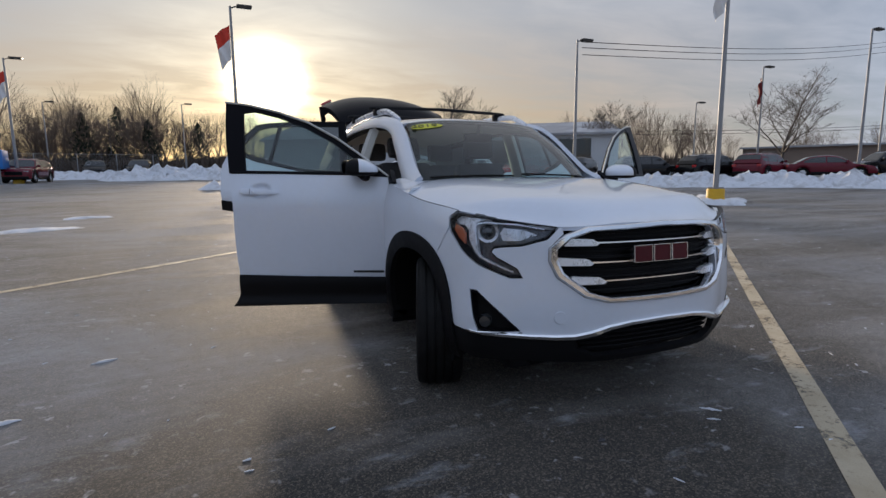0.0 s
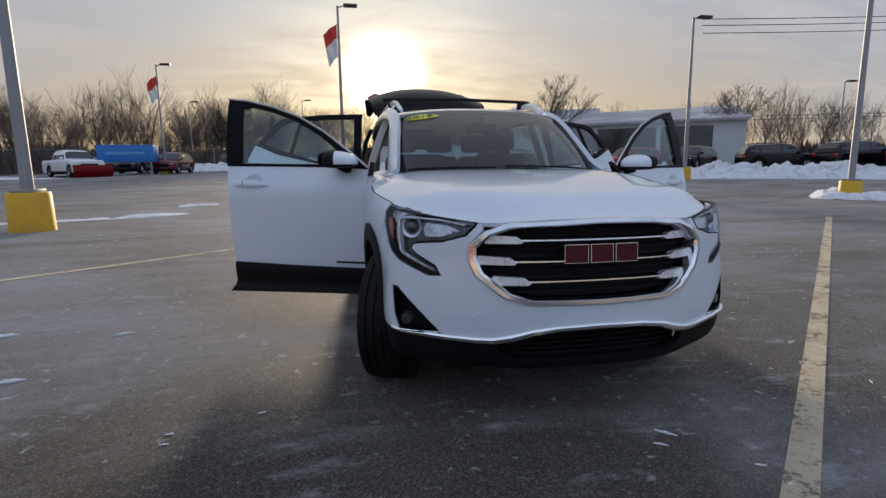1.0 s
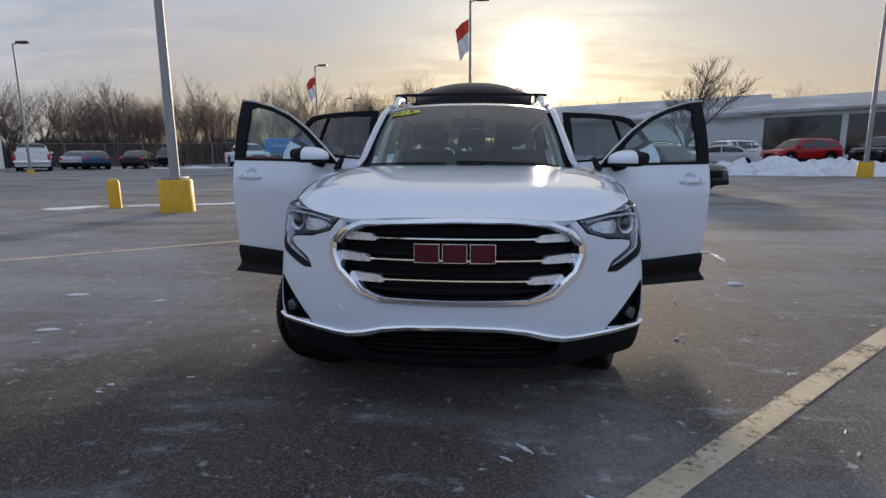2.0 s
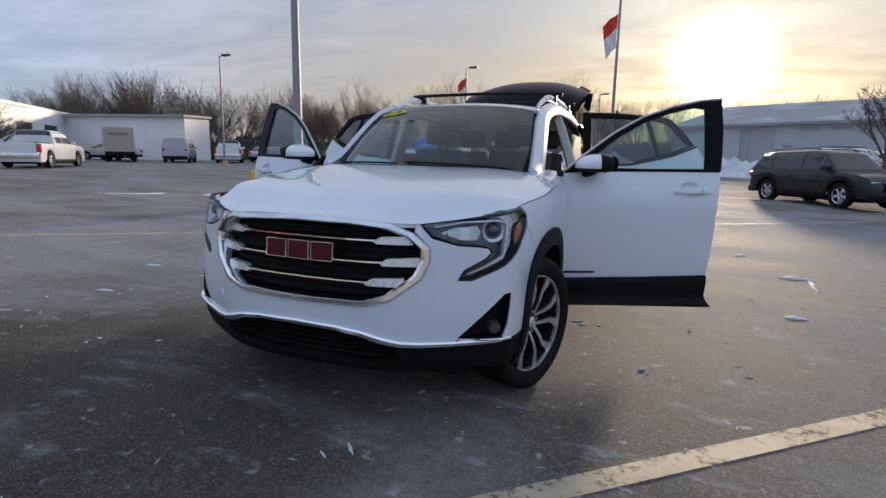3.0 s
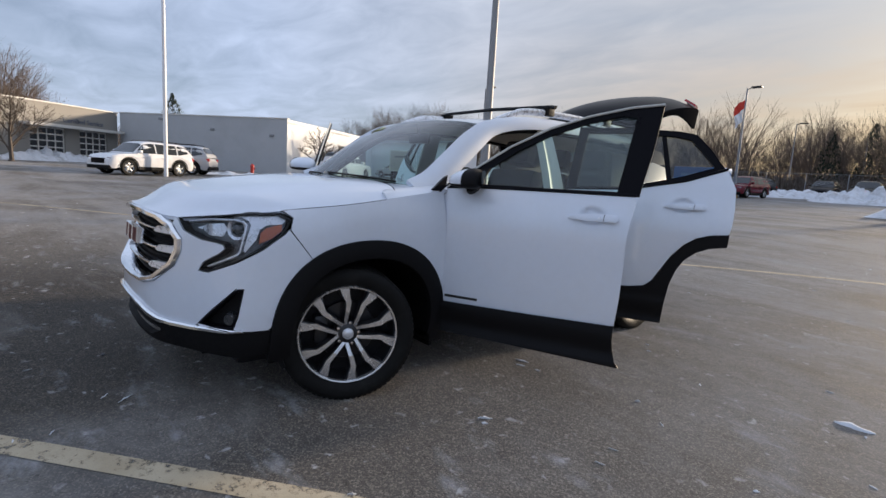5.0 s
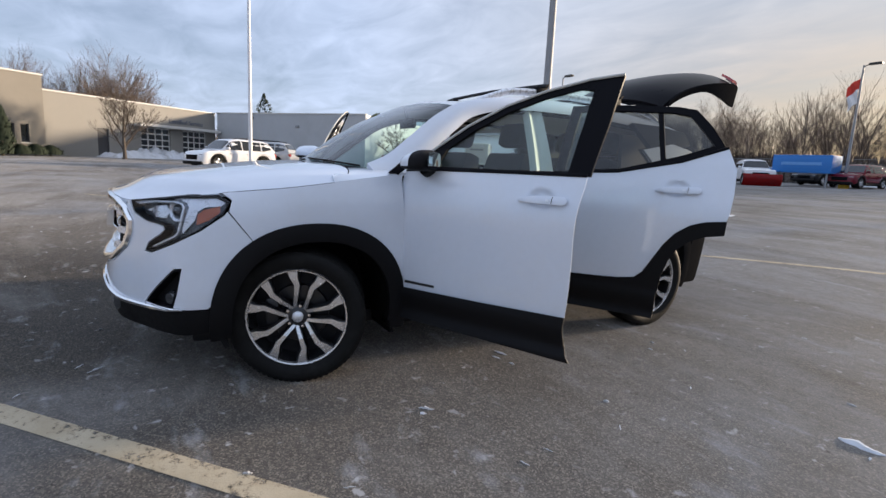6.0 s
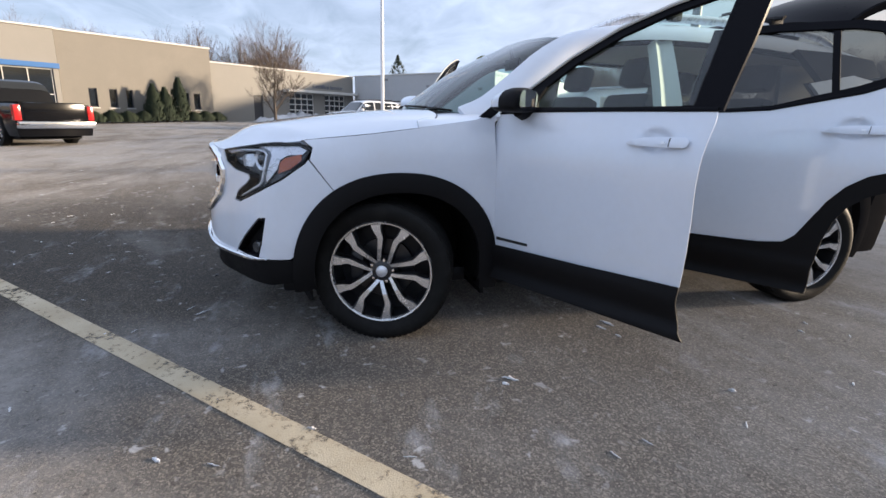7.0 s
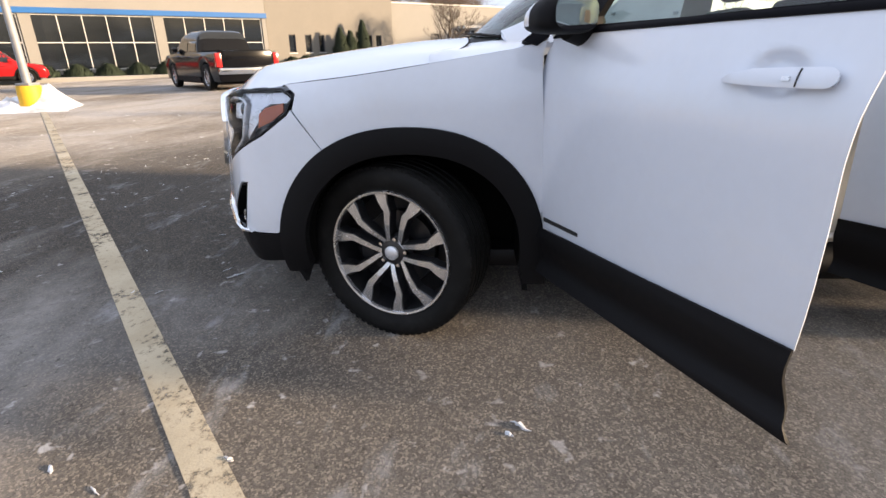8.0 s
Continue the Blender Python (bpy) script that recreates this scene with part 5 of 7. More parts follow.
# outlines in (s, z), driver's side
LAMP = [(0.551, 0.936), (0.599, 0.882), (0.703, 0.852), (0.798, 0.845), (0.841, 0.839), (0.852, 0.819), (0.824, 0.791), (0.734, 0.744), (0.707, 0.709), (0.761, 0.707), (0.916, 0.766), (1.039, 0.825), (1.14, 0.897), (1.172, 0.956), (1.126, 0.988), (0.941, 0.984), (0.713, 0.957)]
GRILLE = [(0.0, 0.953), (0.244, 0.95), (0.417, 0.936), (0.519, 0.901), (0.588, 0.838), (0.588, 0.78), (0.551, 0.709), (0.423, 0.621), (0.31, 0.593), (0.0, 0.588)]
GRILLE_IN = [(0.0, 0.926), (0.234, 0.924), (0.397, 0.911), (0.485, 0.883), (0.548, 0.83), (0.549, 0.787), (0.516, 0.726), (0.401, 0.646), (0.3, 0.619), (0.0, 0.615)]
FOG = [(0.951, 0.641), (0.917, 0.639), (0.808, 0.543), (0.711, 0.456), (0.764, 0.443), (0.902, 0.457), (0.927, 0.517)]
STRIP_TOP = [(0.0, 0.508), (0.20, 0.503), (0.31, 0.490), (0.40, 0.466), (0.47, 0.451), (0.55, 0.446), (0.66, 0.447), (0.80, 0.454), (0.89, 0.452)]
STRIP_LOW = [(0.0, 0.485), (0.19, 0.480), (0.29, 0.466), (0.38, 0.438), (0.46, 0.423), (0.55, 0.420), (0.66, 0.424), (0.80, 0.432), (0.89, 0.438)]


def front_body(side):
    """Bumper skin, fender and cladding of one side."""
    # bumper cover: from the lamp and grille down to the bright strip, notched for the fog pocket
    arch = [p for p in FRONT_OUT[::-1] if p[1] > 0.445]
    seam = 10
    low = STRIP_TOP[:-1] + [(0.693, 0.448), (0.706, 0.459), (0.804, 0.548), (0.913, 0.643), (0.955, 0.646), (0.931, 0.518), (0.907, 0.452), (0.973, 0.448), (1.062, 0.448)]
    lamp_line = [(1.16, 0.911), (1.146, 0.892), (1.043, 0.82), (0.919, 0.761), (0.761, 0.701), (0.7, 0.703), (0.728, 0.749), (0.819, 0.796), (0.845, 0.819), (0.836, 0.835), (0.796, 0.841), (0.703, 0.847), (0.594, 0.877), (0.543, 0.932)]
    grille_line = [(0.530, 0.930), (0.523, 0.905), (0.590, 0.839), (0.590, 0.780), (0.553, 0.707), (0.424, 0.619), (0.31, 0.591), (0.0, 0.586)]
    cpart("bumper_cover", sheet(low + arch[:seam + 1] + lamp_line + grille_line, skin, 0.05, 0.03), WHITE_PAINT, side)
    # fender: lamp tip and hood line back to the door
    door_edge = [(sy(0.572), 0.44), (sy(0.571), 0.60), (sy(0.562), 0.80), (sy(0.546), 1.00), (sy(0.546), 1.09), (sy(0.56), 1.13)]
    hood_line = [(sy(y), keyed(Z_HOOD, y)) for y in (0.42, 0.30, 0.20, 0.12, 0.0, -0.1, -0.2, -0.3, -0.345)]
    archf = arch[seam:]
    fender = [(archf[0][0] + 0.004, archf[0][1])] + archf[1:] + door_edge + hood_line + [(1.140, 0.998), (1.182, 0.967), (1.168, 0.911)]
    cpart("fender", sheet(fender, skin, 0.06, 0.02), WHITE_PAINT, side)
    wedge = [(sy(0.475), 1.128), (sy(0.525), 1.112), (sy(0.565), 1.140), (sy(0.585), 1.205), (sy(0.545), 1.180)]
    cpart("pillar_wedge", sheet(wedge, skin, 0.03, 0.03, out=0.006), GLOSS_BLACK, side)
    # black wheel-arch cladding, proud of the skin
    cpart("arch_cladding", ring(FRONT_OUT, FRONT_IN, skin, 0.05, 0.012, 1, False, 0.006), BLACK_PLASTIC, side, label="black plastic wheel-arch cladding")
    # wheel well
    bm = bmesh.new()
    rows = []
    for s, z in FRONT_IN:
        p = skin(s, z)
        rows.append([bm.verts.new((p[0] - d, p[1], p[2])) for d in (0.02, 0.2, 0.42)])
    for a, b in zip(rows, rows[1:]):
        for k in range(2):
            bm.faces.new((a[k], b[k], b[k + 1], a[k + 1]))
    cpart("wheel_well", bm, LINER, side)
    # inner wall of the well, splash guard behind the wheel and air deflector before it
    bm = bmesh.new()
    box(bm, 0.44, 0.47, -0.50, 0.56, 0.20, 0.84)
    cpart("well_wall", bm, LINER, side)
    bm = grid_sheet(lambda i, j: (0.45 + 0.425 * i, 0.40 + 0.13 * smooth01(j, 0.0, 0.6), 0.74 - 0.53 * j), 6, 10, 0.02)
    cpart("splash_guard", bm, LINER, side)
    bm = bmesh.new()
    box(bm, 0.62, 0.885, 0.50, 0.60, 0.235, 0.43, 0.02)
    cpart("sill_end", bm, BLACK_PLASTIC, side)
    bm = grid_sheet(lambda i, j: (0.70 + 0.16 * i, -0.45 + 0.10 * j, 0.44 - (0.10 + 0.10 * i) * j), 6, 4, 0.02)
    cpart("air_deflector", bm, BLACK_PLASTIC, side)
    # lower black front valance under the strip, back to the arch
    low2 = [(0.46, 0.423), (0.55, 0.420), (0.66, 0.424), (0.80, 0.430), (0.902, 0.438), (0.973, 0.441), (1.072, 0.441), (1.121, 0.386), (1.135, 0.330), (0.95, 0.312), (0.60, 0.306), (0.0, 0.306), (0.0, 0.335), (0.36, 0.337), (0.45, 0.375)]
    cpart("front_valance", sheet(low2, skin, 0.06, 0.03), BLACK_PLASTIC, side)
    # fog pocket
    back = lambda s, z: skin(s, z, -0.045)
    pocket = ring(FOG, [(0.87 + (s - 0.87) * 0.9, 0.54 + (z - 0.54) * 0.9) for s, z in FOG], skin, 0.05, -0.002, 3)
    fog = cpart("fog_pocket", pocket, GLOSS_BLACK, side)
    cpart("pocket_back", sheet(FOG, back, 0.08, 0.0), BLACK_PLASTIC, side, fog)
    bm = bmesh.new()
    c = Vector(skin(0.875, 0.495, -0.03))
    d = (Vector(skin(0.875, 0.495, 0.1)) - c).normalized()
    lathe(bm, [(0, 0.02), (0.025, 0.018), (0.036, 0.0), (0.036, -0.02)], 20, Matrix.Translation(c) @ d.to_track_quat("Z", "Y").to_matrix().to_4x4())
    cpart("fog_lamp", bm, LENS_DARK, side, fog)
    # bright strip round the pocket's foot
    cpart("strip_end", ring([(0.80, 0.456), (0.905, 0.454), (0.940, 0.458)], [(0.80, 0.432), (0.905, 0.440), (0.952, 0.446)], skin, 0.01, 0.008, 3, False, 0.005), CHROME, side)


LENS_DARK = material("dark_lens", (0.03, 0.032, 0.035), 0.05, vary=0.2, coat=1.0)
SILVER_TRIM = material("silver_reflector", (0.72, 0.74, 0.78), 0.28, 0.55, vary=0.1, scale=20)
LAMP_GREY = material("lamp_housing", (0.10, 0.105, 0.115), 0.30, 0.5, vary=0.35, scale=14, coat=0.3)
LAMP_BLACK = material("lamp_black", (0.010, 0.010, 0.012), 0.45, vary=0.2, spec=0.25)
LINER = material("wheel_liner", (0.006, 0.006, 0.006), 0.9, vary=0.3, spec=0.08)


def headlamp(side):
    deep = lambda s, z: skin(s, z, -0.05)
    lamp = cpart("headlamp", ring(LAMP, [(0.86 + (s - 0.86) * 0.975, 0.865 + (z - 0.865) * 0.96) for s, z in LAMP], skin, 0.05, -0.001, 2), LAMP_BLACK, side, label="projector headlamp with a silver hook")
    cpart("housing", sheet(LAMP, deep, 0.08, 0.0), LAMP_GREY, side, lamp)
    # silver hook: outer blade and the leg below
    hook = [(1.124, 0.98), (1.156, 0.951), (1.135, 0.932), (1.071, 0.929), (1.032, 0.909), (1.014, 0.864), (0.949, 0.804), (0.938, 0.816), (0.983, 0.927), (0.969, 0.948), (0.903, 0.961), (0.786, 0.957), (0.785, 0.961), (0.943, 0.977)]
    cpart("silver_hook", sheet(hook, lambda s, z: skin(s, z, -0.030), 0.06, 0.02), SILVER_TRIM, side, lamp)
    outer = [(0.606, 0.926), (0.728, 0.947), (0.881, 0.954), (0.947, 0.947), (0.967, 0.931), (0.952, 0.872), (0.93, 0.806), (0.912, 0.789), (0.831, 0.755), (0.745, 0.723)]
    inner = [(0.605, 0.917), (0.729, 0.938), (0.878, 0.945), (0.936, 0.939), (0.951, 0.927), (0.936, 0.874), (0.916, 0.812), (0.902, 0.799), (0.826, 0.766), (0.742, 0.732)]
    cpart("light_guide", ring(outer, inner, lambda s, z: skin(s, z, -0.016), 0.02, 0.0, 3, False, 0.003), SILVER_TRIM, side, lamp)
    amber = [(1.023, 0.847), (1.031, 0.896), (1.059, 0.917), (1.13, 0.935), (1.13, 0.905), (1.08, 0.869)]
    cpart("amber_marker", sheet(amber, lambda s, z: skin(s, z, -0.012), 0.05, 0.008), AMBER, side, lamp, "amber side marker")
    c = Vector(skin(0.874, 0.905, -0.055))
    d = Vector((0.55, -0.83, 0.05)).normalized()
    m = Matrix.Translation(c) @ d.to_track_quat("Z", "Y").to_matrix().to_4x4()
    bm = bmesh.new()
    lathe(bm, [(0.0, 0.030), (0.018, 0.026), (0.030, 0.014), (0.034, 0.0)], 24, m)
    cpart("projector", bm, LENS_DARK, side, lamp, "round projector lens")
    bm = bmesh.new()
    lathe(bm, [(0.034, -0.004), (0.038, 0.010), (0.050, 0.016), (0.052, 0.0), (0.052, -0.02)], 24, m)
    cpart("bezel", bm, SILVER_TRIM, side, lamp)
    low = [(0.634, 0.893), (0.712, 0.868), (0.797, 0.866), (0.813, 0.901), (0.792, 0.926), (0.698, 0.917)]
    cpart("reflector", sheet(low, lambda s, z: skin(s, z, -0.040 - 0.012 * math.sin(s * 40)), 0.03, 0.01), SILVER_TRIM, side, lamp)
    lens = cpart("lens", sheet(LAMP, lambda s, z: skin(s, z, -0.001), 0.05, 0.0), LENS, side, lamp, "clear outer lens")
    lens.visible_shadow = False


for side in (1, -1):
    front_body(side)
    headlamp(side)


def mirror_outline(poly):
    """A half outline from the centre line made whole, with s running to both sides."""
    return poly + [(-s, z) for s, z in poly[::-1] if s > 1e-6]


def nose(s, z, out=0.0):
    p = skin(abs(s), z, out)
    return (math.copysign(p[0], s) if abs(s) > 1e-9 else 0.0, p[1], p[2])


def grille():
    full, inn = mirror_outline(GRILLE)[0:-1], mirror_outline(GRILLE_IN)[0:-1]
    g = cpart("grille_surround", ring(full, inn, nose, 0.06, 0.004, 2, True, 0.012), CHROME, label="bright chrome grille surround")
    back = lambda s, z: nose(s, z, -0.075)
    cpart("grille_back", sheet(inn, back, 0.1, 0.0), BLACK_PLASTIC, 1, g)
    # three bright bars with thick hooked ends, black blades between
    for z, half in ((0.864, 0.506), (0.774, 0.535), (0.689, 0.468)):
        bm = ring([(-half, z + 0.009), (-half * 0.5, z + 0.006), (0.0, z + 0.006), (half * 0.5, z + 0.006), (half, z + 0.009)],
                  [(-half, z - 0.009), (-half * 0.5, z - 0.006), (0.0, z - 0.006), (half * 0.5, z - 0.006), (half, z - 0.009)], nose, 0.02, -0.030, 4, False, 0.006)
        bar = cpart("grille_bar", bm, CHROME, 1, g, "bright chrome grille bar")
        for sgn in (1, -1):
            tip = [(sgn * (half + 0.012), z + 0.022), (sgn * (half - 0.13), z + 0.017), (sgn * (half - 0.165), z - 0.004), (sgn * (half - 0.15), z - 0.014), (sgn * (half + 0.012), z - 0.016)]
            cpart("bar_end", sheet(tip, nose, 0.05, 0.03, out=-0.020), SILVER_TRIM, 1, bar)
    for k in range(10):
        z = 0.645 + k * 0.030
        w = 0.0
        for (s0, z0), (s1, z1) in zip(GRILLE_IN, GRILLE_IN[1:]):
            if min(z0, z1) <= z <= max(z0, z1) and z0 != z1:
                w = s0 + (s1 - s0) * (z - z0) / (z1 - z0)
        if w > 0.1:
            bm = ring([(-w, z + 0.007), (0.0, z + 0.007), (w, z + 0.007)], [(-w, z - 0.007), (0.0, z - 0.007), (w, z - 0.007)], nose, 0.012, -0.062, 6, False, 0.003)
            cpart("grille_blade", bm, BLACK_PLASTIC, 1, g)
    # maker's badge as three plain blocks
    for x0, x1 in ((-0.170, -0.062), (-0.052, 0.052), (0.062, 0.170)):
        edge = [(x0, 0.846), (x1, 0.846), (x1, 0.766), (x0, 0.766)]
        b = cpart("badge_block", ring(edge, [(x0 + 0.0035, 0.8425), (x1 - 0.0035, 0.8425), (x1 - 0.0035, 0.7695), (x0 + 0.0035, 0.7695)], nose, 0.03, 0.004, 3, True, 0.002), CHROME, 1, g, "chrome-edged red badge block")
        cpart("enamel", sheet([(x0 + 0.005, 0.841), (x1 - 0.005, 0.841), (x1 - 0.005, 0.771), (x0 + 0.005, 0.771)], nose, 0.05, 0.01, out=0.003), RED_BADGE, 1, b)
    bm = ring([(-s, z) for s, z in STRIP_TOP[::-1]] + STRIP_TOP[1:], [(-s, z) for s, z in STRIP_LOW[::-1]] + STRIP_LOW[1:], nose, 0.012, 0.010, 3, False, 0.008)
    cpart("bright_strip", bm, CHROME, label="bright strip along the bumper")
    # lower intake
    top = [(-s, z) for s, z in STRIP_LOW[4::-1]] + STRIP_LOW[1:5]
    mouth = top + [(0.46, 0.38), (0.38, 0.344), (-0.38, 0.344), (-0.46, 0.38)]
    # black box added behind the mouth to block sunlight through the gap
    bm = bmesh.new()
    box(bm, -0.44, 0.44, -0.74, -0.69, 0.32, 0.47, 0.01)
    cpart("intake_light_block", bm, LINER)
    cpart("intake_back", sheet(mouth, lambda s, z: nose(s, z, -0.06), 0.1, 0.0), LAMP_BLACK)
    for k in range(5):
        z = 0.362 + k * 0.027
        w = 0.42 + 0.012 * k
        cpart("intake_slat", ring([(-w, z + 0.005), (0.0, z + 0.005), (w, z + 0.005)], [(-w, z - 0.005), (0.0, z - 0.005), (w, z - 0.005)], nose, 0.02, -0.035, 6, False, 0.003), BLACK_PLASTIC)
    bm = bmesh.new()
    box(bm, -0.58, 0.58, -0.66, -0.30, 0.27, 0.31, 0.01)
    cpart("splash_shield", bm, BLACK_PLASTIC)
    bm = bmesh.new()
    lathe(bm, [(0, 0.003), (0.028, 0.003), (0.031, -0.004)], 20, Matrix.Translation(nose(-0.53, 0.525)) @ Vector((-0.45, -0.89, 0.02)).to_track_quat("Z", "Y").to_matrix().to_4x4())
    cpart("tow_cap", bm, WHITE_PAINT)


grille()

# ---- hood, glass and roof ----
HOOD_MID = [(-0.85, 0.972), (-0.75, 1.013), (-0.60, 1.054), (-0.40, 1.086), (-0.10, 1.125), (0.15, 1.148), (0.40, 1.158)]
HOOD_NOSE = [(0.0, -0.842), (0.25, -0.826), (0.42, -0.786), (0.53, -0.735), (0.68, -0.640), (0.77, -0.550), (0.82, -0.460), (0.868, -0.375)]
HOOD_EDGE = [(-0.85, 0.873), (-0.70, 0.928), (-0.57, 0.980), (-0.39, 0.997), (-0.10, 1.027), (0.15, 1.060), (0.40, 1.090)]
NOSE_HEIGHT = [(0.0, 0.958), (0.25, 0.956), (0.42, 0.944), (0.53, 0.941), (0.62, 0.951), (0.72, 0.966), (0.80, 0.984), (0.868, 1.000)]
HOOD_TAIL = [(0.0, 0.26), (0.3, 0.27), (0.6, 0.29), (0.72, 0.29), (0.80, 0.255), (0.868, 0.185)]


def hood_at(u, v):
    a = abs(u)
    x0 = 0.868 * a
    y = keyed(HOOD_NOSE, x0) + (keyed(HOOD_TAIL, x0) - keyed(HOOD_NOSE, x0)) * v
    yy = max(y, -0.385)
    side = skin(sy(yy), keyed(Z_HOOD, yy))[0] - 0.009
    z = keyed(HOOD_MID, y) - (keyed(HOOD_MID, y) - keyed(HOOD_EDGE, y)) * a ** 5.5
    z += (keyed(NOSE_HEIGHT, x0) - z) * (1 - smooth01(v, 0.0, 0.22)) ** 1.8
    lip = 0.006 * (1 - smooth01(v, 0.0, 0.05))
    return (math.copysign(side * a, u), y, z - lip)


cpart("hood_lip", grid_sheet(lambda i, j: (hood_at(i * 2 - 1, 0)[0] * (1 - 0.03 * j), hood_at(i * 2 - 1, 0)[1] + 0.02 * j, hood_at(i * 2 - 1, 0)[2] - 0.004 - 0.012 * j), 44, 3), WHITE_PAINT)
cpart("hood", grid_sheet(lambda i, j: hood_at(i * 2 - 1, j), 44, 30, 0.02), WHITE_PAINT, label="white hood")

for side in (1, -1):
    bm = bmesh.new()
    tube(bm, [Vector(hood_at(1.0, k / 24)) + Vector((0.004, 0, -0.001)) for k in range(25)] + [Vector(hood_at(1 - 0.30 * k / 10, 1.0)) + Vector((0, 0.004, -0.001)) for k in range(1, 11)], 0.0026, 6)
    cpart("hood_gap", bm, LINER, side)

WS_LOW = [(0.0, 0.27, 1.150), (0.33, 0.30, 1.147), (0.56, 0.39, 1.136), (0.685, 0.53, 1.122)]
WS_TOP = [(0.0, 1.00, 1.585), (0.29, 1.01, 1.580), (0.475, 1.03, 1.566), (0.570, 1.055, 1.548)]


def screen_at(u, v, out=0.0):
    a = abs(u) * 3
    lo, hi = spline(WS_LOW, a), spline(WS_TOP, a)
    x, y, z = (lo[k] + (hi[k] - lo[k]) * v for k in range(3))
    bulge = 0.035 * math.sin(math.pi * v) + out
    return (math.copysign(x, u) if u else 0.0, y - bulge * 0.5, z + bulge * 0.85)


screen = cpart("windscreen", grid_sheet(lambda i, j: screen_at(i * 2 - 1, j), 28, 14), SCREEN, label="raked clear windscreen")
screen.visible_shadow = False
cpart("screen_band", grid_sheet(lambda i, j: screen_at(i * 2 - 1, 0.955 + 0.05 * j, -0.004), 28, 2), GLOSS_BLACK, 1, screen)
for side in (1, -1):
    def cowl_side(i, j):
        y = 0.165 + 0.44 * i
        o = skin(sy(y), keyed(Z_HOOD, y) + 0.002)
        xi = keyed([(0.16, 0.84), (0.22, 0.76), (0.30, 0.62), (0.40, 0.59), (0.50, 0.63), (0.61, 0.70)], y)
        zi = keyed([(0.16, 1.094), (0.30, 1.128), (0.40, 1.138), (0.50, 1.130), (0.61, 1.145)], y)
        return (o[0] + (xi - o[0]) * j, y, o[2] + (zi - o[2]) * j + 0.012 * math.sin(math.pi * j))
    cpart("cowl_side", grid_sheet(cowl_side, 16, 8, 0.015), WHITE_PAINT, side)
cpart("cowl", grid_sheet(lambda i, j: (screen_at(i * 2 - 1, 0.02)[0] * (1 + 0.06 * (1 - j)), screen_at(i * 2 - 1, 0.02)[1] - 0.10 * (1 - j), screen_at(i * 2 - 1, 0.02)[2] - 0.035 * (1 - j) - 0.004), 28, 3), BLACK_PLASTIC)
# year sticker along the top of the screen
bm = grid_sheet(lambda i, j: screen_at(-0.90 + 0.50 * (0.5 + (i - 0.5) * math.sqrt(max(0.0, 1 - (2 * j - 1) ** 2 * 0.9))) , 0.80 + 0.115 * j, 0.006), 16, 8)
sticker = cpart("year_sticker", bm, STICKER, 1, screen, "yellow oval year sticker")
p0, p1, p2 = Vector(screen_at(-0.65, 0.826, 0.010)), Vector(screen_at(-0.55, 0.826, 0.010)), Vector(screen_at(-0.65, 0.885, 0.010))
ax = (p1 - p0).normalized()
ay = (p2 - p0 - ax * (p2 - p0).dot(ax)).normalized()
mt = Matrix((ax, ay, ax.cross(ay))).transposed().to_4x4()
mt.translation = p0
year = text_part("2019", 0.066, INK, screen, mt, "year_figures", 1.5)
for x0, x1, yy in ((0.55, -0.05, 0.0), (-0.10, -0.62, 0.02)):
    bm = bmesh.new()
    pts = []
    for k in range(9):
        u = (x0 + (x1 - x0) * k / 8) / 0.76
        pts.append(Vector(screen_at(u, 0.012 + 0.02 * (k / 8), 0.010)))
    tube(bm, pts, 0.006, 6)
    cpart("wiper", bm, RUBBER)

ROOF_MID = [(0.98, 1.578), (1.15, 1.610), (1.5, 1.640), (2.0, 1.648), (2.5, 1.632), (3.0, 1.592), (3.30, 1.555)]


def roof_at(u, v):
    y = 1.005 + 0.06 * abs(u) ** 3 * (1 - v) + 2.28 * v
    z = keyed(ROOF_MID, y)
    half = 0.622 + 0.036 * smooth01(y, 1.0, 1.6) - 0.02 * smooth01(y, 2.6, 3.3)
    return (half * u, y, z - 0.055 * abs(u) ** 2.6 + 0.004)


cpart("roof", grid_sheet(lambda i, j: roof_at(i * 2 - 1, j), 20, 26, 0.02), WHITE_PAINT)
cpart("headliner", grid_sheet(lambda i, j: tuple(Vector(roof_at((i * 2 - 1) * 0.97, 0.02 + j * 0.95)) - Vector((0, 0, 0.045))), 12, 14), BEIGE)


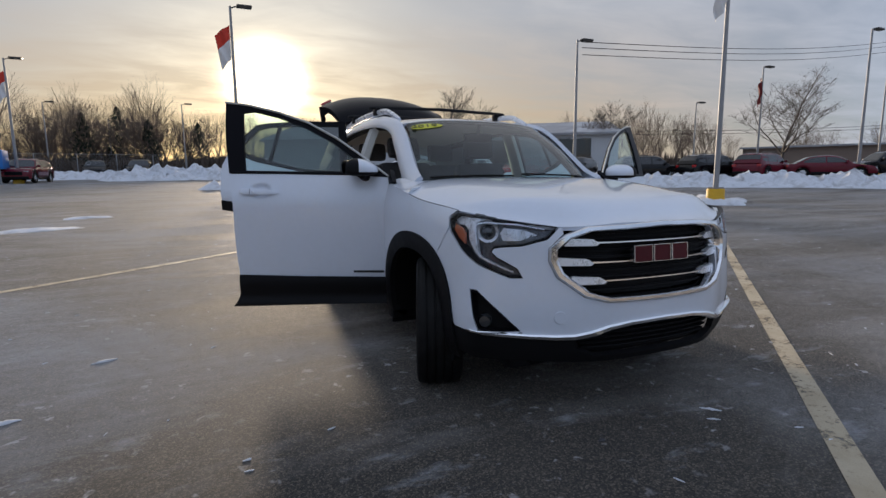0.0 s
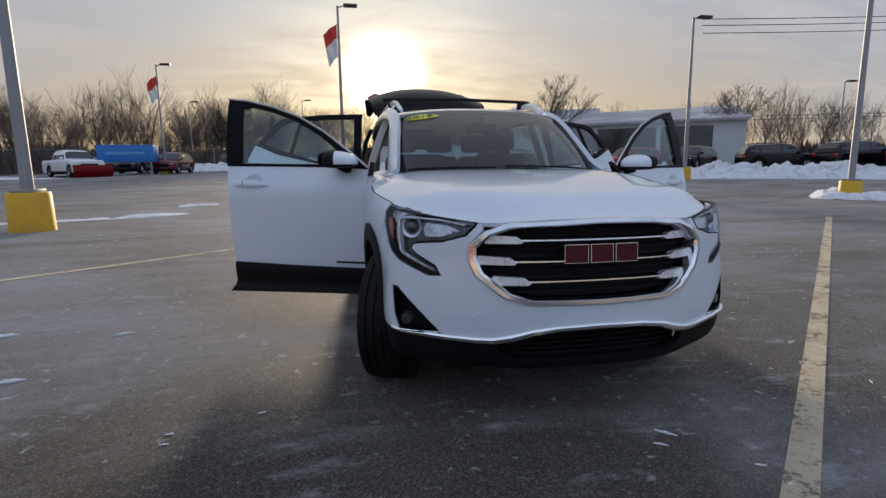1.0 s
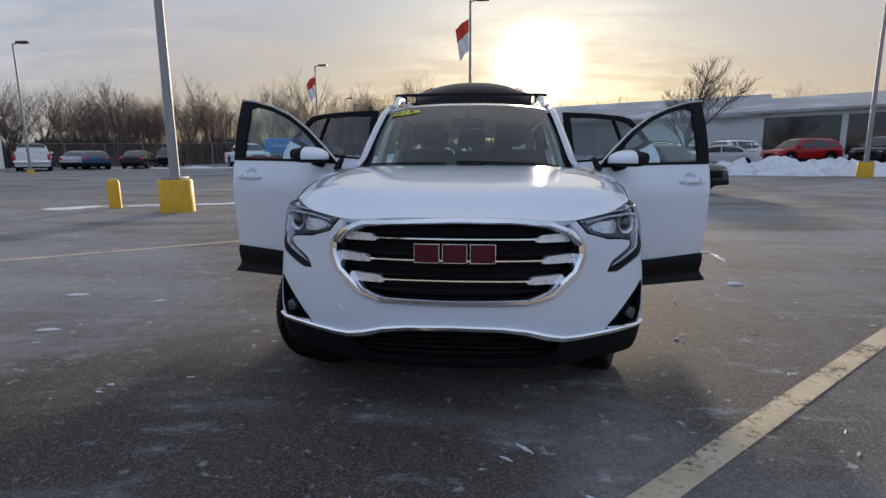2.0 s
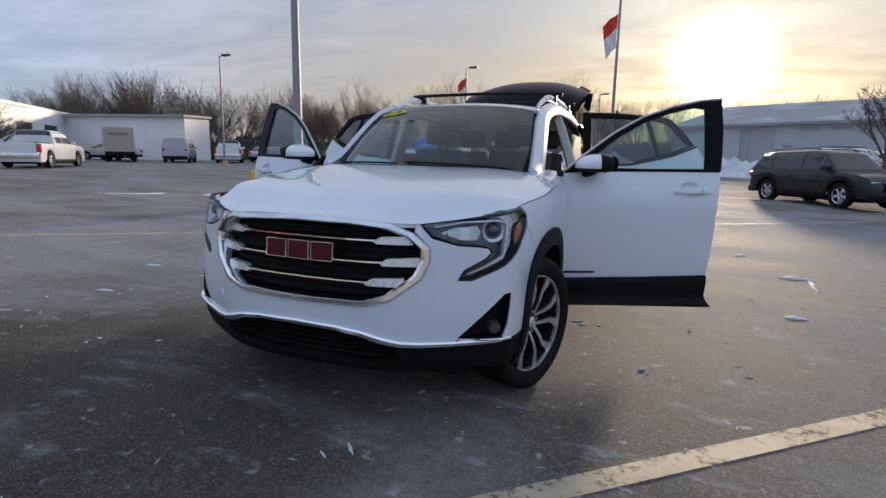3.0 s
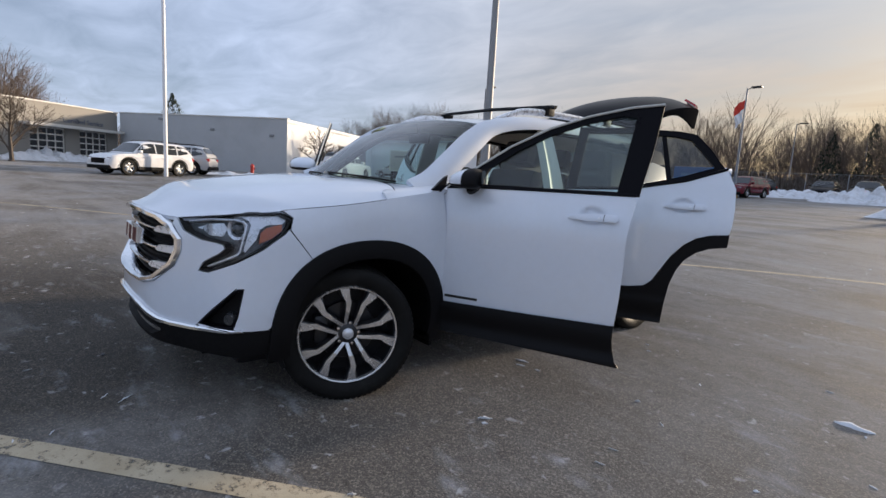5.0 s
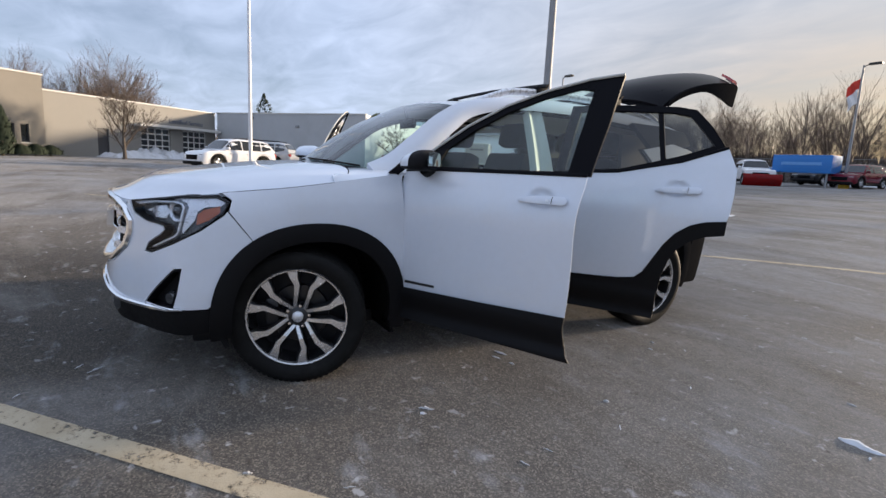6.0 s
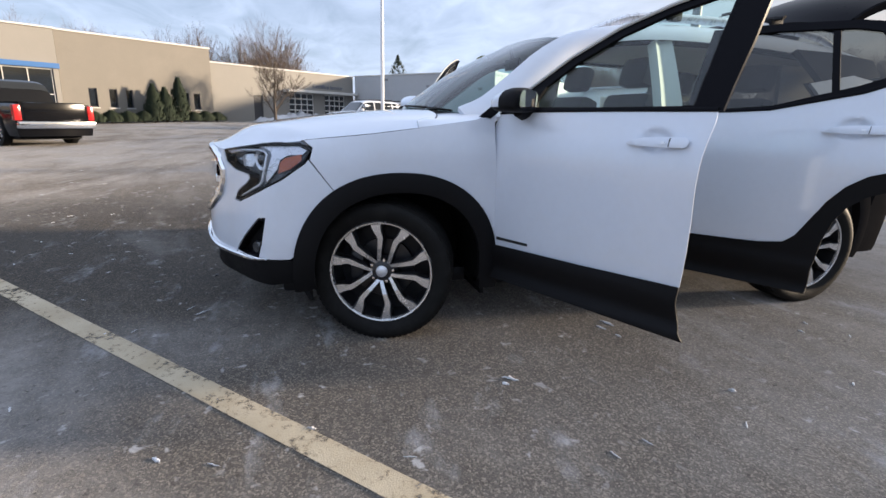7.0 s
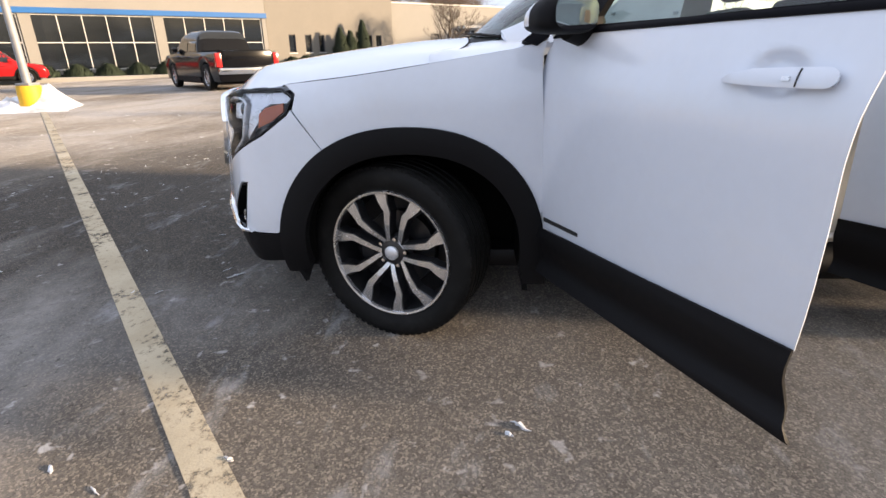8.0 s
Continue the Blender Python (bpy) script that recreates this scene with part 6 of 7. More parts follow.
def side_frame(side):
    """Pillars, roof side and sill left standing when the doors are open."""
    # A-pillar and roof side member, outside
    def rail(k, w, back=0.0):
        keys = [(0.745, 0.44, 1.105), (0.722, 0.58, 1.165), (0.698, 0.74, 1.285), (0.668, 0.93, 1.43), (0.648, 1.12, 1.535), (0.658, 1.45, 1.595), (0.665, 1.9, 1.605), (0.660, 2.4, 1.590), (0.645, 2.9, 1.55), (0.61, 3.25, 1.50)]
        p = spline(keys, k * 9)
        return Vector(p)
    def strip(i, j):
        p, q = rail(i, 0), rail(min(i + 0.01, 1), 0)
        d = (q - p).normalized() if i < 1 else (p - rail(0.99, 0)).normalized()
        outw = Vector((1, 0, 0.55)).normalized()
        across = d.cross(outw).normalized()
        w = 0.050 + 0.026 * (1 - smooth01(i, 0.30, 0.52))
        a = (j - 0.5) * 2
        return tuple(p + across * a * w + outw * 0.018 * (1 - a * a))
    cpart("pillar_rail", grid_sheet(strip, 48, 8, -0.03), WHITE_PAINT, side)
    # inner door apertures: dark rubber seal and pale inner trim
    bm = bmesh.new()
    tube(bm, [tuple(rail(k / 24, 0) + Vector((-0.03, 0, -0.045))) for k in range(2, 25)], 0.022, 8)
    cpart("door_seal", bm, RUBBER, side)
    # B-pillar
    bm = grid_sheet(lambda i, j: (keyed(INSET_SIDE, 0.40 + 1.16 * i) * -1 + 0.92 - 0.055 - 0.02 * math.sin(math.pi * j), 1.545 + 0.02 * i + (0.20 - 0.09 * i) * j, 0.40 + 1.16 * i), 16, 6, -0.05)
    cpart("centre_pillar", bm, BEIGE_TRIM, side)
    # sill
    bm = grid_sheet(lambda i, j: ((0.80 + 0.07 * math.sin(math.pi * min(j * 1.15, 1.0))), 0.50 + 1.80 * i, 0.24 + 0.19 * j), 12, 8, 0.04)
    cpart("sill", bm, BLACK_PLASTIC, side)
    bm = grid_sheet(lambda i, j: (0.83 - 0.30 * j, 0.50 + 1.80 * i, 0.44 - 0.03 * j), 12, 3, 0.02)
    cpart("sill_step", bm, WHITE_PAINT, side)
    # hinge pillar in front of the door
    bm = grid_sheet(lambda i, j: (0.865 - 0.16 * j - 0.04 * i, 0.545 - 0.02 * i, 0.40 + 0.72 * i), 10, 4, 0.03)
    cpart("hinge_pillar", bm, WHITE_PAINT, side)
    # rear quarter
    rear_arch = [p for p in REAR_OUT if p[1] > 0.45]
    quarter = [p for p in rear_arch if p[0] > sy(2.66) and p[1] > 0.72] + [(sy(2.66), 0.93), (sy(2.70), 1.22), (sy(2.58), 1.36)] + [(sy(2.95), 1.42), (sy(3.20), 1.38), (sy(3.40), 1.10), (sy(3.48), 0.80), (sy(3.49), 0.735), (sy(3.24), 0.725)]
    cpart("quarter_panel", sheet(quarter, skin, 0.07, 0.02), WHITE_PAINT, side)
    cpart("quarter_lining", sheet(quarter, lambda s, z: skin(s, z, -0.055), 0.09, 0.0), DASH, side)
    cpart("rear_arch_cladding", ring([p for p in REAR_OUT if p[0] > sy(2.2)], [p for p in REAR_IN if p[0] > 0][:len([p for p in REAR_OUT if p[0] > sy(2.2)])], skin, 0.05, 0.0, 1, False, 0.004), MATT_BLACK, side)
    bumper = [(sy(3.17), 0.50), (sy(3.21), 0.715), (sy(3.50), 0.73), (PLAN_RUN[-1], 0.74), (PLAN_RUN[-1], 0.30), (sy(3.52), 0.28), (sy(3.18), 0.30)]
    cpart("rear_bumper", sheet(bumper, skin, 0.08, 0.03), MATT_BLACK, side)
    lampp = [(sy(3.22), 1.05), (sy(3.42), 1.02), (sy(3.56), 1.00), (sy(3.56), 0.86), (sy(3.46), 0.86), (sy(3.38), 0.96)]
    cpart("tail_lamp", sheet(lampp, skin, 0.06, 0.02, out=0.006), RED_LENS, side)
    # rear inner arch and well
    bm = bmesh.new()
    rows = []
    for s, z in REAR_IN:
        p = skin(s, z)
        rows.append([bm.verts.new((p[0] - d, p[1], p[2])) for d in (0.05, 0.2, 0.42)])
    for a, b in zip(rows, rows[1:]):
        for k in range(2):
            bm.faces.new((a[k], b[k], b[k + 1], a[k + 1]))
    cpart("rear_wheel_well", bm, DASH, side)
    # rear body pillar, gloss black outside above the belt
    cp = [(sy(2.52), 1.555), (sy(2.66), 1.40), (sy(2.74), 1.30), (sy(3.05), 1.40), (sy(3.22), 1.42), (sy(3.18), 1.52), (sy(2.85), 1.55)]
    cpart("rear_pillar", sheet(cp, lambda s, z: skin(s, z, -0.004), 0.08, 0.04), GLOSS_BLACK, side)
    # roof rail
    bm = bmesh.new()
    pts = [(0.570, 1.20, 1.595), (0.578, 1.34, 1.645), (0.585, 1.5, 1.685), (0.585, 1.9, 1.698), (0.585, 2.4, 1.690), (0.578, 2.8, 1.660), (0.570, 2.98, 1.605)]
    tube(bm, [spline(pts, k / 4) for k in range(25)], [0.014 + 0.012 * math.sin(math.pi * k / 24) ** 0.5 for k in range(25)], 10, True, 0.8)
    cpart("roof_rail", bm, SILVER_TRIM, side, label="satin silver roof rail")


BEIGE_TRIM = material("pale_trim", (0.50, 0.50, 0.47), 0.7, vary=0.05)
for side in (1, -1):
    side_frame(side)
for yy in (1.72, 2.45):
    bm = bmesh.new()
    tube(bm, [(-0.66, yy, 1.735), (-0.6, yy, 1.742), (0.0, yy - 0.012, 1.752), (0.6, yy, 1.742), (0.66, yy, 1.735)], 0.018, 10, True, 0.55)
    b = cpart("cross_bar", bm, BLACK_PLASTIC, label="black roof cross bar")
    for sx in (-1, 1):
        bm = bmesh.new()
        box(bm, sx * 0.585 - 0.03, sx * 0.585 + 0.03, yy - 0.05, yy + 0.05, 1.675, 1.738, 0.012)
        cpart("bar_foot", bm, BLACK_PLASTIC, 1, b)

# ---- doors ----
FRONT_SKIN = [(0.577, 0.482), (0.575, 0.60), (0.567, 0.80), (0.552, 1.00), (0.552, 1.09), (0.565, 1.135), (0.80, 1.148), (1.20, 1.156), (1.578, 1.160), (1.580, 1.12), (1.570, 1.06), (1.561, 0.98), (1.557, 0.90), (1.558, 0.78), (1.555, 0.65), (1.550, 0.57), (1.543, 0.497), (1.10, 0.487)]
FRONT_CLAD = [(0.577, 0.476), (0.585, 0.31), (1.00, 0.305), (1.590, 0.292), (1.566, 0.325), (1.550, 0.37), (1.544, 0.43), (1.545, 0.492), (1.10, 0.482)]
FRONT_FRAME = [(0.565, 1.140), (0.70, 1.245), (0.90, 1.385), (1.10, 1.492), (1.30, 1.562), (1.50, 1.610), (1.653, 1.628), (1.630, 1.40), (1.605, 1.25), (1.592, 1.165), (1.10, 1.158)]
FRONT_GLASS = [(0.745, 1.170), (0.80, 1.262), (0.935, 1.362), (1.115, 1.460), (1.290, 1.526), (1.46, 1.568), (1.528, 1.560), (1.512, 1.40), (1.498, 1.28), (1.486, 1.180), (1.10, 1.172)]
REAR_SKIN = [(1.640, 0.512), (1.640, 0.80), (1.640, 1.162), (2.05, 1.185), (2.40, 1.260), (2.63, 1.346), (2.685, 1.23), (2.690, 1.10), (2.684, 1.00), (2.673, 0.945), (2.57, 0.932), (2.49, 0.905), (2.42, 0.855), (2.36, 0.780), (2.31, 0.69), (2.26, 0.60), (2.21, 0.555), (2.12, 0.538), (2.0, 0.530)]
REAR_CLAD = [(1.640, 0.505), (1.655, 0.315), (2.345, 0.325), (2.352, 0.45), (2.370, 0.58), (2.400, 0.68), (2.44, 0.75), (2.50, 0.805), (2.575, 0.840), (2.672, 0.858), (2.676, 0.938), (2.57, 0.925), (2.493, 0.898), (2.426, 0.849), (2.367, 0.775), (2.317, 0.685), (2.267, 0.595), (2.215, 0.549), (2.12, 0.532), (2.0, 0.523)]
REAR_FRAME = [(1.640, 1.167), (1.655, 1.40), (1.670, 1.605), (2.00, 1.607), (2.32, 1.592), (2.43, 1.572), (2.525, 1.475), (2.61, 1.36), (2.39, 1.267), (2.05, 1.192)]
REAR_GLASS = [(1.705, 1.182), (1.720, 1.40), (1.735, 1.565), (2.00, 1.570), (2.30, 1.556), (2.40, 1.535), (2.475, 1.455), (2.555, 1.362), (2.375, 1.296), (2.05, 1.208)]


def door(side, rear):
    """One open door: skin, cladding, window frame, glass, handle, inner trim."""
    hinge = (0.885, 1.650 if rear else 0.575, 0.0)
    angle = -62.5 if rear and side > 0 else (-63.3 if side > 0 else (68 if rear else 66.8))
    yz = lambda poly: [(sy(y), z) for y, z in poly]
    face = REAR_SKIN if rear else FRONT_SKIN
    h0, hz = (2.30, 1.105) if rear else (1.285, 1.046)
    mid = sy(h0 + 0.095)

    def dished(s, z):
        """The door skin with the hollow behind the handle."""
        r = ((s - mid) / 0.070) ** 2 + ((z - hz - 0.002) / 0.050) ** 2
        return skin(s, z, -0.016 * (1 - smooth01(r, 0.25, 1.0)))

    d = cpart("rear_door" if rear else "front_door", sheet(yz(face), dished, 0.018, 0.003, 0.011), WHITE_PAINT, side, None, "white door standing wide open", hinge=hinge)
    d.matrix_basis = pose(hinge[0] * side, hinge[1], 0.0 if side > 0 else 0.022, 0, 0, angle)
    # belt, clad and frame
    clad = REAR_CLAD if rear else FRONT_CLAD
    flare = lambda s, z: skin(s, z, 0.012 + 0.035 * (1 - smooth01(z, 0.30, 0.36)) + 0.012 * smooth01(z, 0.36, 0.44) * (1 - smooth01(z, 0.46, 0.50)))
    cpart("lower_cladding", sheet(yz([(y, z + 0.010 * smooth01(z, 0.45, 0.476)) for y, z in clad]), flare, 0.06, 0.008, 0.02), BLACK_PLASTIC, side, d, "black lower door cladding", hinge=hinge)
    fr, gl = (REAR_FRAME, REAR_GLASS) if rear else (FRONT_FRAME, FRONT_GLASS)
    cpart("window_frame", ring(yz(fr), yz(gl), skin, 0.016, -0.004, 3), GLOSS_BLACK, side, d, "gloss black window frame", hinge=hinge)
    pane = cpart("window_glass", sheet(yz(gl), lambda s, z: skin(s, z, -0.020), 0.10, 0.0), PRIVACY if rear else WINDOW, side, d, "tinted door glass" if rear else "clear door glass", hinge=hinge)
    pane.visible_shadow = False
    if rear:
        bm = ring(yz([(2.215, 1.555), (2.280, 1.258)]), yz([(2.245, 1.555), (2.308, 1.268)]), skin, 0.02, -0.010, 4, False)
        cpart("quarter_bar", bm, GLOSS_BLACK, side, d, hinge=hinge)
    else:
        bm = bmesh.new()
        edge = FRONT_FRAME[0:7]
        tube(bm, [Vector(skin(sy(y), z, 0.002)) for y, z in edge], 0.007, 6)
        cpart("bright_edge", bm, BEIGE_TRIM, side, d, hinge=hinge)
    # flat paddle handle over its hollow, with the seam of its end cap
    bow = lambda s, z: skin(s, z, 0.026 - 0.018 * smooth01(abs(s - sy(h0 + 0.115)), 0.085, 0.150) - 0.003 * (abs(z - hz) / 0.02) ** 2)
    end = [(h0 + 0.208 + 0.020 * math.sin(radians(a)), hz + 0.001 + 0.019 * math.cos(radians(a))) for a in range(0, 181, 20)]
    blade = [(h0 - 0.020, hz - 0.010), (h0 + 0.004, hz + 0.002), (h0 + 0.06, hz + 0.014), (h0 + 0.156, hz + 0.019)] + end + [(h0 + 0.10, hz - 0.019), (h0 + 0.03, hz - 0.018), (h0 - 0.010, hz - 0.016)]
    cpart("door_handle", sheet(yz(blade), bow, 0.02, 0.014, 0.008), WHITE_PAINT, side, d, "white pull handle", hinge=hinge)
    seam = [(h0 + 0.159, hz + 0.016), (h0 + 0.1615, hz + 0.016), (h0 + 0.1595, hz - 0.017), (h0 + 0.157, hz - 0.017)]
    cpart("handle_seam", sheet(yz(seam), bow, 0.03, 0.003, 0.004, out=0.002), DASH, side, d, hinge=hinge)
    knob = [(h0 + 0.130, hz + 0.001), (h0 + 0.146, hz + 0.001), (h0 + 0.146, hz - 0.007), (h0 + 0.130, hz - 0.007)]
    cpart("release_button", sheet(yz(knob), bow, 0.006, 0.003, 0.003, out=0.004), SILVER_TRIM, side, d, hinge=hinge)
    # inner trim
    inner = [(y, z) for y, z in (FRONT_SKIN if not rear else REAR_SKIN)]
    cy = sum(p[0] for p in inner) / len(inner)
    inner = [(cy + (y - cy) * 0.88, 0.82 + (z - 0.82) * 0.95) for y, z in inner]
    cpart("inner_panel", sheet(yz(inner), lambda s, z: skin(s, z, -0.075 - 0.02 * math.sin(z * 9)), 0.09, 0.0), DASH, side, d, "dark inner door trim", hinge=hinge)
    bm = bmesh.new()
    y0, y1 = (1.72, 2.25) if rear else (0.75, 1.42)
    box(bm, 0.73, 0.83, y0, y1, 0.80, 0.86, 0.02)
    cpart("armrest", bm, DARK_CLOTH, side, d, hinge=hinge)
    if not rear:
        # model script on the door's foot as a plain bar
        bar = [(0.60, 0.512), (0.60, 0.527), (0.80, 0.527), (0.80, 0.514)]
        cpart("script_bar", sheet(yz(bar), skin, 0.08, 0.003, out=0.004), DASH, side, d, "dark badge bar", hinge=hinge)
        # mirror
        bm = bmesh.new()
        bmesh.ops.create_uvsphere(bm, u_segments=24, v_segments=16, radius=1.0)
        for v in bm.verts:
            x, y, z = v.co
            f = lambda q, p: math.copysign(abs(q) ** p, q)
            q = 1.0 if z < 0 else (1.0 - 0.35 * max(0.0, -y)) * (1.0 - 0.12 * x)
            v.co = Vector((0.968 + 0.108 * f(x, 0.62), 0.750 + (0.125 if y < 0 else 0.060) * f(y, 0.75) + 0.02 * x, 1.176 + (0.076 if z > 0 else 0.034) * q * f(z, 0.70)))
        for fc in bm.faces:
            cc = fc.calc_center_median()
            fc.material_index = 1 if cc.z < 1.166 or cc.y > 0.745 else 0
        cap = cpart("mirror_housing", bm, [WHITE_PAINT, BLACK_PLASTIC], side, d, "white-capped door mirror", hinge=hinge)
        bm = bmesh.new()
        bmesh.ops.create_circle(bm, cap_ends=True, segments=24, radius=1.0)
        for v in bm.verts:
            x, y = v.co.x, v.co.y
            v.co = Vector((0.968 + 0.088 * math.copysign(abs(x) ** 0.6, x), 0.813 + 0.02 * x, 1.196 + 0.045 * math.copysign(abs(y) ** 0.7, y)))
        cpart("mirror_glass", bm, MIRROR, side, d, hinge=hinge)
        bm = bmesh.new()
        tube(bm, [(0.845, 0.72, 1.152), (0.88, 0.73, 1.150), (0.94, 0.74, 1.158)], [0.06, 0.05, 0.04], 12, True, 0.6)
        cpart("mirror_arm", bm, BLACK_PLASTIC, side, d, hinge=hinge)
        sail = [(0.572, 1.142), (0.745, 1.165), (0.80, 1.262), (0.70, 1.240)]
        cpart("mirror_sail", sheet(yz(sail), skin, 0.06, 0.02, out=-0.002), BLACK_PLASTIC, side, d, hinge=hinge)
    # belt moulding
    belt = [(y, z) for y, z in ((REAR_SKIN[2:6]) if rear else (FRONT_SKIN[5:9]))]
    bm = ring(yz([(y, z + 0.014) for y, z in belt]), yz([(y, z - 0.002) for y, z in belt]), skin, 0.01, 0.004, 4, False, 0.002)
    cpart("belt_moulding", bm, GLOSS_BLACK, side, d, hinge=hinge)
    return d


MIRROR = material("mirror", (0.9, 0.91, 0.92), 0.015, 1.0, vary=0.01)
for side in (1, -1):
    door(side, False)
    door(side, True)


# ---- wheels ----
def wheel(x, y, side, steer, phase=0.0):
    R, W = 0.356, 0.118
    prof = [(0.262, -W * 0.86), (0.285, -W), (0.322, -W * 1.03), (0.341, -W * 0.98), (0.352, -0.103), (R, -0.090)]
    for g0 in (-0.066, -0.022, 0.022, 0.066):
        prof += [(R, g0 - 0.016), (R, g0 - 0.006), (R - 0.009, g0 - 0.005), (R - 0.009, g0 + 0.005), (R, g0 + 0.006)]
    prof += [(R, 0.090), (0.352, 0.103), (0.341, W * 0.98), (0.322, W * 1.03), (0.285, W), (0.264, W * 0.86), (0.258, W * 0.6)]
    m = pose(0, 0, 0, 0, 90, 0)
    bm = bmesh.new()
    lathe(bm, prof, 64, m)
    w = part("wheel", bm, RUBBER, crossover, "black radial tyre on a machined alloy rim")
    w.matrix_basis = pose(x, y, R - 0.004, 0, 0, steer) @ (Matrix.Identity(4) if side > 0 else pose(0, 0, 0, 0, 0, 180))
    bm = bmesh.new()
    for k in range(72):
        for sgn in (-1, 1):
            box(bm, sgn * 0.098 - 0.012, sgn * 0.098 + 0.012, -0.0090, 0.0090, R - 0.018, R - 0.0045, 0, pose(0, 0, 0, k * 5 + sgn, 0, 0))
    tagged(part("tread", bm, RUBBER, w), kind="stuff")
    # rim barrel and lip
    bm = bmesh.new()
    lathe(bm, [(0.262, 0.098), (0.258, 0.106), (0.250, 0.104), (0.246, 0.090), (0.240, 0.05), (0.232, -0.06), (0.236, -0.10)], 64, m)
    for f in bm.faces:
        f.material_index = 0 if abs(f.calc_center_median().x - 0.103) < 0.010 else 1
    rim = part("rim", bm, [ALLOY, DARK_ALLOY], w, "machined alloy rim with five split spokes")
    bm = bmesh.new()
    for k in range(5):
        for sgn in (-1, 1):
            a0 = k * 72.0 + 90 - phase
            path = [(0.050, 28.0), (0.080, 20.5), (0.120, 15.5), (0.175, 13.0), (0.212, 17.0), (0.246, 18.0)]
            wid = [0.0110, 0.0120, 0.0130, 0.0165, 0.0225, 0.030]
            rows = []
            for (r, off), ww in zip(path, wid):
                a = radians(a0 + sgn * off)
                c = Vector((0, r * math.cos(a), r * math.sin(a)))
                tang = Vector((0, -math.sin(a), math.cos(a)))
                top = 0.088 + 0.010 * smooth01(r, 0.05, 0.24) - 0.018 * (1 - smooth01(r, 0.03, 0.12))
                rows.append([bm.verts.new(c + tang * q * ww + Vector((h, 0, 0))) for q, h in ((-1.25, top - 0.045), (-1.0, top - 0.004), (-0.8, top), (0.8, top), (1.0, top - 0.004), (1.25, top - 0.045))])
            for r0, r1 in zip(rows, rows[1:]):
                for j in range(5):
                    f = bm.faces.new((r0[j], r0[j + 1], r1[j + 1], r1[j]))
                    f.material_index = 0 if j == 2 else 1
            bm.faces.new(rows[0])
            bm.faces.new(rows[-1])
    bmesh.ops.recalc_face_normals(bm, faces=bm.faces)
    part("spokes", bm, [ALLOY, DARK_ALLOY], w, smooth=False)
    bm = bmesh.new()
    lathe(bm, [(0.0, 0.082), (0.026, 0.081), (0.032, 0.074), (0.060, 0.068), (0.078, 0.040)], 30, m)
    part("hub", bm, DARK_ALLOY, w)
    bm = bmesh.new()
    lathe(bm, [(0.0, 0.090), (0.022, 0.089), (0.029, 0.084), (0.030, 0.070)], 30, m)
    part("centre_cap", bm, SILVER_TRIM, w)
    for k in range(5):
        bm = bmesh.new()
        a = radians(k * 72.0 + 90 - phase)
        lathe(bm, [(0.0, 0.078), (0.008, 0.077), (0.010, 0.070), (0.010, 0.045)], 6, Matrix.Translation((0, 0.058 * math.cos(a), 0.058 * math.sin(a))) @ m)
        part("lug_nut", bm, CHROME, w)
    bm = bmesh.new()
    lathe(bm, [(0.07, 0.0), (0.155, 0.0), (0.158, -0.006), (0.158, -0.02)], 40, m)
    part("brake_disc", bm, DARK_ALLOY, w)
    bm = bmesh.new()
    lathe(bm, [(0.0, -0.03), (0.24, -0.03)], 24, m)
    part("inner_shield", bm, LAMP_BLACK, w)
    bm = bmesh.new()
    box(bm, -0.05, 0.04, -0.17, -0.10, -0.06, 0.09, 0.02)
    part("brake_caliper", bm, DARK_ALLOY, w)


wheel(0.768, 0.018, 1, -20, 12.0)
wheel(-0.775, 0.0, -1, -22)
wheel(0.79, 2.725, 1, 0)
wheel(-0.79, 2.725, -1, 0)

# ---- liftgate ----
def gate_at(u, v, out=0.0):
    """The raised liftgate: hinge edge to bumper edge, arched across."""
    keys = [(0.60, 2.98, 1.69), (0.63, 3.10, 1.795), (0.655, 3.28, 1.875), (0.68, 3.50, 1.925), (0.67, 3.72, 1.950), (0.63, 3.88, 1.948), (0.58, 3.97, 1.925)]
    w, y, z = spline(keys, v * 6)
    a = abs(u)
    return Vector((w * u, y + 0.12 * (1 - a ** 2) * v, z + (0.10 + 0.09 * v) * (1 - a ** 2.4) + out))


cpart("liftgate", grid_sheet(lambda i, j: tuple(gate_at(i * 2 - 1, j, 0.03)), 20, 18, 0.03), GLOSS_BLACK, label="raised liftgate")
cpart("liftgate_trim", grid_sheet(lambda i, j: tuple(gate_at((i * 2 - 1) * 0.985, j, -0.015)), 20, 18, 0.0), MATT_BLACK)
GREY_TRIM = material("grey_trim", (0.10, 0.10, 0.105), 0.55, vary=0.1)
for side in (1, -1):
    cpart("gate_edge", grid_sheet(lambda i, j: tuple(gate_at(1.0, 0.10 + 0.90 * i) + Vector((0.004 - 0.02 * j, 0, 0.032 - (0.05 + 0.13 * smooth01(i, 0.3, 0.75) * (1 - 0.6 * smooth01(i, 0.80, 1.0))) * j))), 18, 4, 0.02), MATT_BLACK, side)
    cpart("gate_lamp", grid_sheet(lambda i, j: tuple(gate_at(0.80 + 0.19 * j, 0.74 + 0.2 * i, 0.052)), 8, 4, 0.02), RED_LENS, side)
# roof spoiler end and hinge fairing that stay on the body
cpart("roof_tail", grid_sheet(lambda i, j: (0.60 * (i * 2 - 1), 3.22 + 0.10 * j, 1.555 - 0.055 * abs(i * 2 - 1) ** 2.6 - 0.10 * j), 14, 3, 0.02), WHITE_PAINT)


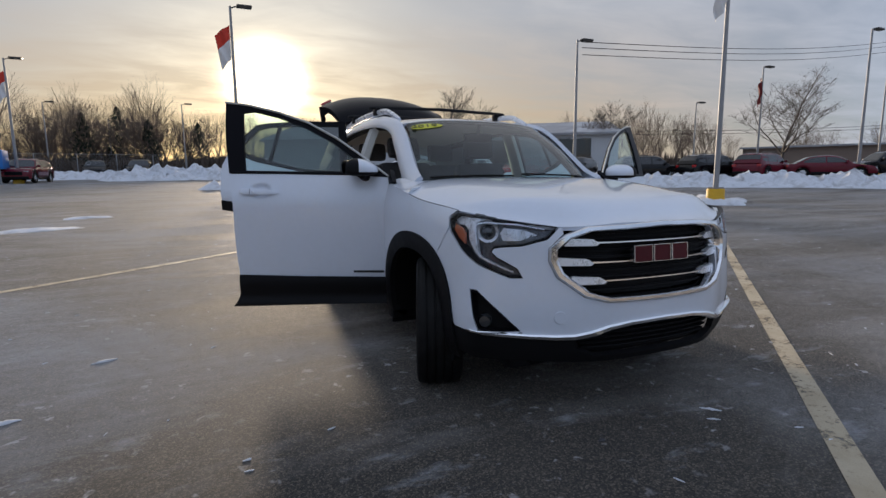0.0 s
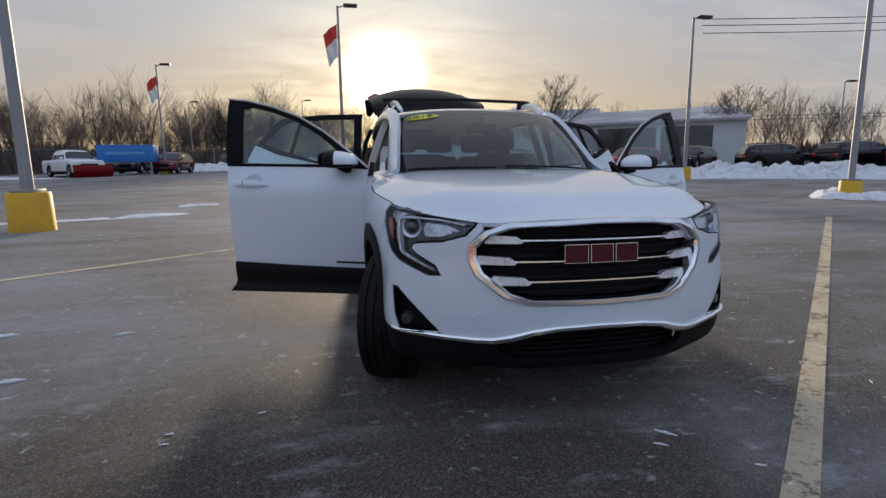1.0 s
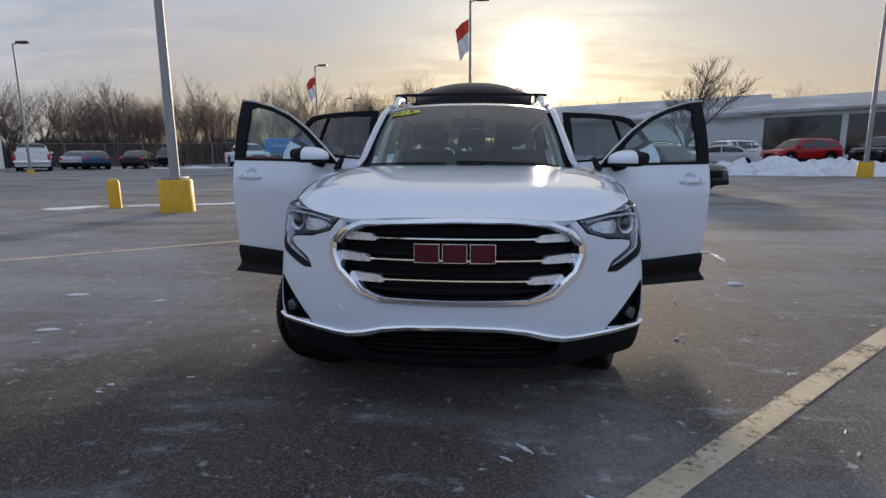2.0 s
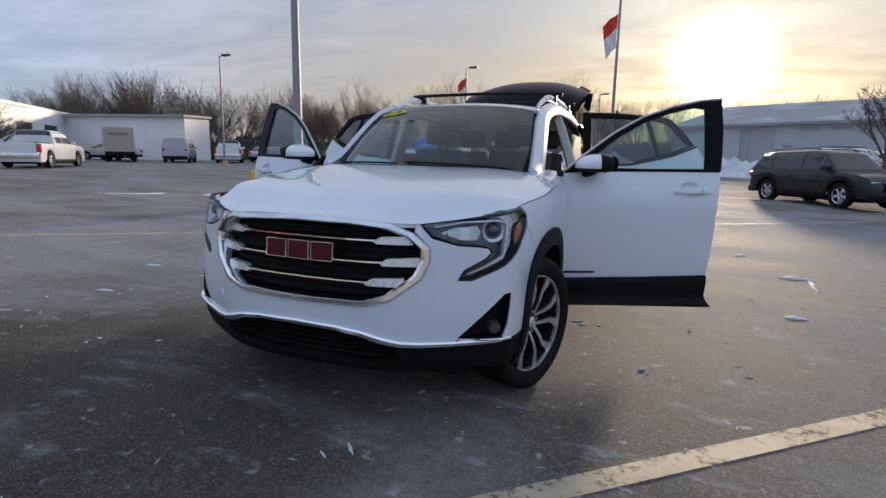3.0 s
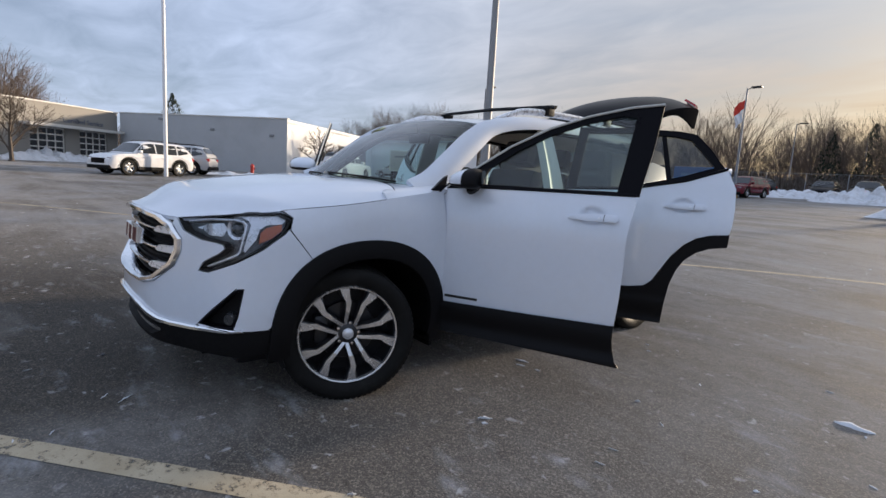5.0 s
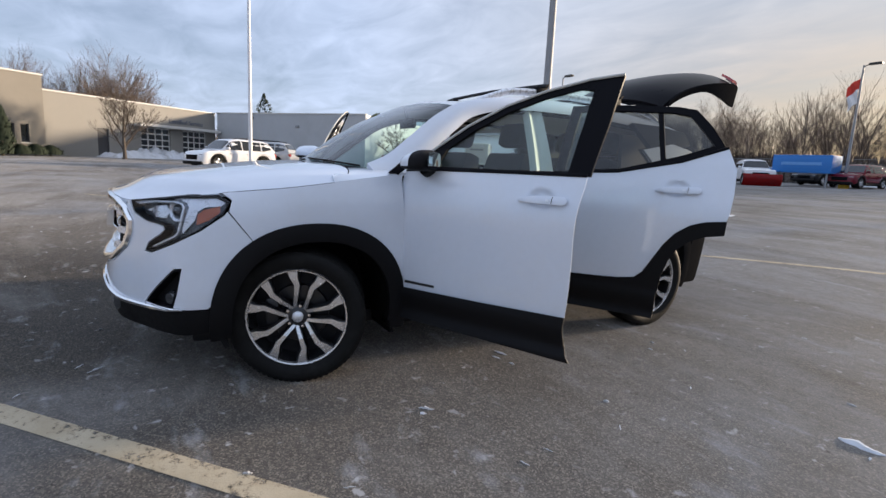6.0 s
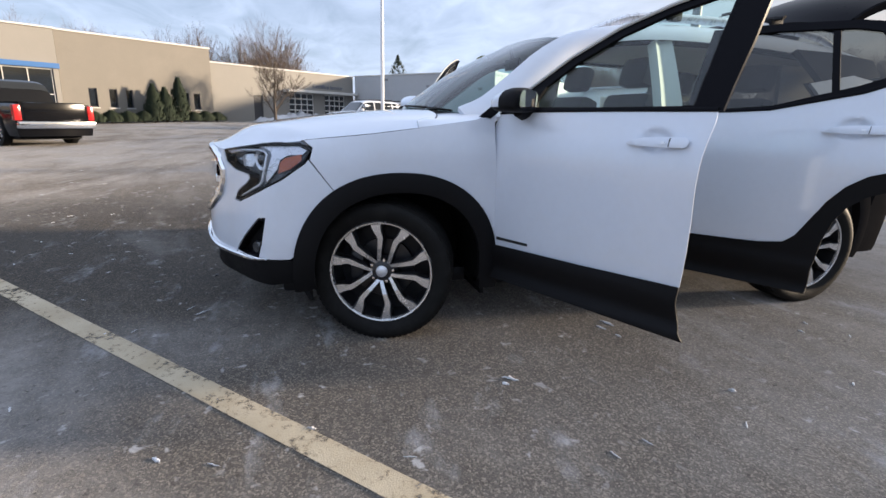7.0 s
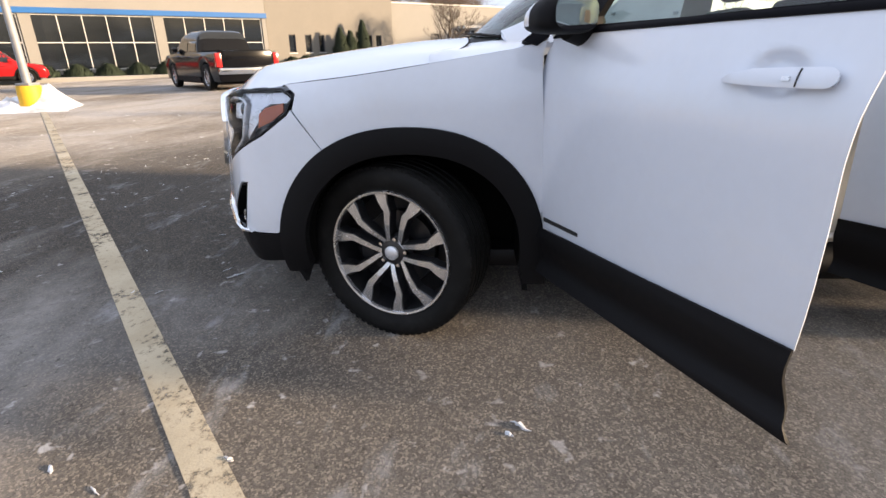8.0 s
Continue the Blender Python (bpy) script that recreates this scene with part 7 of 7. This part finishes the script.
# ---- cabin ----
def seat(x, y, name="front_seat", wide=0.50):
    bm = bmesh.new()
    box(bm, x - wide / 2, x + wide / 2, y - 0.28, y + 0.26, 0.52, 0.72, 0.06)
    s = part(name, bm, DARK_CLOTH, crossover, "dark cloth seat")
    bm = bmesh.new()
    box(bm, x - wide * 0.47, x + wide * 0.47, -0.07, 0.09, 0.0, 0.62, 0.06, pose(0, y + 0.26, 0.68, -16, 0, 0))
    part("backrest", bm, DARK_CLOTH, s)
    bm = bmesh.new()
    box(bm, x - 0.14, x + 0.14, -0.05, 0.06, 0.66, 0.84, 0.05, pose(0, y + 0.26, 0.68, -14, 0, 0))
    part("headrest", bm, DARK_CLOTH, s)


seat(0.37, 1.25)
seat(-0.37, 1.25)
for sx in (-0.38, 0.0, 0.38):
    seat(sx, 2.15, "rear_seat", 0.40)
bm = grid_sheet(lambda i, j: ((i * 2 - 1) * 0.72, 0.38 + 0.55 * j, 1.09 - 0.30 * j ** 3 + 0.02 * math.sin(j * 7) - 0.03 * abs(i * 2 - 1) ** 3), 20, 14, 0.03)
dash = part("dashboard", bm, DASH, crossover)
bm = bmesh.new()
box(bm, -0.13, 0.13, 0.70, 0.95, 0.60, 1.02, 0.04)
part("centre_stack", bm, GLOSS_BLACK, dash)
bm = bmesh.new()
box(bm, 0.25, 0.52, 0.62, 0.80, 1.04, 1.11, 0.03)
part("binnacle", bm, DASH, dash)
bm = bmesh.new()
c = Vector((0.37, 0.98, 0.94))
tube(bm, [c + Vector((0.185 * math.cos(k * math.tau / 28), 0.185 * math.sin(k * math.tau / 28) * 0.38, 0.185 * math.sin(k * math.tau / 28) * 0.92)) for k in range(29)], 0.016, 8, False)
box(bm, 0.31, 0.43, 0.94, 0.99, 0.90, 0.98, 0.02)
for dx, dz in ((0.15, 0.0), (-0.15, 0.0), (0.0, -0.15)):
    tube(bm, [c, c + Vector((dx, dz * 0.4, dz))], 0.014, 6)
part("steering_wheel", bm, DASH, crossover)
bm = bmesh.new()
box(bm, -0.70, 0.70, 0.60, 3.35, 0.30, 0.42, 0.03)
part("cabin_floor", bm, DARK_CLOTH, crossover)
bm = bmesh.new()
box(bm, -0.44, 0.44, 0.30, 0.38, 0.30, 1.08, 0.02)
box(bm, -0.74, 0.74, 0.44, 0.52, 0.78, 1.08, 0.02)
box(bm, -0.45, 0.45, -0.55, 0.30, 0.22, 0.90, 0.05)
part("bulkhead", bm, LAMP_BLACK, crossover)
bm = bmesh.new()
box(bm, -0.70, 0.70, 2.46, 3.40, 0.42, 0.72, 0.05)
part("cargo_floor", bm, DARK_CLOTH, crossover)
bm = bmesh.new()
box(bm, -0.12, 0.12, 0.985, 1.01, 1.42, 1.49, 0.02)
part("rear_view_mirror", bm, GLOSS_BLACK, crossover)
bm = bmesh.new()
tube(bm, [(0, 1.0, 1.47), (0, 0.97, 1.56)], 0.012, 6)
part("mirror_stalk", bm, BLACK_PLASTIC, crossover)
for side in (1, -1):
    bm = grid_sheet(lambda i, j: (0.66 - 0.05 * i, 2.52 + 0.75 * j, 0.72 + 0.75 * i), 6, 8, 0.03)
    cpart("cargo_trim", bm, GREY_TRIM, side)
bm = bmesh.new()
box(bm, -0.60, 0.60, -0.50, 3.3, 0.19, 0.28, 0.03)
part("underbody", bm, LAMP_BLACK, crossover)


# ---- crumbs of snow and grit on the asphalt ----
def crumbs():
    """Small frozen scraps left by the plough, most of them a finger long."""
    rnd = random.Random(5)
    bm = bmesh.new()

    def scrap(x, y, length, width, turn):
        n = 7
        pts = [(x + math.cos(turn) * length * (k / n - 0.5) + rnd.uniform(-1, 1) * width * 0.3, y + math.sin(turn) * length * (k / n - 0.5) + rnd.uniform(-1, 1) * width * 0.3, 0.003) for k in range(n + 1)]
        tube(bm, [(px, py, ground_z(px, py) + 0.002) for px, py, pz in pts], [max(0.002, width * math.sin(math.pi * (k + 0.5) / (n + 1)) * rnd.uniform(0.5, 1.0)) for k in range(n + 1)], 6, True, 0.6)

    for x, y, length, width, turn in ((0.30, -0.95, 0.10, 0.010, 2.3), (0.22, -1.03, 0.06, 0.009, 2.6), (-1.85, -0.49, 0.035, 0.009, 0.2), (1.46, 0.43, 0.03, 0.012, 1.0), (1.74, 1.37, 0.035, 0.012, 0.5),
                                      (1.00, 1.19, 0.06, 0.009, 0.4), (1.12, 1.22, 0.04, 0.008, 0.2), (1.66, -0.89, 0.04, 0.010, 0.8), (1.60, -0.39, 0.045, 0.016, 1.2), (2.57, 2.12, 0.17, 0.030, 0.1), (2.95, 3.88, 0.34, 0.035, 0.0), (3.04, 3.55, 0.55, 0.030, 1.45), (2.63, 5.25, 0.20, 0.035, 0.6),
                                      (0.95, 1.26, 0.10, 0.011, 0.3), (1.42, 0.47, 0.07, 0.016, 0.9), (-2.9, 0.3, 0.16, 0.022, 0.3), (-3.4, 1.2, 0.20, 0.025, 0.2), (-2.6, 1.1, 0.14, 0.018, 0.4), (-3.0, -0.4, 0.12, 0.016, 0.5)):
        scrap(x, y, length, width, turn)
    for k in range(330):
        r, a = 1.6 + 9 * rnd.random(), rnd.uniform(0, math.tau)
        scrap(r * math.cos(a), 0.5 + r * math.sin(a), rnd.uniform(0.015, 0.04) * (1 + r * 0.12), rnd.uniform(0.003, 0.006) * (1 + r * 0.10), rnd.uniform(0, 3.14))
    tagged(part("snow_crumbs", bm, SNOW), "scattered crumbs of frozen snow on the asphalt", "snow", kind="stuff")


crumbs()
bm = bmesh.new()
bmesh.ops.create_icosphere(bm, subdivisions=2, radius=0.014, matrix=Matrix.Translation((-0.41, -0.97, 0.008)) @ Matrix.Diagonal((1.3, 0.8, 0.6, 1)))
tagged(part("pebble", bm, DARK_TRIM), "small black pebble lying on the asphalt", "stone")
